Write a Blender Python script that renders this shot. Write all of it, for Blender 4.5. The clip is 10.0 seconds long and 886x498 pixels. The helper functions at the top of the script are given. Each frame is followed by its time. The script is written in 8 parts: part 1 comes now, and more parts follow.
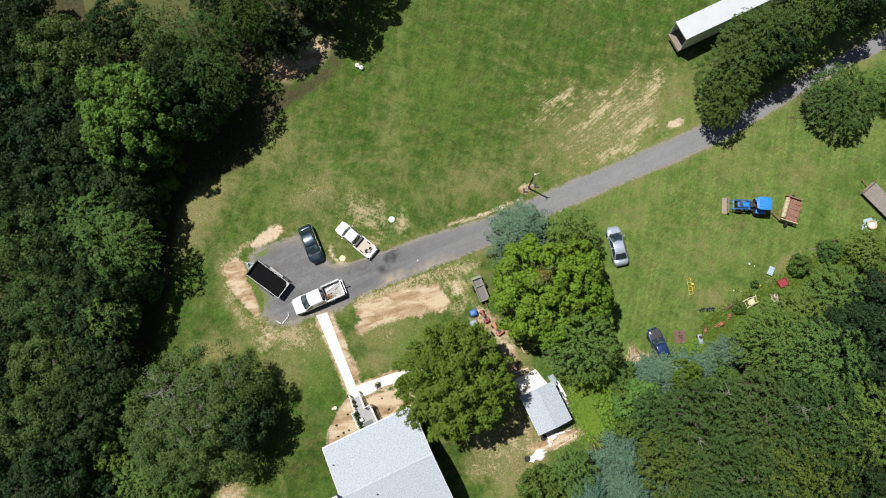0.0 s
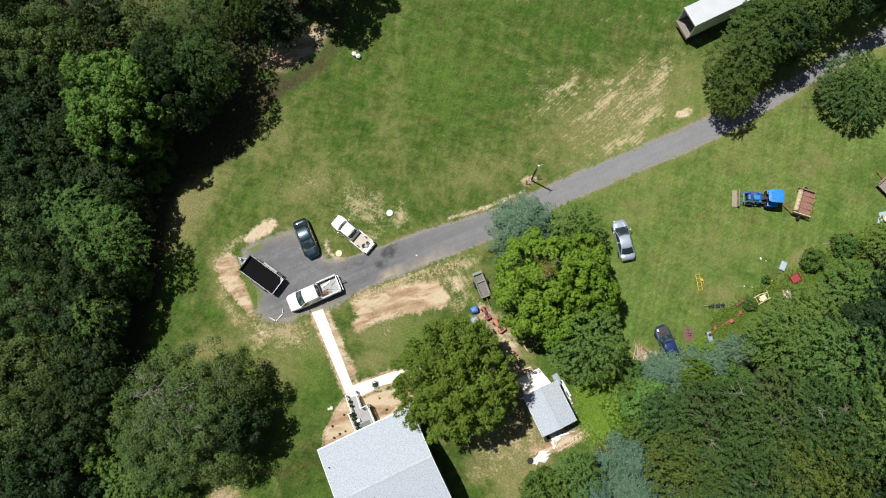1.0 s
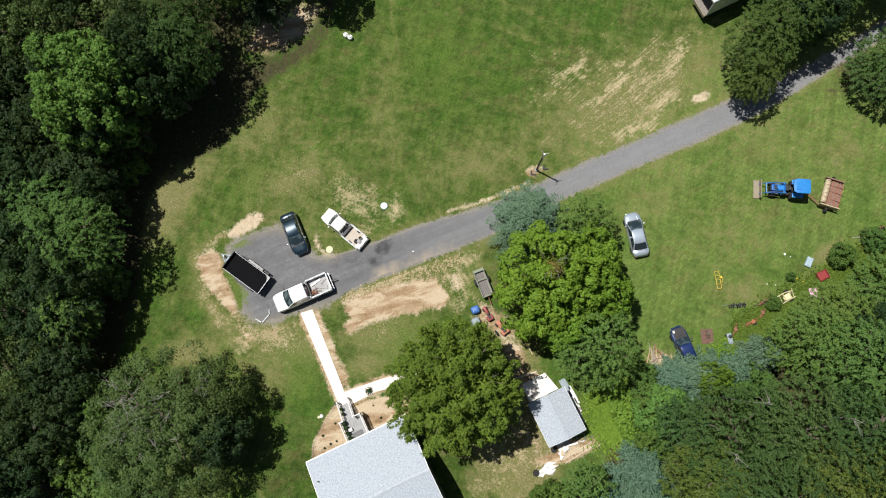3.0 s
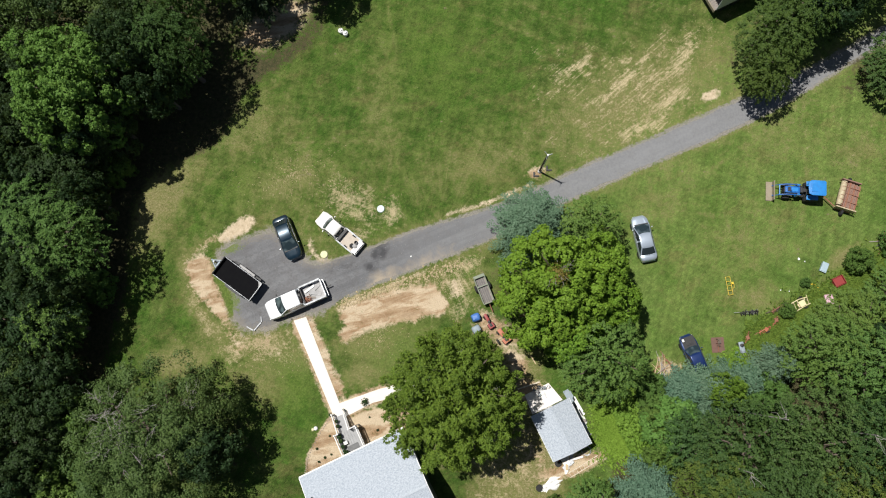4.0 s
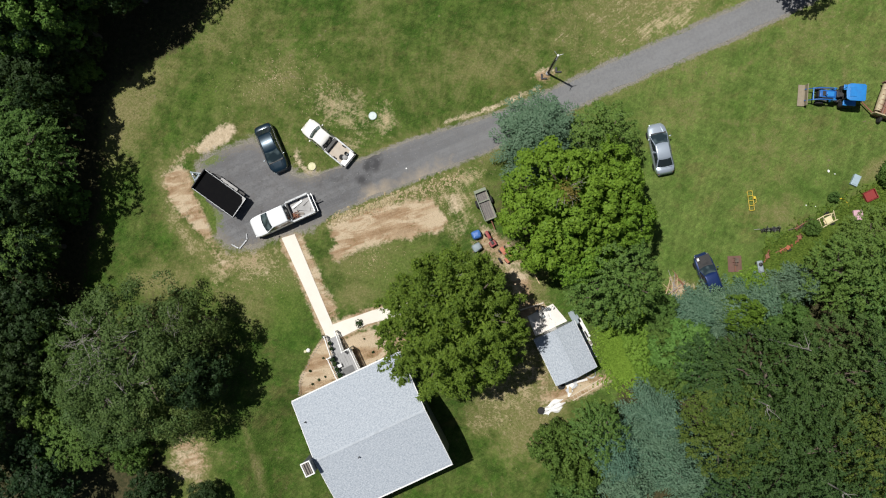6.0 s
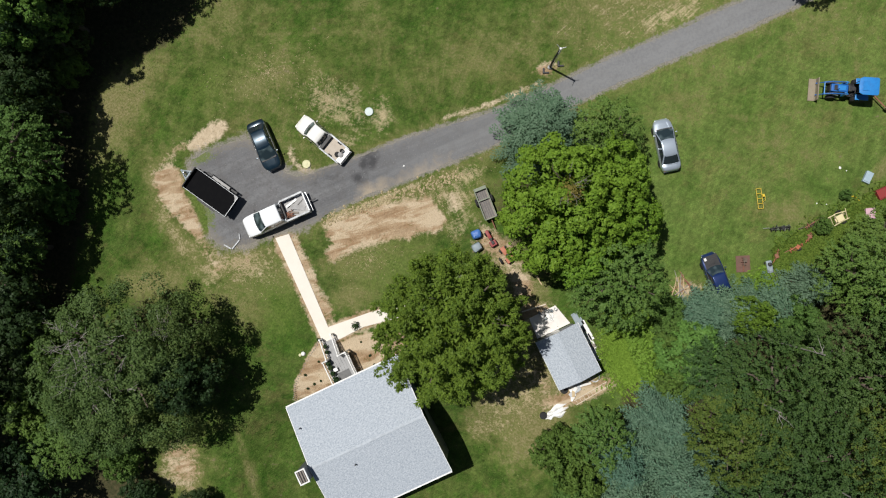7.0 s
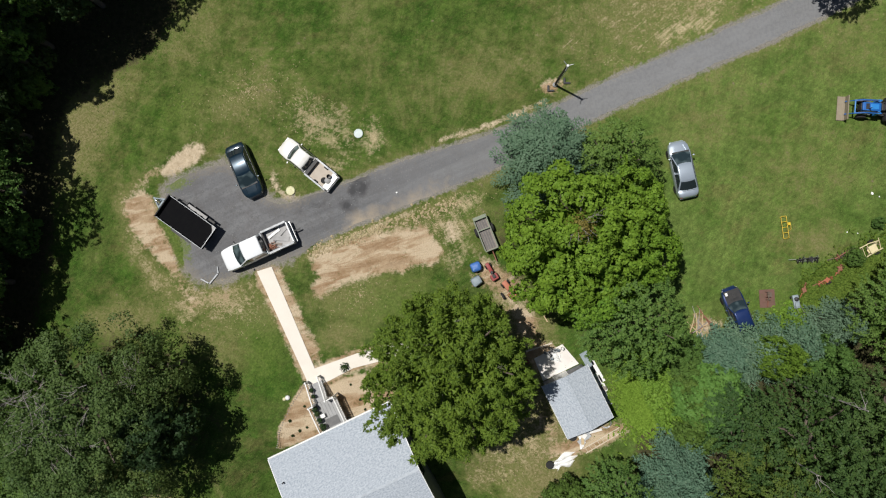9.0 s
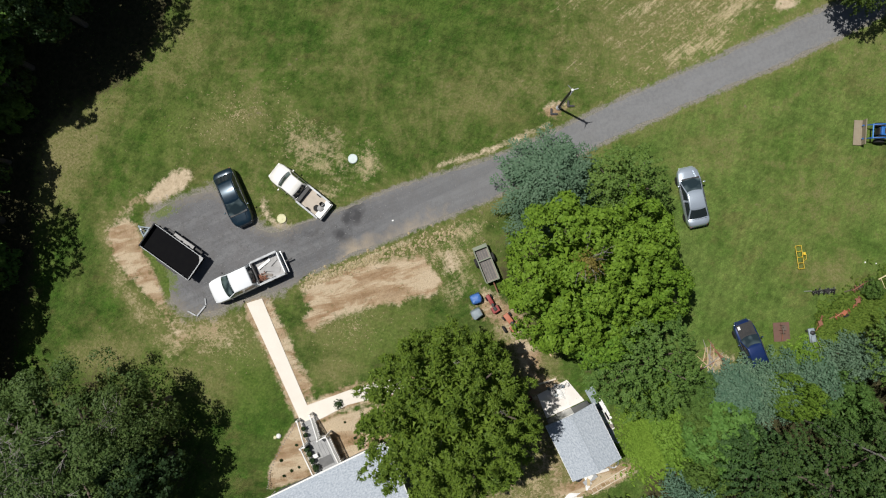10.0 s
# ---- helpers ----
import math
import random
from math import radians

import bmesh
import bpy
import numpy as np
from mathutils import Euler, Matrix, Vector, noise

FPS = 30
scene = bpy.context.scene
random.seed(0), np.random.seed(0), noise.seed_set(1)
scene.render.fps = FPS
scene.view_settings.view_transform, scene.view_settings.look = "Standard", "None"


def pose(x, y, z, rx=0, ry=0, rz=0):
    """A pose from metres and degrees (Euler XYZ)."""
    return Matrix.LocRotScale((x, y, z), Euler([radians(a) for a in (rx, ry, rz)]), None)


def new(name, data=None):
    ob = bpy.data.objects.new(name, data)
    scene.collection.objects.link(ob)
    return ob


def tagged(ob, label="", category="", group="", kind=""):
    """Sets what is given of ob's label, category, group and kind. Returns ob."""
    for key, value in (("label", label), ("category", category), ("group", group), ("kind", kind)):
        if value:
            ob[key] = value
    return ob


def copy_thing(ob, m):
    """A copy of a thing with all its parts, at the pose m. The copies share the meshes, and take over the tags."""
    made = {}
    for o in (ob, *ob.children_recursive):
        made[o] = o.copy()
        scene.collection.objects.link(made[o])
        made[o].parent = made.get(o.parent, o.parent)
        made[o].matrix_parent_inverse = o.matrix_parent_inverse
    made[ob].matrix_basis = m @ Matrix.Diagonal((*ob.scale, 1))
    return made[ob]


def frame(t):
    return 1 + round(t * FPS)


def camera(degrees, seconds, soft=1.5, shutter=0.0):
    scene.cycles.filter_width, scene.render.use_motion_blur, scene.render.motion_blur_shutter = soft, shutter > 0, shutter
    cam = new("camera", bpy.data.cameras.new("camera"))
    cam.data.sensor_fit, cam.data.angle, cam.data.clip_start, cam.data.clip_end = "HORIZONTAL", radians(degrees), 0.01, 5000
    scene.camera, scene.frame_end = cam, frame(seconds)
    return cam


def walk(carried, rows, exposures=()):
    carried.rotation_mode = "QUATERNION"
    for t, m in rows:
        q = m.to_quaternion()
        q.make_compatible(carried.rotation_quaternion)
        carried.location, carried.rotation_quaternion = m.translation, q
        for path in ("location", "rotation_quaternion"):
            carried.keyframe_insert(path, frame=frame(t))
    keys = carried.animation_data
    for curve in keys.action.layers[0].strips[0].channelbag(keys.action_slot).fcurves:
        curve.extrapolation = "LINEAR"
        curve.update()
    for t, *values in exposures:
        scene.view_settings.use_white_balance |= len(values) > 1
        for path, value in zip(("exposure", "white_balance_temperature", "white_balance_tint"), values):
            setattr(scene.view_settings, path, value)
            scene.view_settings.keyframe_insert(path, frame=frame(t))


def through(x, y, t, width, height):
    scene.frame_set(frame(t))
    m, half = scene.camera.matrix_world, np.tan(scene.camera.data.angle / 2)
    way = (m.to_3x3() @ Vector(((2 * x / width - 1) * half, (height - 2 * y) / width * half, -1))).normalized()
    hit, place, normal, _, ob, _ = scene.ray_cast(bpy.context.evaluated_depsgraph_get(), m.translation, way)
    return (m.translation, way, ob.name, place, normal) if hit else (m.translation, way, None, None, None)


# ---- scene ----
cam = camera(65.4, 10.0, soft=1.15)
PATH = [
    (0, 3.911, -14.896, 78.803, 10.609, 2.521, 0.500),
    (0.5, 3.901, -14.843, 77.405, 10.554, 2.552, 0.486),
    (1, 3.889, -14.772, 75.999, 10.444, 2.589, 0.482),
    (1.5, 3.898, -14.654, 74.663, 10.345, 2.627, 0.474),
    (2, 3.948, -14.423, 73.309, 10.214, 2.706, 0.460),
    (2.5, 4.019, -14.051, 71.951, 10.032, 2.767, 0.416),
    (2.7, 4.045, -13.881, 71.408, 10.001, 2.794, 0.403),
    (3.8, 4.159, -12.719, 68.415, 9.761, 2.950, 0.360),
    (4, 4.174, -12.457, 67.861, 9.778, 2.970, 0.350),
    (4.5, 4.205, -11.729, 66.459, 10.031, 3.005, 0.319),
    (5, 4.237, -10.983, 65.134, 10.460, 3.084, 0.268),
    (5.1, 4.243, -10.856, 64.896, 10.213, 3.102, 0.279),
    (5.2, 4.250, -10.736, 64.668, 9.453, 3.120, 0.290),
    (5.3, 4.256, -10.624, 64.448, 8.278, 3.138, 0.302),
    (5.4, 4.260, -10.520, 64.236, 6.925, 3.156, 0.313),
    (5.5, 4.261, -10.426, 64.031, 5.418, 3.174, 0.324),
    (5.6, 4.257, -10.344, 63.837, 3.886, 3.159, 0.312),
    (5.7, 4.249, -10.273, 63.655, 2.392, 3.145, 0.300),
    (5.8, 4.239, -10.210, 63.478, 1.369, 3.130, 0.287),
    (5.9, 4.229, -10.150, 63.301, 1.122, 3.116, 0.275),
    (6, 4.220, -10.090, 63.118, 1.083, 3.101, 0.263),
    (6.2, 4.206, -9.986, 62.742, 0.964, 3.082, 0.239),
    (7.3, 4.151, -9.573, 60.515, 0.771, 3.054, 0.103),
    (7.5, 4.137, -9.421, 60.040, 0.799, 3.044, 0.077),
    (8, 4.094, -8.904, 58.744, 0.889, 3.004, 0.008),
    (8.5, 4.048, -8.128, 57.432, 0.943, 2.949, -0.087),
    (9, 4.014, -7.182, 56.143, 1.054, 2.898, -0.113),
    (9.5, 3.982, -6.120, 54.883, 1.226, 2.853, -0.154),
    (10, 3.938, -5.014, 53.621, 1.341, 2.821, -0.209),
]
walk(cam, [(t, pose(x, y, z, rx, ry, rz)) for t, x, y, z, rx, ry, rz in PATH],
     exposures=[(0, 0.38), (4.5, 0.29), (6, 0.08), (10, 0.0)])

# ---- world, sun, exposure ----
SUN_TO = Vector((0.85 * math.cos(radians(69)), -0.53 * math.cos(radians(69)), -math.sin(radians(69)))).normalized()
world = bpy.data.worlds.new("sky")
scene.world = world
world.use_nodes = True
wn = world.node_tree
sky = wn.nodes.new("ShaderNodeTexSky")
sky.sky_type, sky.sun_disc = "NISHITA", False
sky.sun_elevation, sky.sun_rotation = radians(69), math.atan2(-SUN_TO.x, -SUN_TO.y)
wn.nodes["Background"].inputs["Strength"].default_value = 0.036
wn.links.new(sky.outputs[0], wn.nodes["Background"].inputs[0])
sun_data = bpy.data.lights.new("sun", "SUN")
sun_data.energy, sun_data.angle, sun_data.color = 4.5, radians(0.53), (1.0, 0.972, 0.925)
sun = new("sun", sun_data)
sun.matrix_world = Matrix.Translation((-40, 22, 90)) @ SUN_TO.to_track_quat("-Z", "Y").to_matrix().to_4x4()


# ---- materials ----
def node_mat(name):
    m = bpy.data.materials.new(name)
    m.use_nodes = True
    t = m.node_tree
    return m, t, t.nodes["Principled BSDF"]


def add(t, kind, **values):
    n = t.nodes.new("ShaderNode" + kind)
    for k, v in values.items():
        n.inputs[k.replace("_", " ")].default_value = v
    return n


def noise_node(t, vec, scale, detail=4.0, rough=0.6):
    n = add(t, "TexNoise", Scale=scale, Detail=detail, Roughness=rough)
    if vec is not None:
        t.links.new(vec, n.inputs["Vector"])
    return n.outputs["Fac"]


def ramp(t, fac, lo, hi):
    n = add(t, "MapRange", From_Min=lo, From_Max=hi)
    t.links.new(fac, n.inputs["Value"])
    return n.outputs["Result"]


def maths(t, op, a, b=None):
    n = t.nodes.new("ShaderNodeMath")
    n.operation = op
    for i, v in enumerate((a, b)):
        if v is None:
            continue
        if isinstance(v, (int, float)):
            n.inputs[i].default_value = v
        else:
            t.links.new(v, n.inputs[i])
    return n.outputs[0]


def mix(t, fac, a, b, blend="MIX"):
    n = t.nodes.new("ShaderNodeMix")
    n.data_type, n.blend_type = "RGBA", blend
    for sock, v in ((n.inputs[0], fac), (n.inputs[6], a), (n.inputs[7], b)):
        if isinstance(v, (int, float)):
            sock.default_value = v
        elif isinstance(v, tuple):
            sock.default_value = (*v, 1)
        else:
            t.links.new(v, sock)
    return n.outputs[2]


def bump(t, height, strength, dist):
    n = add(t, "Bump", Strength=strength, Distance=dist)
    t.links.new(height, n.inputs["Height"])
    t.links.new(n.outputs[0], t.nodes["Principled BSDF"].inputs["Normal"])


def world_pos(t):
    return t.nodes.new("ShaderNodeNewGeometry").outputs["Position"]


def object_pos(t):
    return t.nodes.new("ShaderNodeTexCoord").outputs["Object"]


def surface(name, colour, other=None, rough=0.7, metal=0.0, scale=2.5, fine=30.0, relief=0.01, coat=0.0, amount=0.5, spec=0.5):
    """A plain material with stains at one scale and grain at another."""
    m, t, b = node_mat(name)
    other = other or tuple(c * 0.62 for c in colour)
    p = object_pos(t)
    big, small = noise_node(t, p, scale, 5), noise_node(t, p, fine, 3)
    c = mix(t, maths(t, "MULTIPLY", ramp(t, big, 0.42, 0.68), amount), colour, other)
    c = mix(t, maths(t, "MULTIPLY", ramp(t, small, 0.35, 0.75), 0.3), c, tuple(x * 0.75 for x in colour))
    t.links.new(c, b.inputs["Base Color"])
    r = maths(t, "ADD", maths(t, "MULTIPLY", big, 0.2), rough - 0.1)
    t.links.new(r, b.inputs["Roughness"])
    b.inputs["Metallic"].default_value = metal
    b.inputs["Coat Weight"].default_value = coat
    b.inputs["Coat Roughness"].default_value = 0.08
    b.inputs["Specular IOR Level"].default_value = spec
    if relief:
        bump(t, small, 0.5, relief)
    return m


def car_paint(name, colour, metal=0.3):
    return surface(name, colour, tuple(0.8 * c + 0.03 for c in colour), 0.32, metal, 1.2, 60, 0.0, 0.8, 0.35)


def leaf_mat(name, dark, light, through=0.25):
    m, t, b = node_mat(name)
    g = t.nodes.new("ShaderNodeNewGeometry")
    o = t.nodes.new("ShaderNodeObjectInfo")
    c = mix(t, g.outputs["Random Per Island"], dark, light)
    patch = noise_node(t, object_pos(t), 0.55, 2)
    c = mix(t, maths(t, "MULTIPLY", ramp(t, patch, 0.4, 0.7), 0.45), c, light)
    c = mix(t, maths(t, "MULTIPLY", o.outputs["Random"], 0.35), c, dark)
    own = maths(t, "FRACT", maths(t, "MULTIPLY", o.outputs["Random"], 7.3))
    c = mix(t, maths(t, "MULTIPLY", ramp(t, own, 0.45, 1.0), 0.3), c, (light[0] * 1.15, light[1] * 0.92, light[2] * 0.75))
    cool = maths(t, "FRACT", maths(t, "MULTIPLY", o.outputs["Random"], 17.9))
    c = mix(t, maths(t, "MULTIPLY", ramp(t, cool, 0.5, 1.0), 0.35), c, (dark[0] * 1.1, dark[1] * 1.35, dark[2] * 2.0))
    t.links.new(c, b.inputs["Base Color"])
    b.inputs["Roughness"].default_value = 0.55
    b.inputs["Specular IOR Level"].default_value = 0.15
    tr = t.nodes.new("ShaderNodeBsdfTranslucent")
    t.links.new(mix(t, 0.5, c, (0.16, 0.22, 0.02)), tr.inputs["Color"])
    mx = t.nodes.new("ShaderNodeMixShader")
    mx.inputs[0].default_value = through
    t.links.new(b.outputs[0], mx.inputs[1])
    t.links.new(tr.outputs[0], mx.inputs[2])
    t.links.new(mx.outputs[0], t.nodes["Material Output"].inputs["Surface"])
    return m


def attr(t, name):
    n = t.nodes.new("ShaderNodeAttribute")
    n.attribute_name = name
    return n.outputs["Fac"]


def stretched(t, vec, angle, sx, sy):
    n = add(t, "Mapping", Rotation=(0, 0, radians(angle)), Scale=(1 / sx, 1 / sy, 1))
    n.vector_type = "TEXTURE"
    t.links.new(vec, n.inputs["Vector"])
    return n.outputs[0]


def ground_material():
    m, t, b = node_mat("ground_mat")
    p = world_pos(t)
    fine, mid, big = noise_node(t, p, 2.6, 7, 0.78), noise_node(t, p, 0.62, 6, 0.7), noise_node(t, p, 0.1, 5, 0.6)
    grain, tuft = noise_node(t, p, 11.0, 4, 0.8), noise_node(t, p, 5.2, 3, 0.7)
    mow = noise_node(t, stretched(t, p, 62, 0.05, 1.3), 1.0, 4, 0.65)
    mow2 = noise_node(t, stretched(t, p, -14, 0.06, 1.1), 1.0, 4, 0.65)
    grass = mix(t, ramp(t, big, 0.4, 0.6), (0.056, 0.122, 0.017), (0.088, 0.146, 0.027))
    grass = mix(t, maths(t, "MULTIPLY", ramp(t, mow, 0.45, 0.60), 0.7), grass, (0.054, 0.126, 0.017))
    grass = mix(t, maths(t, "MULTIPLY", ramp(t, mow2, 0.47, 0.62), 0.6), grass, (0.118, 0.176, 0.040))
    thin = noise_node(t, p, 0.27, 6, 0.72)
    grass = mix(t, maths(t, "MULTIPLY", ramp(t, thin, 0.50, 0.58), 0.5), grass, (0.128, 0.158, 0.047))
    grass = mix(t, maths(t, "MULTIPLY", attr(t, "pale"), 0.5), grass, (0.175, 0.290, 0.066))
    shift = add(t, "Mapping", Location=(-1.0, -15.0, 0))
    t.links.new(p, shift.inputs["Vector"])
    rings = add(t, "TexWave", Scale=0.17, Distortion=3.0, Detail=2.0, Detail_Scale=0.35)
    rings.wave_type, rings.rings_direction = "RINGS", "Z"
    t.links.new(shift.outputs[0], rings.inputs["Vector"])
    grass = mix(t, maths(t, "MULTIPLY", maths(t, "MULTIPLY", rings.outputs["Fac"], ramp(t, big, 0.42, 0.56)), 0.38), grass, (0.044, 0.104, 0.014))
    grass = mix(t, maths(t, "MULTIPLY", ramp(t, mid, 0.46, 0.66), 0.34), grass, (0.138, 0.158, 0.050))
    grass = mix(t, maths(t, "MULTIPLY", ramp(t, fine, 0.42, 0.68), 0.55), grass, (0.050, 0.098, 0.015))
    grass = mix(t, maths(t, "MULTIPLY", ramp(t, tuft, 0.50, 0.70), 0.26), grass, (0.18, 0.23, 0.072))
    grass = mix(t, maths(t, "MULTIPLY", ramp(t, grain, 0.45, 0.70), 0.32), grass, (0.054, 0.094, 0.016))
    clover = noise_node(t, p, 1.35, 5, 0.68)
    grass = mix(t, maths(t, "MULTIPLY", ramp(t, clover, 0.48, 0.66), 0.42), grass, (0.050, 0.118, 0.016))
    grass = mix(t, maths(t, "MULTIPLY", ramp(t, clover, 0.50, 0.36), 0.26), grass, (0.190, 0.235, 0.066))
    blotch = add(t, "TexNoise", Scale=0.42, Detail=4.0, Roughness=0.6, Distortion=0.7)
    t.links.new(p, blotch.inputs["Vector"])
    grass = mix(t, maths(t, "MULTIPLY", ramp(t, blotch.outputs["Fac"], 0.5, 0.64), 0.42), grass, (0.135, 0.182, 0.047))
    grass = mix(t, maths(t, "MULTIPLY", ramp(t, blotch.outputs["Fac"], 0.47, 0.36), 0.42), grass, (0.046, 0.112, 0.016))
    grass = mix(t, maths(t, "MULTIPLY", attr(t, "pale"), 0.36), grass, (0.215, 0.300, 0.080))
    vivid, bleak = noise_node(t, p, 0.19, 5, 0.66), noise_node(t, stretched(t, p, 20, 0.26, 0.40), 1.0, 6, 0.74)
    grass = mix(t, maths(t, "MULTIPLY", ramp(t, vivid, 0.50, 0.60), 0.42), grass, (0.062, 0.150, 0.018))
    grass = mix(t, maths(t, "MULTIPLY", ramp(t, bleak, 0.53, 0.64), 0.46), grass, (0.190, 0.165, 0.068))
    grass = mix(t, 1.0, grass, (0.79, 0.775, 0.74), "MULTIPLY")
    # blades, tufts and mower strokes: light and dark at several sizes
    strokes = ((noise_node(t, p, 3.0, 6, 0.75), 0.38, 0.62, 0.34), (noise_node(t, p, 8.0, 3, 0.7), 0.38, 0.62, 0.26), (noise_node(t, stretched(t, p, 38, 1.3, 4.6), 1.0, 4, 0.7), 0.40, 0.62, 0.26),
               (noise_node(t, stretched(t, p, -22, 0.4, 2.0), 1.0, 3, 0.6), 0.42, 0.58, 0.13), (noise_node(t, stretched(t, p, 78, 0.10, 1.4), 1.0, 3, 0.6), 0.42, 0.58, 0.18), (mid, 0.38, 0.62, 0.24))
    for field, lo, hi, depth in strokes:
        grass = mix(t, 1.0, grass, maths(t, "ADD", maths(t, "MULTIPLY", ramp(t, field, lo, hi), depth), 1.0 - depth * 0.5), "MULTIPLY")
    edge = maths(t, "ADD", maths(t, "MULTIPLY", maths(t, "SUBTRACT", mid, 0.5), 2.0), maths(t, "MULTIPLY", maths(t, "SUBTRACT", fine, 0.5), 2.3))
    soft = maths(t, "ADD", maths(t, "MULTIPLY", maths(t, "SUBTRACT", mid, 0.5), 1.9), maths(t, "ADD", maths(t, "MULTIPLY", maths(t, "SUBTRACT", fine, 0.5), 1.0), maths(t, "MULTIPLY", maths(t, "SUBTRACT", clover, 0.5), 1.2)))
    faded = ramp(t, maths(t, "ADD", attr(t, "dry"), maths(t, "MULTIPLY", soft, 0.7)), 0.08, 0.75)
    grass = mix(t, maths(t, "MULTIPLY", faded, 0.6), grass, (0.185, 0.196, 0.060))
    dry = ramp(t, maths(t, "ADD", attr(t, "dry"), soft), 0.3, 1.1)
    c = mix(t, maths(t, "MULTIPLY", dry, 0.85), grass, mix(t, ramp(t, tuft, 0.42, 0.6), (0.160, 0.152, 0.058), (0.275, 0.235, 0.120)))
    lush = ramp(t, maths(t, "ADD", attr(t, "lush"), edge), 0.3, 0.9)
    c = mix(t, maths(t, "MULTIPLY", lush, 0.7), c, mix(t, ramp(t, tuft, 0.4, 0.6), (0.060, 0.110, 0.018), (0.115, 0.185, 0.030)))
    rows = noise_node(t, stretched(t, p, 40, 0.55, 4.2), 1.0, 5, 0.75)
    streak = maths(t, "ADD", maths(t, "MULTIPLY", maths(t, "SUBTRACT", rows, 0.5), maths(t, "ADD", maths(t, "MULTIPLY", attr(t, "swath"), 2.6), 0.7)), maths(t, "MULTIPLY", edge, 1.05))
    straw = ramp(t, maths(t, "ADD", attr(t, "straw"), streak), 0.5, 1.15)
    c = mix(t, maths(t, "MULTIPLY", straw, 0.85), c, mix(t, ramp(t, grain, 0.4, 0.6), (0.36, 0.285, 0.155), (0.68, 0.57, 0.37)))
    soil = ramp(t, maths(t, "ADD", attr(t, "soil"), maths(t, "MULTIPLY", edge, 0.8)), 0.36, 0.80)
    drag = noise_node(t, stretched(t, p, 14, 0.28, 1.3), 1.0, 5, 0.62)
    brown = mix(t, ramp(t, mid, 0.38, 0.62), (0.33, 0.200, 0.112), (0.48, 0.350, 0.225))
    swirl = add(t, "TexNoise", Scale=0.55, Detail=6.0, Roughness=0.66, Distortion=0.5)
    t.links.new(stretched(t, p, 14, 0.45, 1.7), swirl.inputs["Vector"])
    brown = mix(t, maths(t, "MULTIPLY", ramp(t, swirl.outputs["Fac"], 0.485, 0.56), 0.9), brown, (0.62, 0.50, 0.355))
    brown = mix(t, maths(t, "MULTIPLY", ramp(t, swirl.outputs["Fac"], 0.46, 0.38), 0.7), brown, (0.28, 0.175, 0.10))
    brown = mix(t, maths(t, "MULTIPLY", ramp(t, drag, 0.46, 0.60), 0.25), brown, (0.60, 0.48, 0.335))
    brown = mix(t, maths(t, "MULTIPLY", ramp(t, fine, 0.48, 0.66), 0.25), brown, (0.60, 0.48, 0.33))
    c = mix(t, maths(t, "MULTIPLY", soil, 0.93), c, mix(t, maths(t, "MULTIPLY", ramp(t, grain, 0.45, 0.68), 0.28), brown, (0.24, 0.165, 0.10)))
    sand = ramp(t, maths(t, "ADD", attr(t, "sand"), maths(t, "MULTIPLY", edge, 0.8)), 0.36, 0.85)
    c = mix(t, sand, c, mix(t, ramp(t, fine, 0.4, 0.6), (0.47, 0.37, 0.25), (0.62, 0.51, 0.36)))
    stones = ramp(t, maths(t, "ADD", attr(t, "gravel"), maths(t, "MULTIPLY", edge, 0.9)), 0.45, 0.9)
    c = mix(t, maths(t, "MULTIPLY", stones, 0.92), c, mix(t, ramp(t, grain, 0.4, 0.66), (0.19, 0.18, 0.168), (0.37, 0.335, 0.285)))
    # dark green-brown ground: leaf litter in the woods, the same tone under yard trees
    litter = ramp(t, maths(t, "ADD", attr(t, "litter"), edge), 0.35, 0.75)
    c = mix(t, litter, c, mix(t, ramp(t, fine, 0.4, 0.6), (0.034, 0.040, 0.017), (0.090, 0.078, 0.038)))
    t.links.new(c, b.inputs["Base Color"])
    b.inputs["Roughness"].default_value = 0.95
    b.inputs["Specular IOR Level"].default_value = 0.12
    bump(t, maths(t, "ADD", maths(t, "MULTIPLY", fine, 0.6), maths(t, "ADD", maths(t, "MULTIPLY", grain, 0.5), maths(t, "MULTIPLY", tuft, 0.5))), 1.0, 0.14)
    return m


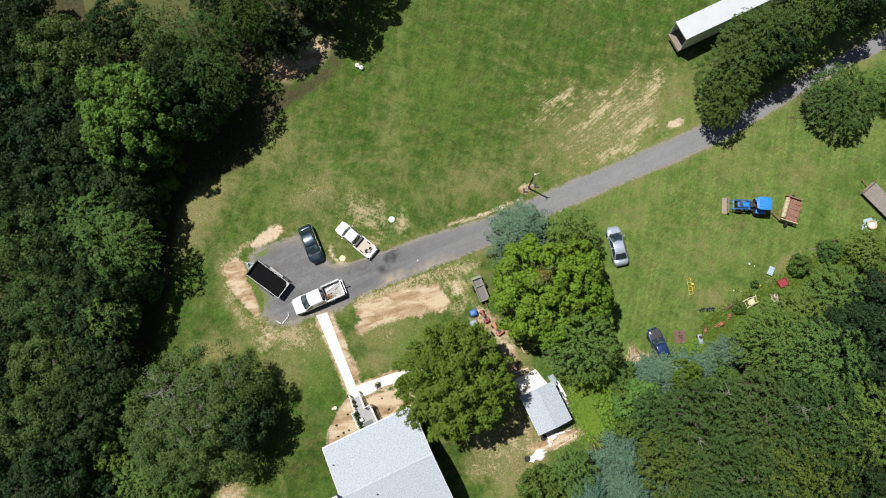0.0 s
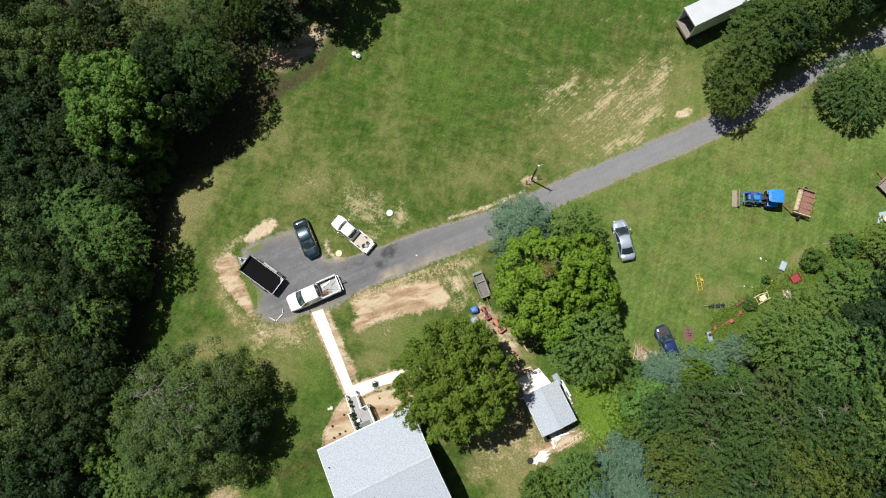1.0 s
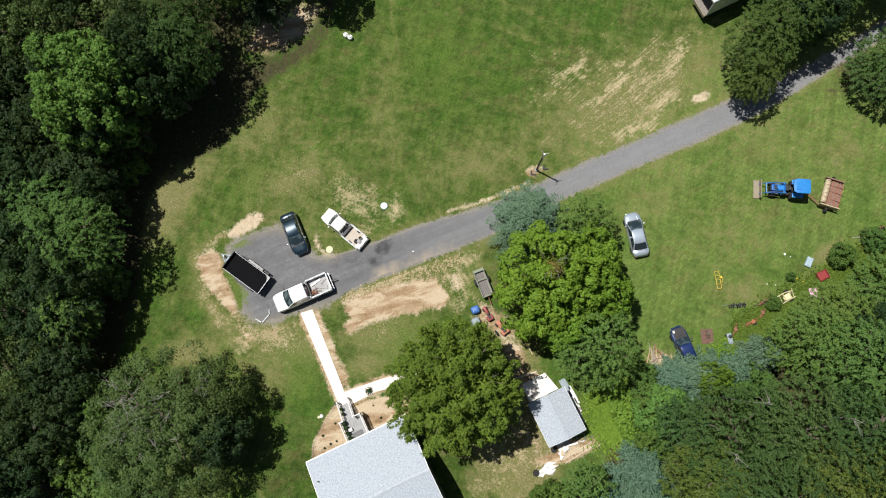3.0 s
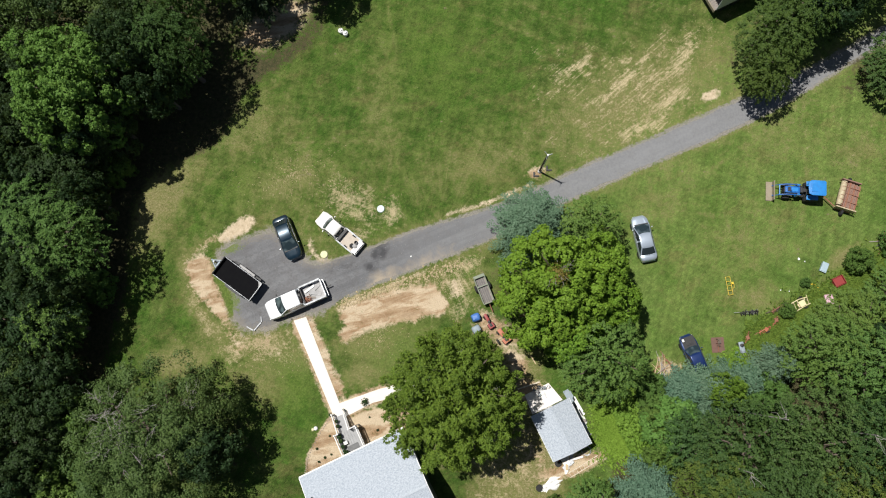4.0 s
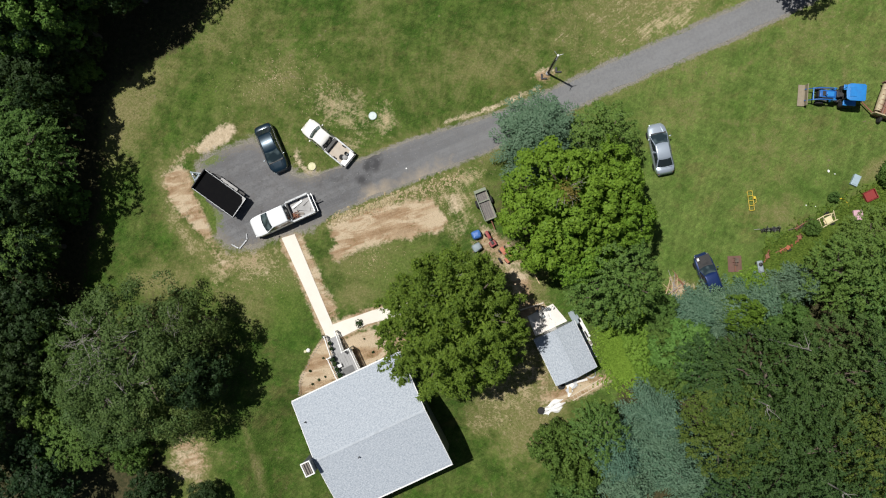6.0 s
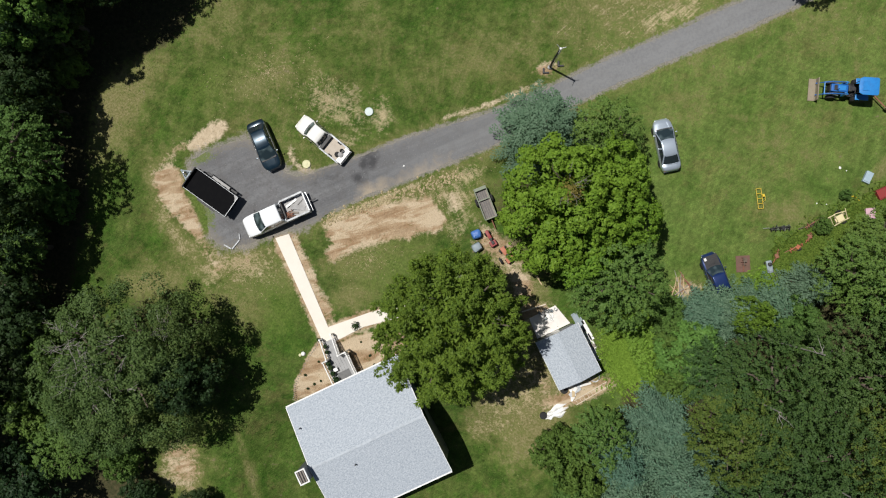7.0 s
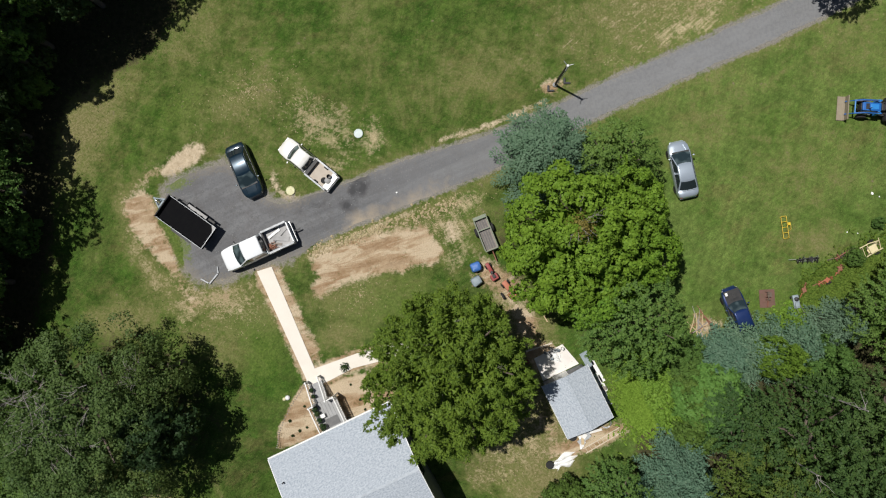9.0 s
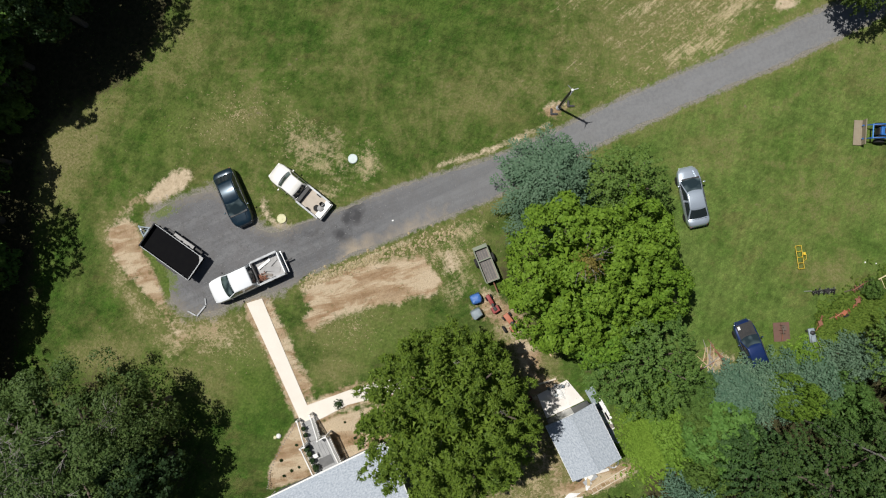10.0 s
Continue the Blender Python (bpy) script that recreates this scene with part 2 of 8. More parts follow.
def gravel_material():
    m, t, b = node_mat("gravel_mat")
    p = world_pos(t)
    grain, fine, mid, big = noise_node(t, p, 14, 4, 0.75), noise_node(t, p, 4, 5, 0.7), noise_node(t, p, 0.9, 4), noise_node(t, p, 0.16, 3)
    along = noise_node(t, stretched(t, p, 24, 0.06, 0.9), 1.0, 4, 0.7)
    c = mix(t, ramp(t, big, 0.4, 0.6), (0.118, 0.119, 0.124), (0.150, 0.150, 0.155))
    c = mix(t, maths(t, "MULTIPLY", ramp(t, along, 0.45, 0.62), 0.6), c, (0.198, 0.201, 0.204))
    c = mix(t, maths(t, "MULTIPLY", ramp(t, mid, 0.46, 0.6), 0.45), c, (0.115, 0.110, 0.110))
    c = mix(t, maths(t, "MULTIPLY", ramp(t, fine, 0.5, 0.62), 0.5), c, (0.09, 0.09, 0.09))
    c = mix(t, maths(t, "MULTIPLY", ramp(t, grain, 0.54, 0.68), 0.25), c, (0.33, 0.325, 0.32))
    c = mix(t, maths(t, "MULTIPLY", attr(t, "fresh"), 0.55), c, mix(t, ramp(t, fine, 0.42, 0.6), (0.205, 0.209, 0.213), (0.268, 0.27, 0.27)))
    wear = ramp(t, maths(t, "ADD", attr(t, "edge"), maths(t, "MULTIPLY", maths(t, "SUBTRACT", fine, 0.5), 2.0)), 0.3, 1.1)
    c = mix(t, maths(t, "MULTIPLY", wear, 0.6), c, (0.27, 0.235, 0.18))
    dusty = ramp(t, maths(t, "ADD", attr(t, "dust"), maths(t, "MULTIPLY", maths(t, "SUBTRACT", mid, 0.5), 1.5)), 0.3, 1.1)
    c = mix(t, maths(t, "MULTIPLY", dusty, 0.7), c, (0.40, 0.33, 0.24))
    weeds = ramp(t, maths(t, "ADD", attr(t, "weedy"), maths(t, "ADD", maths(t, "MULTIPLY", maths(t, "SUBTRACT", fine, 0.5), 2.2), maths(t, "MULTIPLY", maths(t, "SUBTRACT", mid, 0.5), 1.4))), 0.45, 0.9)
    c = mix(t, maths(t, "MULTIPLY", weeds, 0.85), c, mix(t, ramp(t, grain, 0.4, 0.6), (0.075, 0.125, 0.024), (0.17, 0.19, 0.065)))
    oil = ramp(t, maths(t, "ADD", attr(t, "oil"), maths(t, "MULTIPLY", maths(t, "SUBTRACT", mid, 0.5), 1.6)), 0.45, 1.0)
    c = mix(t, maths(t, "MULTIPLY", oil, 0.8), c, (0.045, 0.045, 0.048))
    t.links.new(c, b.inputs["Base Color"])
    b.inputs["Roughness"].default_value = 0.9
    b.inputs["Specular IOR Level"].default_value = 0.25
    bump(t, maths(t, "ADD", grain, fine), 0.8, 0.04)
    return m


def shingle_material():
    m, t, b = node_mat("shingle_mat")
    p = object_pos(t)
    br = add(t, "TexBrick", Scale=1.0, Mortar_Size=0.012, Brick_Width=0.34, Row_Height=0.145)
    br.inputs["Color1"].default_value, br.inputs["Color2"].default_value, br.inputs["Mortar"].default_value = (0.36, 0.40, 0.45, 1), (0.40, 0.44, 0.49, 1), (0.34, 0.375, 0.415, 1)
    t.links.new(p, br.inputs["Vector"])
    speck, mid = noise_node(t, p, 11, 4, 0.85), noise_node(t, p, 1.1, 4)
    tab = noise_node(t, stretched(t, p, 18, 6.0, 9.0), 1.0, 2, 0.5)
    c = mix(t, maths(t, "MULTIPLY", ramp(t, tab, 0.54, 0.62), 0.75), br.outputs["Color"], (0.27, 0.31, 0.36))
    c = mix(t, maths(t, "MULTIPLY", ramp(t, tab, 0.46, 0.38), 0.5), c, (0.53, 0.565, 0.60))
    c = mix(t, maths(t, "MULTIPLY", ramp(t, speck, 0.55, 0.7), 0.35), c, (0.30, 0.34, 0.38))
    c = mix(t, maths(t, "MULTIPLY", ramp(t, mid, 0.4, 0.7), 0.10), c, (0.50, 0.53, 0.57))
    t.links.new(c, b.inputs["Base Color"])
    b.inputs["Roughness"].default_value = 0.9
    bump(t, maths(t, "ADD", br.outputs["Fac"], speck), 0.6, 0.012)
    return m


def glass_material():
    m, t, b = node_mat("car_glass")
    b.inputs["Base Color"].default_value = (0.018, 0.025, 0.029, 1)
    b.inputs["Roughness"].default_value = 0.036
    b.inputs["Coat Weight"].default_value = 0.6
    return m


def screen_material():
    m, t, b = node_mat("screen_glass")
    p = object_pos(t)
    # pale teal patches paint dashboard and sky reflection into the glass colour
    dash_sheen = noise_node(t, p, 1.3, 1)
    t.links.new(mix(t, ramp(t, dash_sheen, 0.4, 0.62), (0.018, 0.030, 0.034), (0.095, 0.130, 0.136)), b.inputs["Base Color"])
    b.inputs["Roughness"].default_value = 0.09
    b.inputs["Coat Weight"].default_value = 0.8
    return m


MAT = {
    "screen": screen_material(),
    "ground": ground_material(), "gravel": gravel_material(), "shingle": shingle_material(), "glass": glass_material(),
    "concrete": surface("concrete", (0.74, 0.69, 0.61), (0.66, 0.61, 0.53), 0.85, scale=0.8, fine=14, relief=0.006),
    "white": surface("white_paint", (0.80, 0.80, 0.78), (0.62, 0.61, 0.58), 0.5),
    "siding": surface("siding", (0.15, 0.16, 0.175), rough=0.6),
    "deck": surface("deck_boards", (0.33, 0.33, 0.33), (0.24, 0.24, 0.24), 0.75, scale=2),
    "mat": surface("door_mat", (0.14, 0.14, 0.14)),
    "white_car": car_paint("white_car_paint", (0.82, 0.84, 0.86), 0.0),
    "bed_grey": surface("bed_grey", (0.36, 0.355, 0.35), (0.24, 0.23, 0.22), 0.7),
    "bed_beige": surface("bed_beige", (0.46, 0.40, 0.33), (0.34, 0.29, 0.23), 0.7),
    "old_white": surface("old_white_paint", (0.74, 0.73, 0.70), (0.62, 0.58, 0.51), 0.4, 0, 1.6, 30, 0, 0.3),
    "dark_car": car_paint("dark_teal_paint", (0.008, 0.027, 0.045), 0.4),
    "silver_car": car_paint("silver_paint", (0.47, 0.54, 0.62), 0.5),
    "blue_car": car_paint("blue_paint", (0.007, 0.026, 0.115), 0.3),
    "rubber": surface("tyre_rubber", (0.018, 0.018, 0.018), rough=0.85),
    "rim": surface("rim_metal", (0.45, 0.45, 0.46), rough=0.35, metal=0.9),
    "black": surface("black_steel", (0.022, 0.022, 0.024), (0.05, 0.045, 0.04), 0.6),
    "bedliner": surface("black_bed", (0.006, 0.006, 0.007), (0.010, 0.010, 0.010), 0.9, spec=0.05),
    "rail": surface("worn_rail", (0.24, 0.25, 0.26), rough=0.5, metal=0.4),
    "grey_metal": surface("galvanised", (0.42, 0.43, 0.44), rough=0.45, metal=0.7),
    "frame_grey": surface("blue_grey_steel", (0.19, 0.23, 0.26), (0.12, 0.14, 0.15), 0.55, 0.2),
    "clod": surface("dry_clods", (0.42, 0.34, 0.20), (0.28, 0.22, 0.12), 0.95, scale=1.5),
    "pale_stone": surface("pale_stones", (0.24, 0.24, 0.238), (0.16, 0.16, 0.16), 0.9, scale=3.0),
    "lamp": surface("lamp_glass", (0.7, 0.7, 0.68), rough=0.15),
    "tail": surface("tail_lamp", (0.35, 0.015, 0.012), rough=0.2),
    "tractor_blue": surface("tractor_blue", (0.024, 0.22, 0.58), (0.02, 0.14, 0.40), 0.4, coat=0.3),
    "tractor_hood": surface("tractor_hood", (0.016, 0.125, 0.42), (0.012, 0.08, 0.28), 0.35, coat=0.4),
    "old_cream": surface("old_cream_paint", (0.46, 0.395, 0.255), (0.30, 0.19, 0.12), 0.65, scale=3.5, amount=0.8),
    "slat_brown": surface("weathered_red_slats", (0.215, 0.120, 0.090), (0.30, 0.21, 0.165), 0.85, scale=4.0),
    "tan_metal": surface("tan_steel", (0.27, 0.23, 0.165), (0.20, 0.145, 0.095), 0.6),
    "rust": surface("rusty_steel", (0.24, 0.10, 0.06), (0.34, 0.20, 0.13), 0.85),
    "cream": surface("cream_paint", (0.68, 0.60, 0.36), (0.5, 0.40, 0.22), 0.6),
    "orange": surface("orange_paint", (0.44, 0.14, 0.075), (0.30, 0.13, 0.08), 0.6),
    "red": surface("red_paint", (0.26, 0.03, 0.028), (0.19, 0.045, 0.035), 0.55),
    "faded_red": surface("faded_red", (0.15, 0.078, 0.060), (0.09, 0.075, 0.04), 0.8),
    "yellow": surface("yellow_paint", (0.72, 0.50, 0.03), (0.55, 0.38, 0.05), 0.5),
    "green_grey": surface("green_grey_paint", (0.20, 0.24, 0.17), (0.28, 0.26, 0.22), 0.7),
    "old_wood": surface("old_wood", (0.25, 0.22, 0.19), (0.16, 0.14, 0.12), 0.85, scale=3, fine=18),
    "trailer_roof": surface("trailer_roof", (0.50, 0.525, 0.55), (0.42, 0.44, 0.46), 0.5, scale=0.8),
    "pad": surface("pad_concrete", (0.74, 0.70, 0.66), (0.62, 0.57, 0.52), 0.8, scale=1.5),
    "pale_wood": surface("pale_wood", (0.66, 0.58, 0.46), (0.52, 0.44, 0.34), 0.85, scale=3, fine=18),
    "cart_board": surface("cart_boards", (0.15, 0.14, 0.135), (0.10, 0.09, 0.085), 0.85, scale=3, fine=18),
    "new_wood": surface("new_wood", (0.55, 0.42, 0.25), (0.42, 0.30, 0.17), 0.8),
    "tarp": surface("blue_tarp", (0.045, 0.14, 0.42), (0.07, 0.19, 0.46), 0.5),
    "grey_tarp": surface("grey_tarp", (0.26, 0.31, 0.34), (0.18, 0.22, 0.24), 0.6),
    "pale_blue": surface("pale_blue_plastic", (0.34, 0.44, 0.50), (0.22, 0.29, 0.34), 0.5),
    "pink": surface("pink_plastic", (0.58, 0.36, 0.42), rough=0.6),
    "trailer_side": surface("trailer_side", (0.62, 0.66, 0.68), (0.45, 0.47, 0.47), 0.5),
    "pond": surface("pond_surface", (0.080, 0.082, 0.022), (0.055, 0.072, 0.018), 0.6, scale=0.3, fine=4, relief=0.0, spec=0.1),
    "bark": surface("bark", (0.14, 0.11, 0.085), (0.085, 0.065, 0.05), 0.95, scale=1.5, fine=9, relief=0.05),
    "dead": surface("dead_wood", (0.30, 0.275, 0.25), (0.20, 0.18, 0.16), 0.9, scale=2),
    "cover_white": surface("white_lid", (0.56, 0.64, 0.62), (0.46, 0.52, 0.5), 0.6, amount=0.3),
    "cover_cream": surface("cream_lid", (0.60, 0.58, 0.34), (0.5, 0.46, 0.26), 0.6, amount=0.3),
    "warm": leaf_mat("warm_leaves", (0.050, 0.084, 0.014), (0.150, 0.190, 0.036)),
    "ridge": surface("ridge_shingle", (0.46, 0.50, 0.545), rough=0.9),
    "middle": leaf_mat("middle_leaves", (0.032, 0.070, 0.015), (0.090, 0.142, 0.030)),
    "deep": leaf_mat("deep_leaves", (0.028, 0.068, 0.020), (0.088, 0.152, 0.043)),
    "canopy": leaf_mat("canopy_leaves", (0.028, 0.064, 0.017), (0.090, 0.148, 0.036)),
    "withered": leaf_mat("withered_leaves", (0.15, 0.135, 0.028), (0.30, 0.25, 0.075)),
    "grass_blade": leaf_mat("grass_blades", (0.090, 0.145, 0.026), (0.19, 0.24, 0.06)),
    "straw_blade": leaf_mat("straw_blades", (0.26, 0.21, 0.11), (0.50, 0.41, 0.25), 0.1),
    "weed_blade": leaf_mat("weed_blades", (0.075, 0.140, 0.022), (0.185, 0.255, 0.045)),
    "maple": leaf_mat("maple_leaves", (0.086, 0.180, 0.020), (0.220, 0.350, 0.038)),
    "bright": leaf_mat("bright_leaves", (0.075, 0.165, 0.030), (0.185, 0.310, 0.060)),
    "oak": leaf_mat("oak_leaves", (0.038, 0.098, 0.015), (0.160, 0.246, 0.034)),
    "dark": leaf_mat("dark_leaves", (0.013, 0.032, 0.011), (0.048, 0.086, 0.029)),
    "green": leaf_mat("green_leaves", (0.060, 0.124, 0.026), (0.150, 0.240, 0.052)),
    "olive": leaf_mat("olive_leaves", (0.042, 0.082, 0.021), (0.130, 0.192, 0.057)),
    "spruce": leaf_mat("blue_needles", (0.054, 0.116, 0.066), (0.158, 0.244, 0.154), 0.2),
    "pine": leaf_mat("pine_needles", (0.014, 0.028, 0.012), (0.040, 0.062, 0.022), 0.1),
    "lime": leaf_mat("lime_leaves", (0.115, 0.225, 0.028), (0.235, 0.370, 0.058)),
}


# ---- building helpers ----
class Shape:
    """Vertices and faces of one mesh, gathered from simple solids."""

    def __init__(self):
        self.v, self.f = [], []

    def solid(self, verts, faces):
        n = len(self.v)
        self.v += [tuple(p) for p in verts]
        self.f += [tuple(i + n for i in f) for f in faces]
        return self

    def box(self, x0, x1, y0, y1, z0, z1, m=None):
        vs = [Vector(p) for p in ((x0, y0, z0), (x1, y0, z0), (x1, y1, z0), (x0, y1, z0), (x0, y0, z1), (x1, y0, z1), (x1, y1, z1), (x0, y1, z1))]
        return self.solid([m @ p for p in vs] if m else vs, [(3, 2, 1, 0), (4, 5, 6, 7), (0, 1, 5, 4), (1, 2, 6, 5), (2, 3, 7, 6), (3, 0, 4, 7)])

    def prism(self, poly, z0, z1):
        n = len(poly)
        self.solid([(x, y, z0) for x, y in poly] + [(x, y, z1) for x, y in poly],
                   [tuple(range(n - 1, -1, -1)), tuple(range(n, 2 * n))] + [(i, (i + 1) % n, n + (i + 1) % n, n + i) for i in range(n)])
        return self

    def rings(self, rings, cap=True):
        n = len(rings[0])
        faces = [(a * n + i, a * n + (i + 1) % n, (a + 1) * n + (i + 1) % n, (a + 1) * n + i) for a in range(len(rings) - 1) for i in range(n)]
        if cap:
            faces += [tuple(range(n - 1, -1, -1)), tuple(range((len(rings) - 1) * n, len(rings) * n))]
        return self.solid([p for r in rings for p in r], faces)

    def tube(self, points, radii, n=6):
        """A tapered pipe along points."""
        pts = [Vector(p) for p in points]
        rings = []
        for i, p in enumerate(pts):
            d = (pts[min(i + 1, len(pts) - 1)] - pts[max(i - 1, 0)]).normalized()
            a = d.orthogonal().normalized()
            b = d.cross(a)
            r = radii[i] if isinstance(radii, (list, tuple)) else radii
            rings.append([p + r * (math.cos(2 * math.pi * k / n) * a + math.sin(2 * math.pi * k / n) * b) for k in range(n)])
        return self.rings(rings)

    def lathe(self, profile, n=16, centre=(0, 0, 0), axis="z"):
        """Profile of (radius, height) turned about an axis."""
        rings = []
        for r, h in profile:
            ring = []
            for k in range(n):
                c, s = r * math.cos(2 * math.pi * k / n), r * math.sin(2 * math.pi * k / n)
                p = (c, s, h) if axis == "z" else (c, h, s) if axis == "y" else (h, c, s)
                ring.append((p[0] + centre[0], p[1] + centre[1], p[2] + centre[2]))
            rings.append(ring)
        return self.rings(rings)

    def mesh(self, name, material, bevel=0.0, smooth=False):
        me = bpy.data.meshes.new(name)
        me.from_pydata(self.v, [], self.f)
        bm = bmesh.new()
        bm.from_mesh(me)
        bmesh.ops.recalc_face_normals(bm, faces=bm.faces)
        if bevel:
            edges = [e for e in bm.edges if len(e.link_faces) == 2 and e.calc_face_angle() > 0.6]
            bmesh.ops.bevel(bm, geom=edges, offset=bevel, segments=2, profile=0.6, affect="EDGES", clamp_overlap=True)
        bm.to_mesh(me)
        bm.free()
        if smooth:
            me.shade_smooth()
            me.set_sharp_from_angle(angle=radians(38))
        me.materials.append(material)
        return me


def part(name, shape, material, parent, label="", bevel=0.0, smooth=False):
    ob = new(name, shape.mesh(name, MAT[material], bevel, smooth) if isinstance(shape, Shape) else shape)
    ob.parent = parent
    return tagged(ob, label)


def thing(name, label, category, x=0.0, y=0.0, z=0.0, rz=0.0, group="", kind=""):
    ob = new(name)
    ob.empty_display_size = 0.2
    ob.matrix_basis = pose(x, y, z, 0, 0, rz)
    return tagged(ob, label, category, group, kind)


def single(name, label, category, shape, material, x=0.0, y=0.0, z=0.0, rz=0.0, bevel=0.0, smooth=False, group="", kind=""):
    """A thing that is one mesh."""
    ob = new(name, shape.mesh(name, MAT[material], bevel, smooth))
    ob.matrix_basis = pose(x, y, z, 0, 0, rz)
    return tagged(ob, label, category, group, kind)


def smooth_loop(points, step=0.5, jitter=0.0, seed=0):
    """A closed outline through the points, rounded, with an uneven edge."""
    out, n = [], len(points)
    for i in range(n):
        p0, p1, p2, p3 = (Vector(points[(i + k) % n]) for k in (-1, 0, 1, 2))
        count = max(1, int((p2 - p1).length / step))
        for k in range(count):
            s = k / count
            q = 0.5 * (2 * p1 + (p2 - p0) * s + (2 * p0 - 5 * p1 + 4 * p2 - p3) * s * s + (3 * p1 - p0 - 3 * p2 + p3) * s**3)
            w = noise.noise_vector(Vector((q.x * 0.45, q.y * 0.45, seed))) * 1.3 + noise.noise_vector(Vector((q.x * 2.3, q.y * 2.3, seed + 5))) * 0.8
            out.append((q.x + jitter * w.x, q.y + jitter * w.y))
    return out


def loop_distance(px, py, poly):
    """Signed distance to an outline, below zero inside."""
    d, inside = np.full(px.shape, 1e9), np.zeros(px.shape, bool)
    for (ax, ay), (bx, by) in zip(poly, poly[1:] + poly[:1]):
        ex, ey = bx - ax, by - ay
        s = np.clip(((px - ax) * ex + (py - ay) * ey) / (ex * ex + ey * ey + 1e-12), 0, 1)
        d = np.minimum(d, np.hypot(px - ax - s * ex, py - ay - s * ey))
        inside ^= ((ay > py) != (by > py)) & (px < ex * (py - ay) / (ey + 1e-12) + ax)
    return np.where(inside, -d, d)


def line_distance(px, py, line):
    d = np.full(px.shape, 1e9)
    for (ax, ay), (bx, by) in zip(line, line[1:]):
        ex, ey = bx - ax, by - ay
        s = np.clip(((px - ax) * ex + (py - ay) * ey) / (ex * ex + ey * ey), 0, 1)
        d = np.minimum(d, np.hypot(px - ax - s * ex, py - ay - s * ey))
    return d


def set_attribute(me, name, values):
    me.attributes.new(name, "FLOAT", "POINT").data.foreach_set("value", np.asarray(values, np.float32).ravel())


# ---- ground, driveway, paths ----
ROAD = [(-22.4, -1.2), (-21.6, -0.3), (-19.3, 0.7), (-16.7, 1.3), (-14.6, -0.2), (-13.2, -1.7), (-11.6, -2.0), (-9.3, -1.2), (-5.9, 0.0), (-2.5, 1.35), (1.2, 2.5),
        (5.2, 3.7), (10.6, 6.0), (14.6, 7.9), (21.0, 10.6), (28.0, 13.7), (37.4, 17.9), (47.2, 23.4), (58.0, 29.2),
        (59.0, 26.6), (48.4, 21.8), (41.4, 17.6), (33.9, 13.0), (27.9, 10.2), (19.5, 6.65), (13.0, 3.7), (5.2, -0.15), (1.1, -1.8), (-2.4, -3.2),
        (-6.2, -4.6), (-8.7, -5.7), (-10.9, -7.0), (-14.4, -7.85), (-16.8, -8.9), (-19.0, -9.2), (-20.5, -7.7), (-21.1, -5.4)]
WALK = [(-14.2, -7.95), (-12.97, -7.57), (-9.36, -15.9), (-5.69, -14.58), (-3.7, -14.07), (-2.4, -13.8), (-0.6, -13.9), (-0.6, -15.0), (-2.6, -15.0),
        (-3.69, -15.21), (-6.18, -15.86), (-8.17, -16.9), (-9.77, -17.57), (-10.08, -16.73)]
# bare and strewn patches of the yard
STRIP = [(-25.2, -2.3), (-24.2, -1.5), (-23.4, -1.8), (-23.0, -2.8), (-22.5, -3.9), (-22.0, -4.9), (-21.5, -5.9), (-21.2, -6.8), (-21.0, -7.8), (-21.9, -7.3), (-22.7, -6.3), (-23.5, -5.8), (-24.2, -4.8), (-24.9, -3.8)]
SANDY = [(-22.4, 0.4), (-21.7, 1.5), (-20.2, 2.5), (-18.9, 2.75), (-18.5, 2.1), (-19.1, 1.1), (-20.4, 0.4), (-21.2, -0.1), (-22.2, 0.1)]
SPIT = [(-13.3, -0.3), (-12.5, -1.5), (-12.0, -2.2), (-11.0, -2.3), (-10.2, -2.0), (-12.1, -1.3), (-12.7, 0.2)]
DUG = [(-9.6, -6.55), (-8.7, -6.3), (-6.2, -5.2), (-3.2, -4.7), (-0.5, -4.1), (0.0, -4.6), (1.2, -6.3), (0.5, -7.5), (-1.2, -7.45), (-2.2, -8.1), (-3.2, -7.95), (-5.2, -8.4), (-7.2, -9.3), (-9.2, -10.0), (-9.7, -9.3), (-9.0, -8.3), (-9.7, -7.8)]
WORN = [(4.2, -6.6), (5.7, -7.1), (7.6, -8.5), (8.3, -10.5), (6.6, -11.0), (5.2, -9.5), (3.7, -9.0)]
STREWN = [(-21.9, -7.6), (-18.3, -9.0), (-14.7, -8.6), (-14.0, -10.5), (-14.7, -12.0), (-17.3, -11.8), (-19.3, -11.5), (-20.9, -10.0)]
CHAFF = [(1.7, -2.1), (3.2, -3.1), (3.7, -6.1), (3.2, -8.0), (1.2, -8.0), (1.7, -4.6)]
FADED = [(-26.3, -0.2), (-23.5, 0.1), (-25.4, -2.2), (-23.5, -6.5), (-21.4, -8.5), (-20.8, -11.1), (-22.9, -9.6), (-25.0, -6.5), (-26.0, -3.5)]
SWATHS = ([(15.4, 14.6), (18.8, 17.1), (21.6, 20.0), (22.3, 19.2), (19.5, 16.0), (16.1, 13.9)], [(22.5, 16.4), (25.0, 20.7), (27.1, 22.8), (26.7, 19.9), (24.9, 17.1)],
          [(20.7, 13.9), (25.5, 16.4), (25.7, 14.6), (22.7, 13.2)], [(17.3, 10.8), (20.0, 12.2), (23.4, 13.2), (22.6, 11.4), (19.3, 10.4)],
          [(11.4, 17.2), (14.2, 19.0), (16.2, 20.0), (15.5, 18.2), (12.1, 16.5)], [(18.2, 19.3), (20.1, 19.4), (19.5, 18.2)])


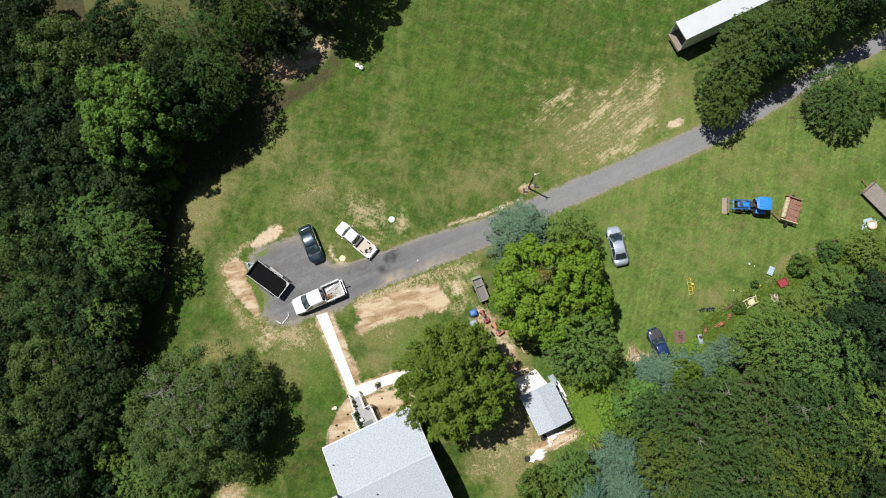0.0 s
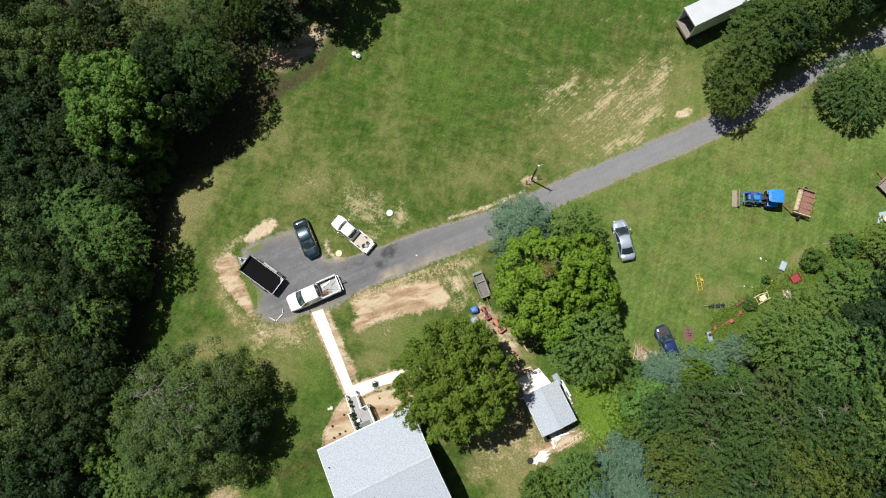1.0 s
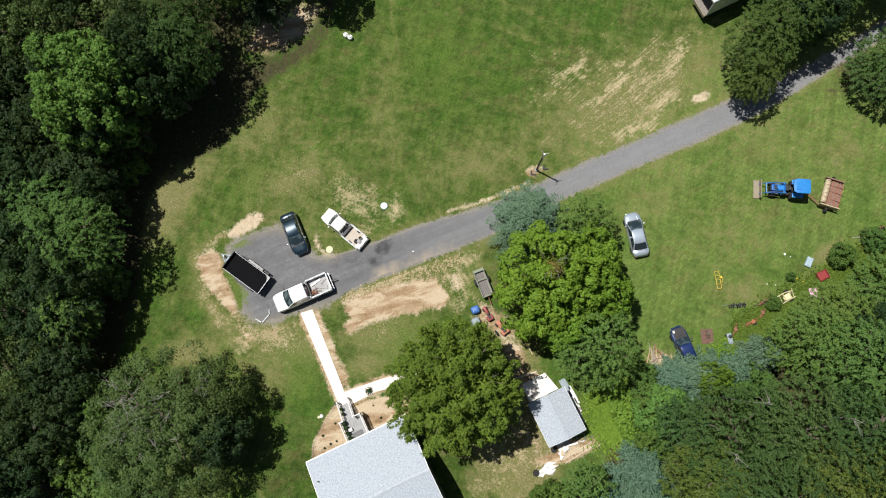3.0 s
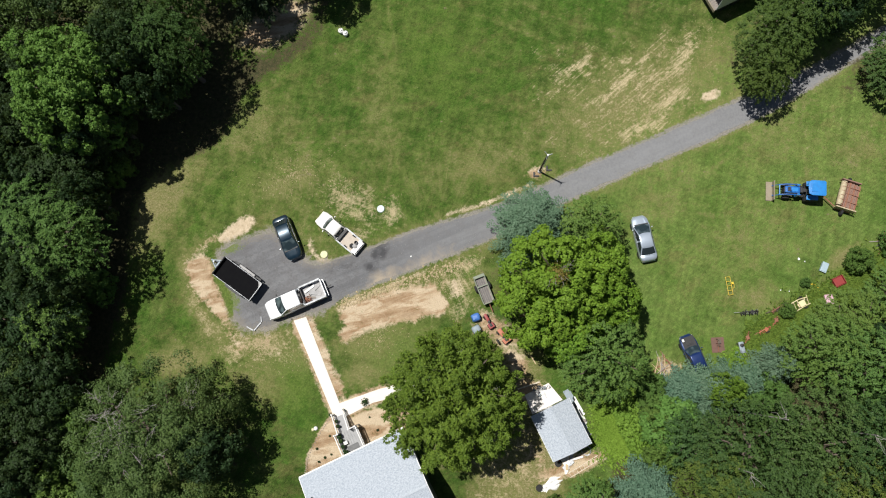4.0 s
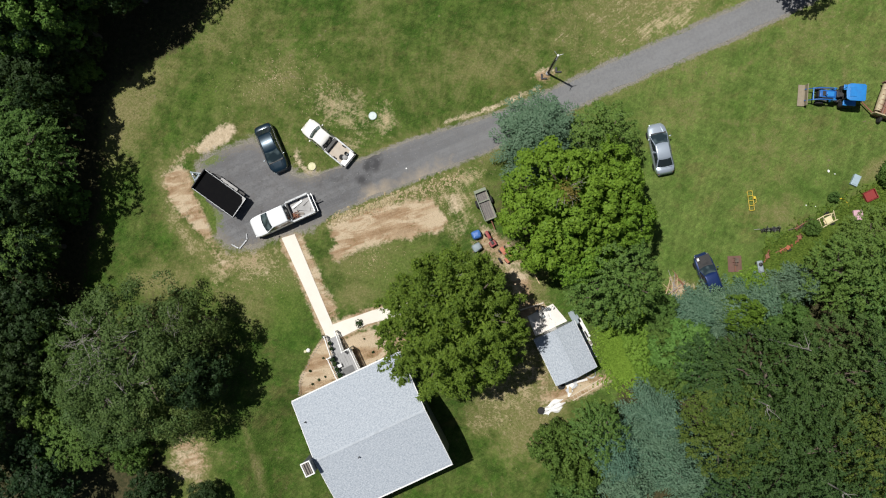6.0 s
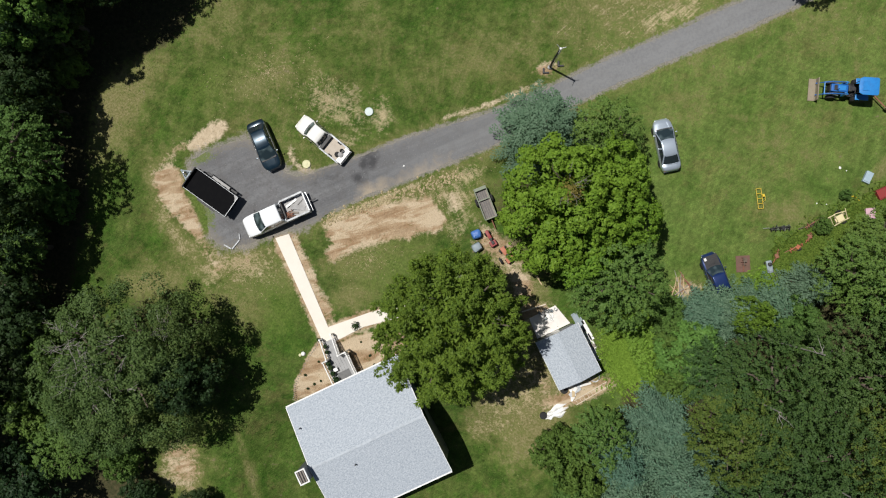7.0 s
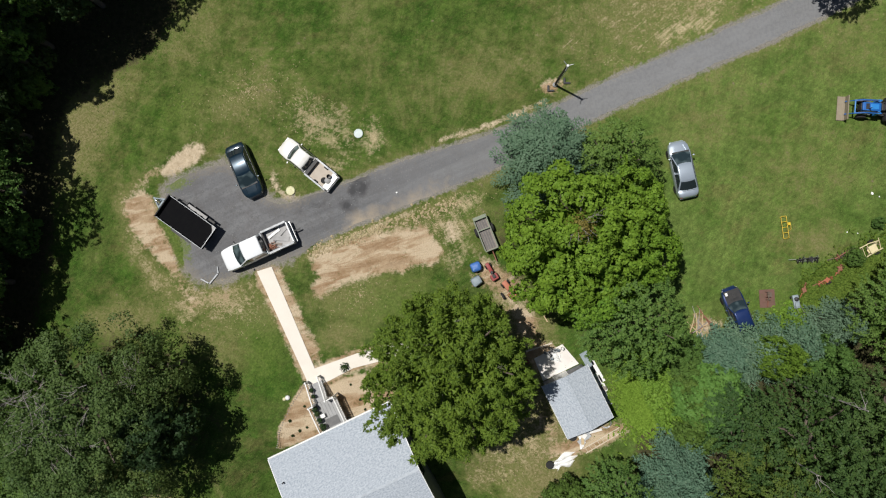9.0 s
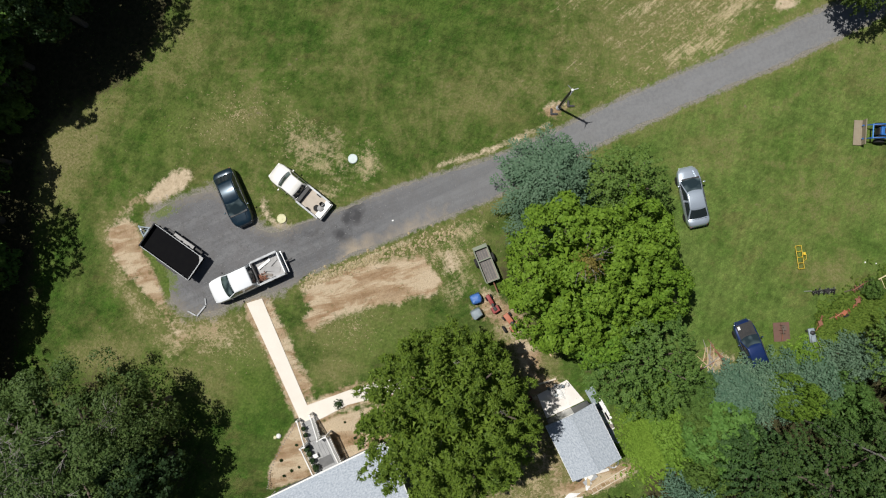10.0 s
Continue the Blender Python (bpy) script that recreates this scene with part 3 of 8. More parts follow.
BED = [(-9.9, -16.6), (-10.45, -17.6), (-11.3, -18.95), (-12.25, -20.9), (-12.5, -22.6), (-8.0, -21.0), (-3.0, -18.6), (-2.6, -17.0), (-3.4, -15.9), (-5.7, -16.5), (-8.3, -17.3)]


def ellipse(px, py, x, y, rx, ry, turn=0.0):
    c, s = math.cos(radians(turn)), math.sin(radians(turn))
    u, v = (px - x) * c + (py - y) * s, -(px - x) * s + (py - y) * c
    return 1.5 - np.sqrt((u / rx) ** 2 + (v / ry) ** 2)


def build_ground():
    step = 0.3
    far = np.array([90, 110, 150, 220, 350, 600, 1000, 1800.0])
    xs = np.concatenate([-far[::-1], np.arange(-72, 72.1, step), far])
    ys = np.concatenate([-far[::-1], np.arange(-48, 54.1, step), far])
    px, py = np.meshgrid(xs, ys)
    nx, ny = len(xs), len(ys)
    rng = np.random.default_rng(3)
    # the ground falls away behind the house
    ease = lambda v: np.clip(v, 0, 1) ** 2 * (3 - 2 * np.clip(v, 0, 1))
    pz = -2.0 * ease((-20.5 - py) / 6.5) * ease((px + 19) / 6) * ease((8.5 - px) / 5)
    i = np.arange(nx * ny).reshape(ny, nx)
    faces = np.stack([i[:-1, :-1], i[:-1, 1:], i[1:, 1:], i[1:, :-1]], -1).reshape(-1, 4)
    me = bpy.data.meshes.new("ground")
    me.vertices.add(nx * ny)
    me.vertices.foreach_set("co", np.stack([px, py, pz], -1).ravel())
    me.loops.add(faces.size)
    me.loops.foreach_set("vertex_index", faces.ravel())
    me.polygons.add(len(faces))
    me.polygons.foreach_set("loop_start", np.arange(0, faces.size, 4))
    me.update()
    E = lambda *a: ellipse(px, py, *a)
    top = lambda *fields: np.clip(np.maximum.reduce(fields), 0, 1)
    road = loop_distance(px, py, ROAD)
    walk_d = loop_distance(px, py, WALK)
    WEST_OF_SHED = [(3.3, -18.9), (8.7, -15.2), (10.3, -18.0), (9.2, -22.5), (6.4, -26.0), (3.2, -26.0)]
    B = lambda loop, soft, most=1.0: np.clip(0.55 - loop_distance(px, py, loop) / soft, 0, 1) * most
    L = lambda line, wide, most=1.0: np.clip(1 - line_distance(px, py, line) / wide, 0, 1) * most
    soil = top(np.clip(0.85 - loop_distance(px, py, STRIP) / 1.0, 0, 1), L([(-24.6, -1.2), (-23.4, -0.2), (-22.3, 0.7)], 1.3, 0.5), B(DUG, 0.9), B(WORN, 1.2, 0.8), E(-22.8, -28.4, 2.2, 2.4, 20) * 0.6, L([(6.6, -10.8), (8.2, -13.0), (9.6, -15.4)], 1.7, 0.62), L([(9.0, -19.5), (10.5, -22.5)], 1.6, 0.5), L([(-21.2, -7.4), (-20.3, -9.2), (-19.6, -10.6)], 1.3, 0.6), B(STREWN, 1.6, 0.34), L([(-12.6, -7.9), (-10.9, -11.6), (-9.3, -15.0)], 0.95),
               0.95 - loop_distance(px, py, BED) / 0.35, E(9.3, -14.8, 1.6, 1.2, 0), E(10.0, 7.0, 1.1, 0.8, 20) * 0.7,
               0.95 - walk_d / 0.72, E(7.7, -11.7, 1.0, 2.2, 30) * 0.8, E(22.4, -12.4, 1.8, 1.0, -20) * 0.62, E(12.8, -21.6, 3.4, 0.9, 22), E(-17.6, 23.8, 4.6, 2.2, 36) * 0.95, E(-36.1, -22.8, 1.2, 0.8, 0))
    sand = top(B(SANDY, 0.8), B(SPIT, 0.6), E(27.8, 15.0, 1.0, 0.55, 20), E(1.8, -4.9, 0.9, 1.3, 0) * 0.6, 0.85 - line_distance(px, py, [(1.0, 2.75), (5.2, 4.0), (9.6, 5.9)]) / 0.55, 0.7 - line_distance(px, py, [(-9.5, -6.6), (-5.6, -4.85), (-1.0, -3.0)]) / 0.6)
    straw = top(np.maximum.reduce([B(q, 1.3, 0.86) for q in SWATHS]), E(21.0, 16.0, 7.5, 4.2, 38) * 0.40, E(14.5, 17.5, 4.5, 2.6, 20) * 0.36, B(STREWN, 1.8, 0.66), B(CHAFF, 1.4, 0.7), B(WEST_OF_SHED, 2.0, 0.55), B(FADED, 1.0, 0.5),
                E(-8.8, 4.2, 3.8, 2.2, -28) * 0.66, E(-6.4, 2.6, 2.4, 1.4, 10) * 0.52, E(-4.6, 3.0, 1.0, 2.2, 5) * 0.66, E(0.6, -4.4, 3.6, 2.0, 15) * 0.42,
                E(-6.0, -5.2, 5.0, 0.6, 20) * 0.7, E(-20.0, -11.4, 1.8, 1.5, 0) * 0.55, E(-8.2, 0.6, 2.4, 1.0, 10) * 0.55, E(3.0, -2.4, 1.6, 0.9, 20) * 0.7)
    swath = np.clip((px - 6) / 4, 0, 1) * np.clip((py - 6) / 3, 0, 1)
    gravel = np.clip(0.95 - (road + 0.25) / np.where(px < -11, 1.4, 0.42), 0, 1)
    lines = (((34.8, 11.0), (35.1, 6.4), (34.0, 1.0)), ((36.8, 12.8), (36.7, 6.3), (35.4, 0.6)), ((40.1, 11.7), (40.0, 6.6)), ((41.6, 12.2), (41.6, 6.8)), ((26.5, 6.6), (29.0, 8.4), (33.0, 10.6)), ((24.0, 3.0), (29.0, 2.2), (34.0, 3.6)),
             ((-28.0, 6.5), (-24.0, 10.5), (-18.0, 13.0), (-9.0, 13.0)), ((-25.5, 4.5), (-22.0, 8.0), (-16.0, 10.5), (-8.0, 10.6)), ((-2.0, 9.0), (8.0, 11.5), (16.0, 12.0)), ((6.0, 27.0), (14.0, 23.0), (24.0, 21.0)), ((4.0, 24.5), (13.0, 20.5), (22.0, 19.0)))
    tracks = np.maximum.reduce([0.42 - line_distance(px, py, q) / 1.1 for q in lines])
    dry = top(B(WEST_OF_SHED, 2.0, 0.9), B(FADED, 2.0, 0.9), L([(-9.6, -6.3), (-6.2, -4.9), (-3.2, -3.9), (1.7, -2.2)], 0.9, 0.9), B(STREWN, 3.0, 0.8), E(-15.5, 6.5, 6.5, 3.4, 20) * 0.5, E(20.0, 15.0, 13.0, 5.6, 28) * 0.62, E(-29.4, 4.0, 3.0, 6.5, -30) * 0.85, 0.5 - line_distance(px + 0.5 * np.sin(py * 0.55), py, [(-5.3, 5), (-5.2, 16), (-4.9, 24), (-5.3, 34)]) / 1.1,
              0.55 - np.abs(road) / 3.0, E(-18, -10, 6, 4, 0) * 0.6, E(-24, -12, 4, 3, 0) * 0.45, E(-2, -5, 9, 3.5, 12) * 0.5, E(8.3, -22.0, 3.8, 5.6, 0) * 1.1, tracks, E(7.6, -12.8, 2.6, 3.6, 20) * 0.9, E(-5.0, -10.2, 5.0, 2.8, 10) * 0.62, E(-7.0, -13.0, 2.6, 1.6, 20) * 0.62, E(-27, 8, 6, 4, 40) * 0.45, E(22, 4, 7, 3, 25) * 0.3, E(30, 0, 6, 4, 20) * 0.3, E(-15, -1.5, 10, 8, 10) * 0.36, E(-14, -11.5, 3, 2.4, 0) * 0.62, E(-20, 12, 6, 5, 30) * 0.4, E(-16.5, -13.5, 4.0, 3.0, 0) * 0.5,
              E(-6.0, 14.0, 3.0, 10, 0) * 0.33, E(4.0, 8.0, 10.0, 3.4, 15) * 0.4, E(30.5, -5.5, 3.0, 1.6, 10) * 0.5, E(39.5, -1.6, 1.8, 0.8, 35) * 0.9, E(-22.6, -29.0, 2.6, 3.0, 20) * 0.75, E(-16.6, -29.5, 0.5, 4.5, 15) * 0.6, E(-25.7, -12.0, 3.0, 1.6, 0) * 0.75, E(34, 11, 6, 3, 20) * 0.35, E(42, 9, 5, 3, 10) * 0.35, 0.5 - line_distance(px, py, [(35.0, 6.5), (34.6, 11.0), (35.6, 15.0)]) / 0.8, 0.5 - line_distance(px, py, [(36.6, 6.5), (36.4, 11.0), (37.2, 15.5)]) / 0.8)
    pale = np.clip((px - 12) / 6, 0, 1) * np.clip((16 + 0.45 * (px - 14) - py) / 5, 0, 1)
    lush = top(E(0.0, 20.0, 8.0, 8.0, 0) * 0.5, E(-3.5, -10.5, 4.5, 2.6, 20) * 0.62, E(-13.8, -14.0, 2.6, 5.0, 25) * 0.6, E(27.5, -11.0, 4.5, 2.0, 10) * 0.6, E(33.0, -8.4, 5.0, 1.6, 22) * 0.8,
               E(17.6, -18.0, 2.6, 3.2, 0) * 0.85, E(41.0, -2.4, 5.0, 1.5, 35) * 0.6, E(-20.5, 6.0, 5.0, 2.6, 30) * 0.45, E(17, 1, 4, 6, 0) * 0.3)
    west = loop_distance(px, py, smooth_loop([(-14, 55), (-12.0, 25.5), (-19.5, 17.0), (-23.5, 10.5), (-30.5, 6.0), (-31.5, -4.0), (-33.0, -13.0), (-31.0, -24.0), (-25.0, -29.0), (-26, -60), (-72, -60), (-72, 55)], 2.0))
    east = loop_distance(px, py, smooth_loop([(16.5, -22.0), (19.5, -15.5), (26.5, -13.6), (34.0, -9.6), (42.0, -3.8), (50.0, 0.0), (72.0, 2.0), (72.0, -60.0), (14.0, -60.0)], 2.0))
    # woods floor, then ellipses of the same dark tone below single trees
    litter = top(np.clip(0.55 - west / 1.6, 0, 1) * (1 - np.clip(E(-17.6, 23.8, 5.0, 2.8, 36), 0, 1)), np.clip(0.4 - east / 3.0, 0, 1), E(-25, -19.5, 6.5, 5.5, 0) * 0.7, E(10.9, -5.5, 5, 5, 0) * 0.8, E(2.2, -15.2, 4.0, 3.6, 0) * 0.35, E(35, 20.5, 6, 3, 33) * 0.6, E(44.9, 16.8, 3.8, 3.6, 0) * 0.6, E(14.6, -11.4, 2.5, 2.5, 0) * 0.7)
    # a green wedge is left between the bare strip and the trailer
    wedge = L([(-22.1, -3.6), (-21.0, -5.6), (-20.5, -6.9)], 0.85)
    soil, gravel, straw, lush = soil * (1 - wedge), gravel * (1 - wedge), straw * (1 - wedge), np.maximum(lush, wedge)
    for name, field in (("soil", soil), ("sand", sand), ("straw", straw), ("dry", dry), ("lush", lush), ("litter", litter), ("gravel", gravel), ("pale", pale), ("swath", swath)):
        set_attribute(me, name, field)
    me.materials.append(MAT["ground"])
    tagged(new("ground", me), "mown green lawn and rough field with bare, straw-strewn patches", "ground", kind="structure")


def build_sheet(name, outline, thick, material, label, category, step, jitter, seed, fields=None, inset=0.0):
    """A slab with an uneven outline, filled with triangles fine enough for its wear."""
    loop = smooth_loop(outline, step, jitter, seed) if step else outline
    if inset:
        m = len(loop)
        turn = [Vector(loop[(i + 3) % m]) - Vector(loop[i - 3]) for i in range(m)]
        loop = [(x - inset * d.normalized().y * SIDE, y + inset * d.normalized().x * SIDE) for (x, y), d in zip(loop, turn)]
    bm = bmesh.new()
    low = [bm.verts.new((x, y, -0.05)) for x, y in loop]
    up = [bm.verts.new((x, y, thick)) for x, y in loop]
    n = len(loop)
    edges = [bm.edges.new((up[i], up[(i + 1) % n])) for i in range(n)]
    for i in range(n):
        bm.faces.new((low[i], low[(i + 1) % n], up[(i + 1) % n], up[i]))
    top = [f for f in bmesh.ops.triangle_fill(bm, edges=edges, use_beauty=True)["geom"] if isinstance(f, bmesh.types.BMFace)]
    if fields:
        for _ in range(3):
            inner = list({e for f in bm.faces if abs(f.normal.z) > 0.5 or f in top for e in f.edges if e.calc_length() > 1.0})
            bmesh.ops.subdivide_edges(bm, edges=inner, cuts=1, use_grid_fill=False)
            bmesh.ops.triangulate(bm, faces=[f for f in bm.faces if len(f.verts) > 4 or all(v.co.z > 0 for v in f.verts)])
    bmesh.ops.recalc_face_normals(bm, faces=bm.faces)
    me = bpy.data.meshes.new(name)
    bm.to_mesh(me)
    bm.free()
    co = np.empty(len(me.vertices) * 3)
    me.vertices.foreach_get("co", co)
    for key, field in (fields or {}).items():
        set_attribute(me, key, field(co[0::3], co[1::3]))
    me.materials.append(MAT[material])
    return tagged(new(name, me), label, category, kind="structure")


SIDE = -1
DUST = ((-5.4, -3.7, 2.0, 0.9, 20), (-1.0, -2.0, 3.0, 0.8, 22))
WEEDY = ((-20.7, -5.5, 0.75, 2.0, 28), (-21.2, -0.6, 1.5, 0.8, 20), (-17.4, -9.1, 1.6, 0.4, 0))
build_ground()
build_sheet("driveway_road", ROAD, 0.012, "gravel", "grey gravel driveway with worn edges across the lawn", "driveway", 0.3, 0.16, 4, {
    "weedy": lambda x, y: np.clip(np.maximum.reduce([ellipse(x, y, *WEEDY[0]), ellipse(x, y, *WEEDY[1]), ellipse(x, y, *WEEDY[2]), 0.8 + loop_distance(x, y, ROAD) / 0.45]), 0, 1),
    "fresh": lambda x, y: np.clip((x + 8.0) / 22.0, 0, 1),
    "edge": lambda x, y: np.clip(1.0 + loop_distance(x, y, ROAD) / np.where(x < -10, 1.5, 0.8), 0, 1),
    "oil": lambda x, y: np.clip(np.maximum(ellipse(x, y, -5.8, -0.9, 1.3, 0.9, 60), np.maximum(ellipse(x, y, -9.5, -2.4, 1.8, 0.6, 20) * 0.55, ellipse(x, y, -6.6, -2.5, 1.4, 1.0, 0) * 0.7)), 0, 1),
    "dust": lambda x, y: np.clip(np.maximum(ellipse(x, y, *DUST[0]) * 0.9, ellipse(x, y, *DUST[1]) * 0.7), 0, 1)}, 0.4)
build_sheet("garden_walk_pavement", WALK, 0.06, "concrete", "pale new concrete garden walk with a side branch", "pavement", 0.0, 0.0, 1)
build_sheet("pond_water", [(-46.0, 32.5), (-44.6, 30.0), (-41.0, 29.0), (-36.0, 28.6), (-31.0, 29.6), (-29.5, 32.0), (-31.0, 36.0), (-38.0, 38.5), (-46.0, 37.0)], 0.015, "pond", "still olive-green pond with algae behind the woods", "pond", 0.6, 0.25, 9)


# ---- trees ----
def leaf_mesh(name, centres, normals, lengths, widths, material, along=None, rng=None, corners=4):
    """Many small leaves, each lying across its normal: kites of four corners, or pointed ones of three."""
    n = len(centres)
    rnd = rng.normal(size=(n, 3)) if along is None else along
    u = rnd - (rnd * normals).sum(1, keepdims=True) * normals
    u /= np.linalg.norm(u, axis=1, keepdims=True) + 1e-9
    w = np.cross(normals, u)
    a, b = lengths[:, None] / 2, widths[:, None] / 2
    if corners == 4:
        co = np.stack([centres - u * a, centres + w * b - u * a * 0.1 - normals * b * 0.35, centres + u * a, centres - w * b - u * a * 0.1 - normals * b * 0.35], 1).reshape(-1, 3)
    else:
        co = np.stack([centres + u * a, centres - u * a * 0.75 + w * b, centres - u * a * 0.75 - w * b], 1).reshape(-1, 3)
    me = bpy.data.meshes.new(name)
    me.vertices.add(corners * n)
    me.vertices.foreach_set("co", co.ravel())
    me.loops.add(corners * n)
    me.loops.foreach_set("vertex_index", np.arange(corners * n))
    me.polygons.add(n)
    me.polygons.foreach_set("loop_start", np.arange(0, corners * n, corners))
    me.update()
    me.materials.append(MAT[material])
    return me


def unit(v):
    return v / (np.linalg.norm(v, axis=-1, keepdims=True) + 1e-9)


def dome_points(rng, count, low=-0.35, jitter=0.1):
    """Directions spread evenly over a dome, from its top down to a height below its middle."""
    k = np.arange(count) + 0.5
    z, ang = 1 - (1 - low) * k / count, k * 2.39996 + rng.uniform(0, 6.28)
    flat = np.sqrt(np.clip(1 - z * z, 0, 1))
    return unit(np.stack([flat * np.cos(ang), flat * np.sin(ang), z], 1) + rng.normal(scale=jitter, size=(count, 3)))


def filling(rng, count, r, rz, zc, leaf):
    """Shaded leaves inside a crown."""
    c = unit(rng.normal(size=(count, 3))) * rng.uniform(0.25, 0.7, count)[:, None] * [r, r, rz] + [0, 0, zc]
    return c, unit(rng.normal(size=(count, 3)) + [0, 0, 1.5]), leaf * rng.uniform(1.8, 2.8, count)


def bough_crown(seed, r, zc, rz, bough, clump, per, leaf, material, ragged=0.12, spiky=False):
    """A crown of rounded boughs with shaded clefts between them, each bough covered with clumps of leaves."""
    rng = np.random.default_rng(seed)
    nb = int((3.1 if spiky else 2.9) * (r / bough) ** 2 * (0.5 + 0.5 * rz / r))
    d = dome_points(rng, nb, -0.4, 0.13)
    size = bough * rng.uniform(0.6, 1.2, nb)
    lean = 1 + ragged * np.sin(3 * np.arctan2(d[:, 1], d[:, 0]) + rng.uniform(0, 6.28)) * (1 - d[:, 2] ** 2) + rng.normal(scale=0.045 if spiky else 0.07, size=nb)
    mid = d * lean[:, None] * (np.array([r, r, rz]) - 0.75 * bough) + [0, 0, zc]
    nc = int(2.5 * (bough / clump) ** 2)
    own = np.repeat(np.arange(nb), nc)
    e = unit(rng.normal(size=(nb * nc, 3)) + 1.0 * d[own] + [0, 0, 0.55])
    cm = mid[own] + e * (size[own] * rng.uniform(0.72, 1.08, nb * nc))[:, None]
    if spiky:
        # each bough tapers upwards to a tuft, with a dark cleft round it
        axis, down = unit(d[own] + [0, 0, 0.8]), rng.uniform(0, 1, nb * nc)
        flat = np.cross(axis, unit(rng.normal(size=(nb * nc, 3))))
        cm = mid[own] + size[own, None] * (axis * (0.85 - 2.1 * down)[:, None] + unit(flat) * (0.10 + 0.64 * down)[:, None])
        e = unit(axis * 0.6 + unit(flat))
    cs = clump * rng.uniform(0.6, 1.3, nb * nc)
    own2 = np.repeat(np.arange(nb * nc), per)
    n = len(own2)
    q = unit(rng.normal(size=(n, 3)) + 0.7 * e[own2] + [0, 0, 0.25])
    c = cm[own2] + q * (cs[own2] * rng.uniform(0.3, 1.0, n) ** 0.6)[:, None] * [1, 1, 0.75]
    nor = unit(0.75 * q + 0.3 * e[own2] + [0, 0, 0.3] + rng.normal(scale=0.38, size=(n, 3)))
    along, wide = None, 0.85
    if spiky:
        # long leaves that stand out from the ends of the twigs like stars
        q = unit(q + 0.5 * e[own2])
        c = cm[own2] + q * (cs[own2] * rng.uniform(0.25, 1.2, n))[:, None]
        nor, along, wide = unit(0.5 * e[own2] + [0, 0, 0.6] + rng.normal(scale=0.5, size=(n, 3))), q + rng.normal(scale=0.15, size=(n, 3)), 0.46
    ci, ni, li = filling(rng, n // (7 if spiky else 14), r * (1.12 if spiky else 1), rz, zc, leaf)
    if spiky:
        along = np.concatenate([along, rng.normal(size=(len(ci), 3))])
    ln = np.concatenate([leaf * rng.uniform(0.7, 1.4, n), li])
    return leaf_mesh("crown", np.concatenate([c, ci]), np.concatenate([nor, ni]), ln, ln * wide, material, along, rng, 3)


def spray_crown(seed, r, zc, rz, spray, per, leaf, material, gap=0.26):
    """A crown of feathered sprays: twigs that lie outwards in loose layers, each with leaflets along both sides."""
    rng = np.random.default_rng(seed)
    count = int(14.0 * (r / spray) ** 2 * (0.45 + 0.55 * rz / r))
    d = dome_points(rng, count, -0.25, 0.05)
    w = np.array([noise.noise(Vector(p * (r / 1.1) + seed)) for p in d])
    w2 = np.array([noise.noise(Vector(p * (r / 0.45) + seed + 9)) for p in d])
    keep = w2 > -0.62 + gap
    d, w, w2 = d[keep], w[keep], w2[keep]
    count = len(d)
    lean = 1 + 0.16 * w + rng.normal(scale=0.05, size=count)
    base = d * lean[:, None] * [r - spray * 0.6, r - spray * 0.6, rz] + np.stack([0 * w, 0 * w, zc + 1.1 * w + 0.6 * w2 + rng.normal(scale=0.16, size=count)], 1)
    out = unit(d * [1, 1, 0] + 1e-4)
    side = np.stack([-out[:, 1], out[:, 0], 0 * w], 1)
    turn = rng.normal(scale=0.55, size=count)
    way = unit(out * np.cos(turn)[:, None] + side * np.sin(turn)[:, None] + np.stack([0 * w, 0 * w, rng.normal(-0.12, 0.22, count)], 1))
    across = unit(np.cross(way, [0, 0, 1.0]))
    long = spray * rng.uniform(0.6, 1.3, count)
    own = np.repeat(np.arange(count), per)
    n = len(own)
    s = np.tile((np.arange(per) + 0.5) / per, count)
    hand = np.tile(np.where(np.arange(per) % 2, 1.0, -1.0), count)
    reach = 0.24 * (1.15 - 0.75 * s) * np.tile(np.where(np.arange(per) % 4 < 2, 1.0, 0.5), count)
    c = base[own] + way[own] * (long[own] * (s - 0.35))[:, None] + across[own] * (hand * reach * 0.42)[:, None] - np.stack([0 * s, 0 * s, 0.25 * long[own] * s * s], 1) + rng.normal(scale=0.035, size=(n, 3))
    along = unit(way[own] * 0.75 + across[own] * hand[:, None] + rng.normal(scale=0.25, size=(n, 3)))
    nor = unit(np.array([0, 0, 1.0]) + 0.35 * d[own] + rng.normal(scale=0.33, size=(n, 3)))
    ci, ni, li = filling(rng, n // 6, r, rz, zc - 0.3, leaf)
    ln = np.concatenate([leaf * rng.uniform(0.8, 1.4, n), li])
    return leaf_mesh("crown", np.concatenate([c, ci]), np.concatenate([nor, ni]), ln, ln * 0.72, material, np.concatenate([along, rng.normal(size=(len(ci), 3))]), rng, 3)


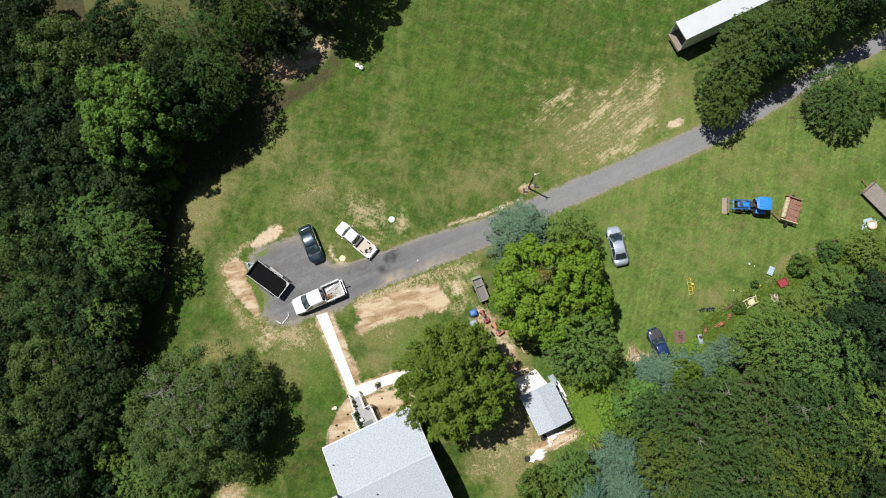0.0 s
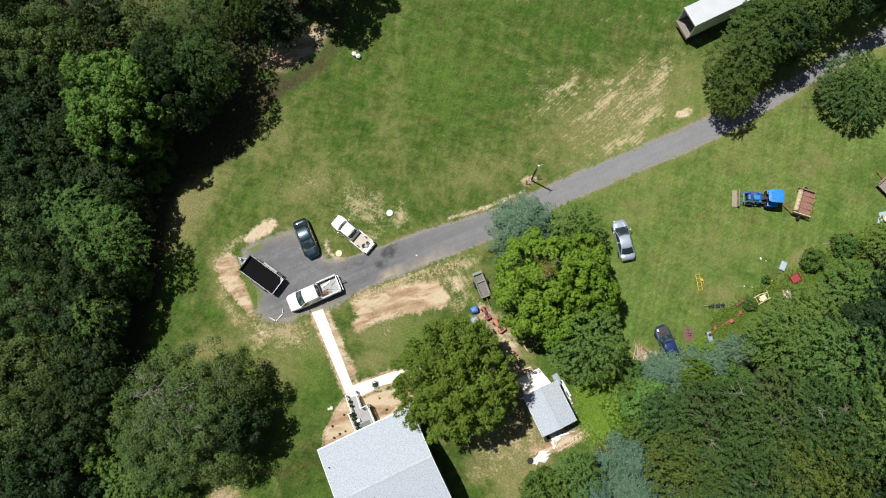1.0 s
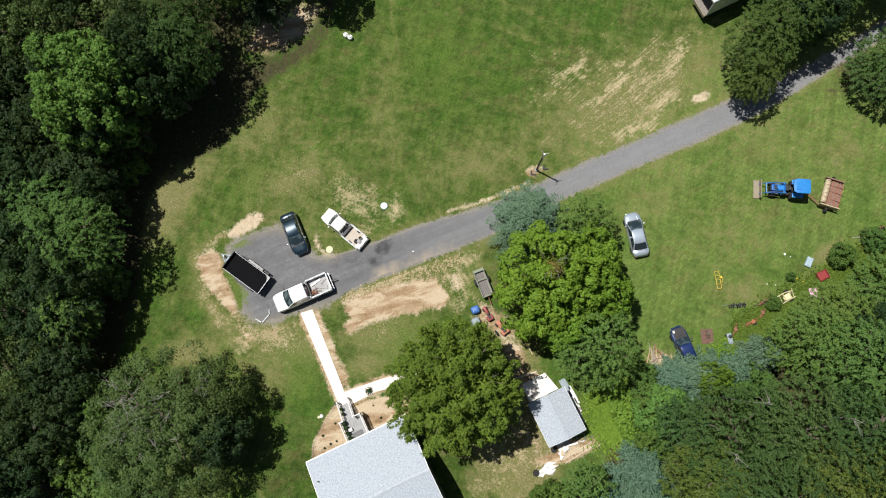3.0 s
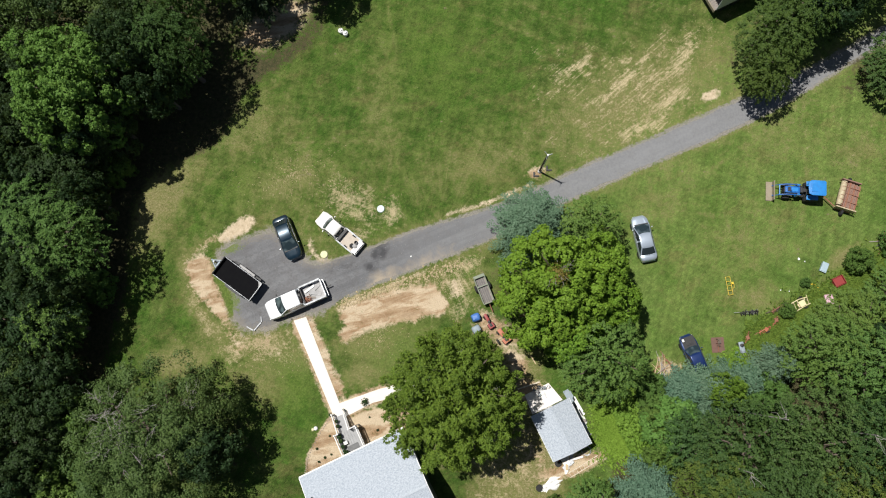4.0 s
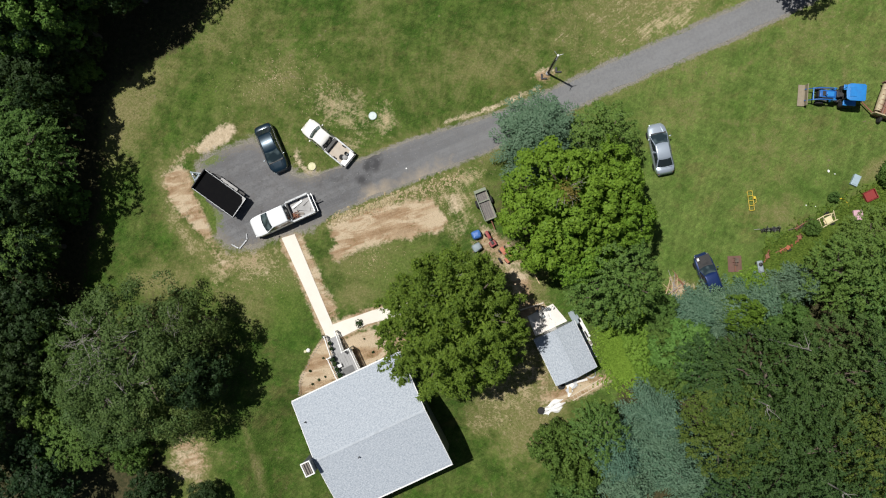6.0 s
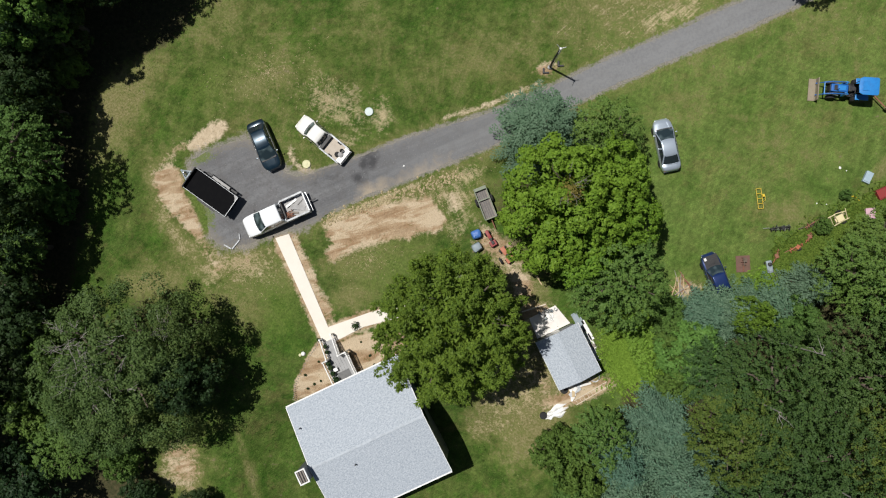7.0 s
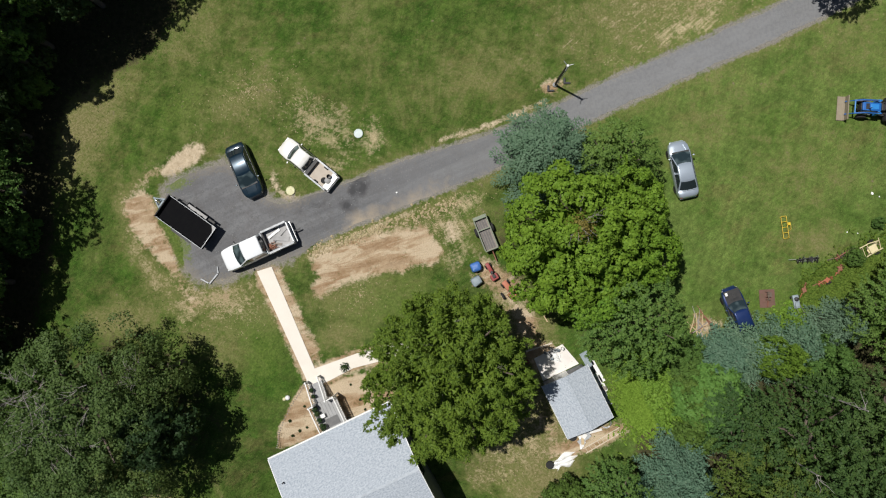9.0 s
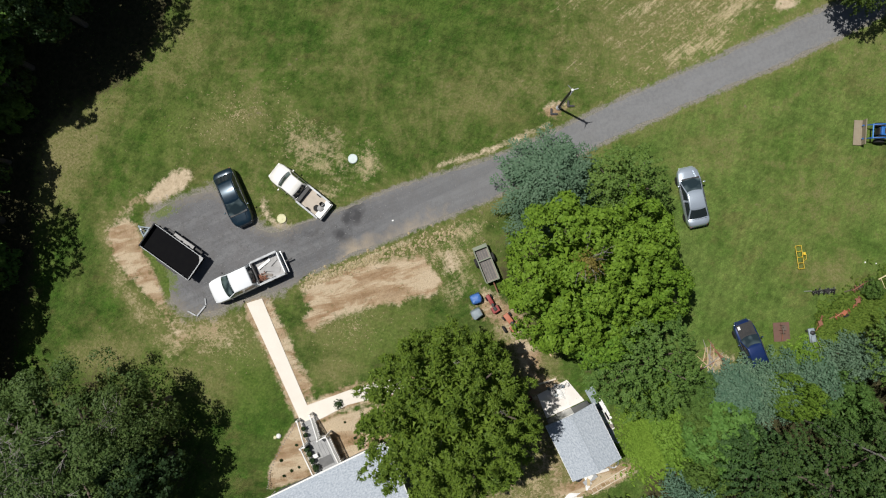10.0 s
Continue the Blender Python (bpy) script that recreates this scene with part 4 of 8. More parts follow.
def conifer_crown(seed, r, h, material, needle=0.19, whorls=16, boughs=11, foot=0.1):
    """Whorls of boughs that shorten towards the tip, each bough feathered with twigs, each twig with needle tufts."""
    rng = np.random.default_rng(seed)
    c, along, nor, ln = [], [], [], []
    for k in range(whorls):
        f = (k + rng.uniform(0.2, 0.8)) / whorls
        z = h * (foot + (0.97 - foot) * f)
        many = max(4, int(boughs * (1 - 0.45 * f) + rng.uniform(-1, 1)))
        a0 = rng.uniform(0, 6.28)
        for j in range(many):
            a = a0 + 6.283 * j / many + rng.normal(scale=0.16)
            long = r * (1 - f) ** 0.66 * rng.uniform(0.78, 1.12) + 0.12
            o, s = np.array([math.cos(a), math.sin(a), 0]), np.array([-math.sin(a), math.cos(a), 0])
            nodes = max(2, int(long / 0.21))
            t = (np.arange(nodes) + 0.6) / nodes
            spine = np.outer(t * long, o) + np.stack([0 * t, 0 * t, z + 0.16 * long * (t - 1.5 * t * t) + rng.uniform(-0.12, 0.12)], 1)
            spine += np.outer(0.10 * long * t * t * rng.normal(), s)
            for hand in (-1, 1):
                twig = (0.12 + 0.42 * long * (1 - t) ** 0.8 * np.minimum(1, 3 * t)) * rng.uniform(0.7, 1.2, nodes)
                twig = np.minimum(twig, 0.85)
                tw = unit(0.85 * o + hand * s + rng.normal(scale=0.14, size=(nodes, 3)) * [1, 1, 0.7])
                tufts = np.maximum(1, np.round(twig / (needle * 0.72))).astype(int)
                own = np.repeat(np.arange(nodes), tufts)
                step = np.concatenate([(np.arange(q) + 0.55) / q for q in tufts])
                c.append(spine[own] + tw[own] * (twig[own] * step)[:, None] - np.stack([0 * step, 0 * step, 0.10 * step], 1))
                along.append(tw[own] + 0.35 * o)
            c.append(spine)
            along.append(np.tile(o, (nodes, 1)))
    c, along = np.concatenate(c), np.concatenate(along)
    n = len(c)
    c = c + rng.normal(scale=0.03, size=c.shape)
    along = along + rng.normal(scale=0.22, size=along.shape)
    nor = unit(np.array([0, 0, 1.0]) + 0.25 * unit(c * [1, 1, 0] + 1e-6) + rng.normal(scale=0.36, size=(n, 3)))
    ln = needle * rng.uniform(0.8, 1.4, n)
    return leaf_mesh("crown", c, nor, ln, ln * 0.62, material, along, rng, 3)


def bent(rng, a, b, r0, r1, n=5, bow=0.12):
    a, b = Vector(a), Vector(b)
    off = [Vector((rng.uniform(-1, 1), rng.uniform(-1, 1), rng.uniform(-0.5, 0.5))) * bow * (b - a).length * math.sin(math.pi * i / (n - 1)) for i in range(n)]
    return [a.lerp(b, i / (n - 1)) + off[i] for i in range(n)], [r0 + (r1 - r0) * i / (n - 1) for i in range(n)]


# boughs: material, bough, clump, leaves, leaf, flatness, lift; sprays: material, spray, leaflets, leaf, flatness, lift
BROAD = {"maple": ("maple", 0.80, 0.27, 14, 0.19, 0.9, 1.25), "bright": ("bright", 0.85, 0.28, 14, 0.20, 0.9, 1.25), "oak": ("oak", 0.74, 0.25, 17, 0.20, 0.9, 1.25), "dark": ("dark", 1.0, 0.36, 17, 0.20, 0.9, 1.25),
         "olive": ("olive", 1.2, 0.60, 36, 0.155, 0.85, 1.25), "lime": ("lime", 0.5, 0.2, 12, 0.14, 0.6, 0.75), "shrub": ("green", 0.62, 0.26, 14, 0.18, 0.75, 0.75)}
SPRAY = {"green": ("green", 0.60, 20, 0.135, 0.85, 1.25), "canopy": ("canopy", 0.56, 18, 0.13, 0.5, 2.6), "warm": ("warm", 0.52, 17, 0.13, 0.5, 2.6), "deep": ("deep", 0.62, 19, 0.14, 0.5, 2.6), "middle": ("middle", 0.52, 16, 0.14, 0.9, 1.25)}
LABELS = {"middle": "broadleaf tree with dull green leaves beside the drive", "warm": "tall tree with a flat yellowish-olive crown in dense woods", "deep": "tall tree with a flat deep green crown in dense woods", "canopy": "tall tree with a flat dark olive crown in dense woods", "maple": "broad maple with bright yellow-green leaves on the lawn", "bright": "pale green broadleaf tree in dense woods", "oak": "round-crowned oak with deep green leaves beside the house",
          "dark": "dark green broadleaf tree in dense woods", "green": "mid-green broadleaf tree at the edge of the woods", "olive": "tall loose tree with olive leaves and grey twigs",
          "lime": "low lime-green shrub on rough ground", "shrub": "dense green shrub at the edge of the lawn", "spruce": "blue spruce with silvery needles", "pine": "dark pine with open boughs above bare ground"}
proto = {}


def build_tree(kind, size, variant):
    rng = random.Random(f"{kind}{size}{variant}")
    seed = sum(map(ord, kind)) * 31 + int(size * 10) * 7 + variant
    top = thing("tree" if kind not in ("lime", "shrub") else "shrub", LABELS[kind], "tree" if kind not in ("lime", "shrub") else "shrub")
    if kind in ("spruce", "pine"):
        h = size * (2.3 if kind == "spruce" else 2.2)
        part("trunk", Shape().tube([(0, 0, -0.1), (0.03, 0, h * 0.5), (0, 0, h * 0.97)], [0.05 * size + 0.05, 0.03 * size + 0.03, 0.02], 8), "bark", top, smooth=True)
        part("crown", conifer_crown(seed, size, h, kind) if kind == "spruce" else conifer_crown(seed, size, h, kind, 0.34, 9, 7, 0.3), kind, top)
        for k in range(4):
            a, z = rng.uniform(0, 6.28), h * rng.uniform(0.15, 0.5)
            part("limb", Shape().tube([(0, 0, z), (size * 0.6 * math.cos(a), size * 0.6 * math.sin(a), z - 0.15)], [0.05, 0.015], 5), "bark", top)
        return top
    flat, lift = (BROAD.get(kind) or SPRAY[kind])[-2:]
    low = kind in ("lime", "shrub")
    rz = size * flat
    zc = rz * lift
    pts, rad = bent(rng, (0, 0, -0.15), (0.1 * size * rng.uniform(-1, 1), 0.1 * size * rng.uniform(-1, 1), zc), 0.07 * size + 0.05, 0.04 * size, 6, 0.04)
    part("trunk", Shape().tube(pts, rad, 9), "bark", top, smooth=True)
    for k in range(3 if low else 6):
        a, up = k * 2.4 + rng.uniform(-0.4, 0.4), rng.uniform(-0.1, 0.55)
        end = (size * 0.72 * math.cos(a), size * 0.72 * math.sin(a), zc + rz * up)
        p, r = bent(rng, pts[-1 - (k % 3)], end, 0.032 * size, 0.008 * size, 5, 0.1)
        part("limb", Shape().tube(p, r, 6), "bark", top, smooth=True)
    if kind in SPRAY:
        material, spray, per, leaf = SPRAY[kind][:4]
        crown = spray_crown(seed, size, zc, rz, spray, per, leaf, material)
    else:
        material, bough, clump, per, leaf = BROAD[kind][:5]
        crown = bough_crown(seed, size, zc, rz, bough, clump, per, leaf, material, 0.05 if kind == "oak" else 0.12, kind == "oak")
    part("crown", crown, material, top)
    return top


def tree(kind, x, y, z, r, turn=None):
    """A tree whose crown, of radius r, has its middle z above the ground."""
    size = min((2.5, 3.5, 4.5, 6.0), key=lambda s: abs(math.log(s / r)))
    rng = random.Random(f"{x},{y}")
    key = (kind, size, rng.randrange(2))
    base = proto.get(key)
    conifer = kind in ("spruce", "pine")
    flat, lift = (1, 1) if conifer else (BROAD.get(kind) or SPRAY[kind])[-2:]
    tall = (z + r * 0.35) / (size * (2.3 if kind == "spruce" else 2.2)) if conifer else z / (size * flat * lift)
    s = r / size
    tall = min(max(tall, 0.55 * s), 1.9 * s)
    m = pose(x, y, 0, 0, 0, rng.uniform(0, 360) if turn is None else turn) @ Matrix.Diagonal((s, s, tall, 1))
    if base is None:
        proto[key] = ob = build_tree(*key)
        ob.matrix_basis = m
        ob["group"] = "trees round the yard"
        return ob
    ob = copy_thing(base, Matrix())
    ob.matrix_basis = m
    return ob


def dead_branches(ob, count, reach, z, seed, off=(0, 0), thin=1.0):
    """Bare grey twigs that stand out of a crown."""
    rng = random.Random(seed)
    s = ob.matrix_basis.to_scale()
    for k in range(count):
        a = rng.uniform(0, 6.28)
        b = Vector((rng.uniform(-1, 1), rng.uniform(-1, 1), 0)) * reach * 0.6 + Vector((*off, 0))
        sh = Shape()
        end = b + Vector((math.cos(a), math.sin(a), 0)) * rng.uniform(0.6, 1.5) * thin
        p, r = bent(rng, (b.x, b.y, z - 0.6), (end.x, end.y, z + rng.uniform(0, 0.5)), 0.03 * thin, 0.008 * thin, 5, 0.1)
        sh.tube(p, r, 5)
        for j in range(6):
            q = p[1 + j % 4]
            c = a + rng.uniform(-0.9, 0.9)
            long = rng.uniform(0.4, 1.1)
            sh.tube([q, q + Vector((math.cos(c), math.sin(c), rng.uniform(0, 0.5))) * long * thin], [0.014 * thin, 0.006 * thin], 4)
        sh.v = [(x / s.x, y / s.y, zz / s.z) for x, y, zz in sh.v]
        part("dead_branch", sh, "dead", ob, "bare grey dead branch")


# woods on the west side
for row in (("bright", -33.6, 13.1, 8, 5.4), ("olive", -42.1, 20.0, 7.2, 4.5), ("dark", -46.8, 22.3, 6.8, 3.4), ("middle", -25.8, 22.0, 7.6, 3.2), ("olive", -32.8, 23.5, 4.9, 3.8),
            ("pine", -18.6, 24.9, 8.0, 3.4), ("dark", -13.6, 28.4, 9.2, 3.3), ("middle", -21.3, 25.8, 7.0, 3.2), ("middle", -25.0, 17.4, 6.8, 3.2), ("dark", -28.6, 16.6, 7.0, 3.4), ("dark", -27.4, 14.4, 6.2, 3.0)):
    tree(*row)
for row in (("dark", -31.8, 11.0, 5.4, 2.9), ("green", -34.2, -1.3, 6.6, 3.9), ("green", -37.4, 1.4, 6.0, 3.5), ("dark", -43.4, 15.8, 5.3, 4.0), ("dark", -44.7, 10.1, 5.7, 3.9),
            ("dark", -40.2, 9.8, 5.3, 3.6), ("dark", -35.9, 6.2, 4.4, 3.9), ("dark", -41.5, 4.4, 5.7, 4.1), ("olive", -44.6, -0.6, 5.7, 3.8), ("dark", -39.6, -1.8, 5.7, 3.9), ("olive", -42.5, -7.8, 5.7, 4.0)):
    tree(*row)
for row in (("dark", -37.0, -7.7, 4.9, 3.9), ("dark", -35.6, -5.0, 5.6, 3.0), ("green", -35.0, -8.8, 5.2, 2.6), ("olive", -41.2, -13.6, 5.7, 4.2), ("dark", -35.8, -13.5, 5, 3.7),
            ("dark", -37.6, -19.2, 5, 4.2), ("olive", -41.6, -19.8, 5.7, 3.7), ("dark", -39.8, -25.2, 5.7, 4.1), ("green", -31.4, -25.9, 2.9, 3.0), ("dark", -33.6, 3.4, 4.6, 2.2), ("dark", -46.5, 5.0, 6.1, 4.0)):
    tree(*row)
for row in (("dark", -48.8, 16.2, 6.1, 4.2), ("dark", -51.5, 10.5, 6.1, 4.3), ("olive", -49.5, -4.0, 6.1, 4.2), ("dark", -47.6, -11.0, 6.1, 4.2), ("dark", -47.0, -17.0, 6.1, 4.0), ("dark", -46.0, -23.5, 6.1, 4.2),
            ("dark", -52.5, 21.5, 6.8, 4.3), ("olive", -52.5, 2.5, 6.1, 4.2), ("pine", -17.2, 29.6, 8.5, 3.2), ("dark", -25.0, 28.8, 5.3, 3.4), ("dark", -12.0, 33.5, 8.6, 4.0), ("dark", -49.5, 27.5, 6.1, 4.0)):
    tree(*row)
for row in (("dark", -29.6, 19.6, 5.7, 3.4), ("dark", -37.6, 24.6, 5.3, 3.4), ("dark", -37.6, 15.8, 5.5, 3.2), ("shrub", -35.0, -22.8, 2.3, 2.6), ("shrub", -33.6, -17.4, 2.3, 2.8), ("dark", -35.0, -29.5, 3.8, 3.6),
            ("shrub", -33.4, -4.8, 2, 1.6), ("dark", -34.0, 9.6, 5.6, 2.6), ("shrub", -34.2, -27.0, 1.8, 2.0), ("shrub", -27.4, -27.6, 1.5, 1.7), ("shrub", -32.6, 7.2, 1.7, 1.6)):
    tree(*row)
tree("dark", -25.7, -30.6, 2.0, 1.7)
tree("dark", -20.6, -31.4, 1.6, 1.4)
big = tree("olive", -25.2, -18.2, 5.8, 6.2)
dead_branches(big, 9, 4.0, 9.9, 3)
dead_branches(big, 6, 1.6, 10.2, 5, (1.2, 1.2), 0.8)
dead_branches(big, 10, 1.5, 10.0, 23, (2.2, 1.6), 0.75)
dead_branches(big, 8, 3.6, 9.6, 31, (-0.6, -0.8), 0.6)
dead_branches(tree("olive", -20.3, -15.4, 4.6, 2.5), 9, 1.4, 8.3, 47, (0, 0), 0.65)
tree("olive", -27.6, -21.6, 4.1, 4.6)
tree("olive", -22.4, -22.4, 3.5, 3.4)
tree("dark", -20.1, -19.8, 4.6, 2.7)

# trees in the yard
tree("spruce", 9.2, 0.7, 7.6, 4.9)
tree("green", 14.5, 0.7, 4.0, 2.9)
maple = tree("maple", 10.6, -5.6, 7.0, 4.9)
dead_branches(maple, 10, 0.9, 12.6, 8, (-0.8, 0.9), 0.7)
tree("maple", 14.6, -3.4, 5.4, 3.1)
tree("maple", 15.2, -6.6, 5.4, 3.0)
tree("maple", 11.8, -8.6, 5.6, 3.4)
tree("green", 14.9, -11.5, 5.6, 3.9)
dead_branches(tree("oak", 2.0, -15.1, 7.2, 6.05, 40), 7, 4.6, 10.6, 23, (0.4, 0.6), 0.4)
for row in (("middle", 32.2, 18.5, 4.8, 3.4), ("middle", 34.8, 21.8, 5.6, 3.7), ("middle", 39.6, 24.6, 5.8, 3.8), ("dark", 45.2, 26.9, 5.8, 3.6), ("middle", 31.8, 15.2, 3.9, 2.4), ("dark", 50.6, 30.6, 6.0, 3.8), ("dark", 37.4, 21.4, 4.8, 2.6),
            ("middle", 45.5, 16.5, 2.9, 3.9), ("green", 51.6, 18.5, 3.0, 2.6)):
    tree(*row)

# woods on the east side
for row in (("green", 37.3, -9.3, 4.2, 4.0), ("green", 33.8, -11.0, 5.6, 3.3), ("green", 42.6, -6.2, 3.6, 3.6), ("dark", 42.0, -11.8, 6.5, 4.3), ("green", 37.6, -13.0, 7.4, 4.2),
            ("canopy", 26.2, -19.6, 9.4, 4.9), ("deep", 22.5, -18.4, 7.6, 2.8), ("deep", 31.4, -18.4, 9.6, 4.5), ("canopy", 36.4, -18.6, 10.4, 4.2), ("green", 40.3, -18.7, 8.6, 4.1), ("canopy", 28.4, -24.2, 10.0, 4.7)):
    tree(*row)
for row in (("warm", 23.2, -22.8, 9.0, 3.6), ("warm", 34.2, -23.4, 9.8, 4.3), ("dark", 41.6, -24.4, 6.2, 3.4), ("spruce", 23.1, -14.6, 4.2, 2.6), ("spruce", 25.4, -14.3, 5.0, 3.1), ("spruce", 28.4, -13.7, 4.2, 2.7), ("spruce", 19.2, -22.9, 8.0, 3.1), ("spruce", 15.8, -26.4, 7.6, 3.2),
            ("green", 14.0, -24.3, 3.8, 2.4), ("green", 46.8, -1.0, 3.2, 2.4), ("dark", 46.5, -7.6, 5.5, 4.0), ("dark", 47.0, -14.5, 7.0, 4.2), ("dark", 46.0, -21.0, 7.0, 4.0), ("spruce", 31.4, -12.1, 5.4, 2.1), ("bright", 21.3, -17.4, 3.4, 2.4)):
    tree(*row)
for row in (("lime", 18.6, -17.4, 0.9, 1.7), ("lime", 17.7, -15.9, 0.8, 1.4), ("lime", 19.2, -19.0, 0.9, 1.5), ("lime", 28.4, -12.6, 0.9, 1.2), ("shrub", 33.4, -6.9, 0.6, 0.7), ("shrub", 35.4, -4.2, 0.4, 0.45),
            ("shrub", 40.2, -2.2, 1.0, 1.2), ("shrub", 43.6, -0.6, 1.0, 1.2), ("shrub", 20.2, -14.2, 1.2, 1.3), ("shrub", 20.8, -17.2, 2.4, 1.9), ("shrub", 20.8, -19.8, 2.6, 1.9), ("shrub", 20.0, -16.0, 1.8, 1.5), ("shrub", 30.2, -15.4, 2.4, 2.2), ("canopy", 26.0, -29.0, 9.6, 4.8), ("canopy", 32.6, -29.0, 9.6, 4.8), ("spruce", 19.4, -26.2, 9.0, 4.2), ("spruce", 16.6, -28.2, 7.0, 3.6), ("spruce", 23.0, -28.6, 7.0, 3.4)):
    tree(*row)
lime_top = tree("lime", 26.0, -14.3, 2.8, 1.5)
lime_top.matrix_basis = lime_top.matrix_basis @ Matrix.Diagonal((1.0, 1.0, 2.5, 1))
for x, y in ((12.6, -27.8), (10.8, -26.0), (12.2, -30.2)):
    tree("shrub", x, y, 2.6, 2.1)
for spot in ((0.5, 1.5), (-2.5, -1.0), (2.0, -2.5), (3.2, 1.8)):
    dead_branches(big, 1, 0.4, 10.2, int(spot[0] * 10) + 40, spot)


def withered(ob, x, y, z, r):
    """A brown dying bough in a green crown."""
    rng = np.random.default_rng(17)
    s = ob.matrix_basis.to_scale()
    d = unit(rng.normal(size=(420, 3)) + [0, 0, 0.4])
    c = (d * rng.uniform(0.3, 1, 420)[:, None] * [r, r, r * 0.55] + [x, y, z]) / np.array(s)
    part("withered_leaves", leaf_mesh("withered_leaves", c, unit(d + rng.normal(scale=0.4, size=d.shape)), np.full(420, 0.19), np.full(420, 0.12), "withered", None, rng), "withered", ob, "brown withered leaves")


withered(maple, -0.4, 0.4, 12.45, 1.15)


def twigs(spots, z):
    """Pale dead twigs that reach out of the dense canopy."""
    rng = random.Random(5)
    for x, y in spots:
        t = thing("dead_snag", "bare pale dead bough standing out of the canopy", "branch", x, y, 0, rng.uniform(0, 360), "dead boughs in the woods")
        part("stem", Shape().tube([(0, 0, -0.1), (0.1, 0.05, z * 0.6), (0, 0.2, z)], [0.09, 0.06, 0.04], 6), "dead", t)
        b0 = rng.uniform(0, 6.28)
        for k in range(4):
            a, ln = b0 + rng.uniform(-0.9, 0.9), rng.uniform(0.4, 1.3)
            p, r = bent(rng, (0, 0.2 * (k > 1), z - 0.15 * k), (ln * math.cos(a), ln * math.sin(a), z + rng.uniform(-0.1, 0.3)), 0.024, 0.007, 4, 0.16)
            part("branch", Shape().tube(p, r, 5), "dead", t)


twigs(((27.1, -16.0), (24.3, -20.2), (33.6, -17.4), (29.4, -26.0)), 13.6)


# ---- loose grass and weeds ----
def grow(name, label, x, y, rng, size, material, blades=3, up=0.7):
    n = len(x) * blades
    own = np.repeat(np.arange(len(x)), blades)
    a = rng.uniform(0, 2 * math.pi, n)
    ln = size * rng.uniform(0.6, 1.4, n)
    d = unit(np.stack([np.cos(a) * 0.7, np.sin(a) * 0.7, np.full(n, up)], 1))
    c = np.stack([x[own], y[own], np.zeros(n)], 1) + d * ln[:, None] * 0.5
    nor = unit(np.stack([-np.cos(a) * up, -np.sin(a) * up, np.full(n, 0.7)], 1))
    me = leaf_mesh(name, c, nor, ln, ln * 0.32, material, d, rng)
    tagged(new(name, me), label, "grass", kind="stuff")


rg = np.random.default_rng(77)
gx, gy = rg.uniform(-32, 52, 16000), rg.uniform(-30, 32, 16000)
open_lawn = (loop_distance(gx, gy, ROAD) > 0.1) & (loop_distance(gx, gy, WALK) > 0.2) & ~((gx > -14) & (gx < 3.5) & (gy < -16.5)) & (ellipse(gx, gy, -5, -6.6, 6.5, 2.2, 14) < 0.5) & (ellipse(gx, gy, -22.2, -5.4, 2.2, 6.5, 22) < 0.5) & (ellipse(gx, gy, -20.6, 1.6, 2.6, 1.6, 30) < 0.5) & (ellipse(gx, gy, -17.5, -10.6, 4.5, 2.4, -15) < 0.5) & (ellipse(gx, gy, 0.3, -4.6, 4.0, 2.6, 10) < 0.5)
grow("lawn_tufts", "scattered tufts of longer grass on the lawn", gx[open_lawn], gy[open_lawn], rg, 0.11, "grass_blade", 3)
qx, qy = rg.normal(size=6500), rg.normal(size=6500)
grow("bright_weeds", "bright lime-green tall grass beside the shed", 17.6 + qx * 1.15, -17.6 + qy * 1.5, rg, 0.34, "lime", 3)
wx = rg.uniform(0, 1, 8000)
wy = rg.normal(scale=1.0, size=8000)
px_, py_ = 29.5 + wx * 20.5, -10.4 + wx * 11.4 + wy * 0.9
grow("tall_weeds", "tall weeds along the edge of the woods", px_, py_, rg, 0.36, "weed_blade", 4)
qx, qy = rg.normal(size=2600), rg.normal(size=2600)
grow("bright_weeds", "bright yellow-green weeds beside the scrap", 29.9 + qx * 0.9, -11.8 + qy * 0.6, rg, 0.32, "lime", 3)
sx, sy = [], []
for x, y, rx, ry, turn, many in ((-9.6, 4.4, 3.2, 2.1, -35, 1300), (-4.6, 3.0, 1.1, 2.3, 5, 500), (-17.3, -10.6, 4.2, 2.0, -15, 1500), (0.6, -4.2, 3.4, 1.9, 15, 1300), (-5.6, -9.9, 4.2, 2.2, 12, 600),
                                 (22.0, 13.4, 7.0, 2.2, 25, 2200), (23.5, 17.0, 7.0, 3.0, 42, 1800), (-15.0, 7.0, 6.0, 2.6, 15, 900), (3.2, -2.2, 2.0, 1.0, 20, 450), (8.3, -22.0, 2.6, 4.0, 0, 900)):
    many = int(many * 0.26)
    q, b = np.abs(rg.normal(scale=0.62, size=many)), rg.uniform(0, 6.28, many)
    u, v = q * rx * np.cos(b), q * ry * np.sin(b)
    c, s_ = math.cos(radians(turn)), math.sin(radians(turn))
    sx.append(x + u * c - v * s_)
    sy.append(y + u * s_ + v * c)
sx, sy = np.concatenate(sx), np.concatenate(sy)
grow("straw_wisps", "pale cut straw lying on the thin lawn", sx, sy, rg, 0.10, "straw_blade", 2, 0.12)


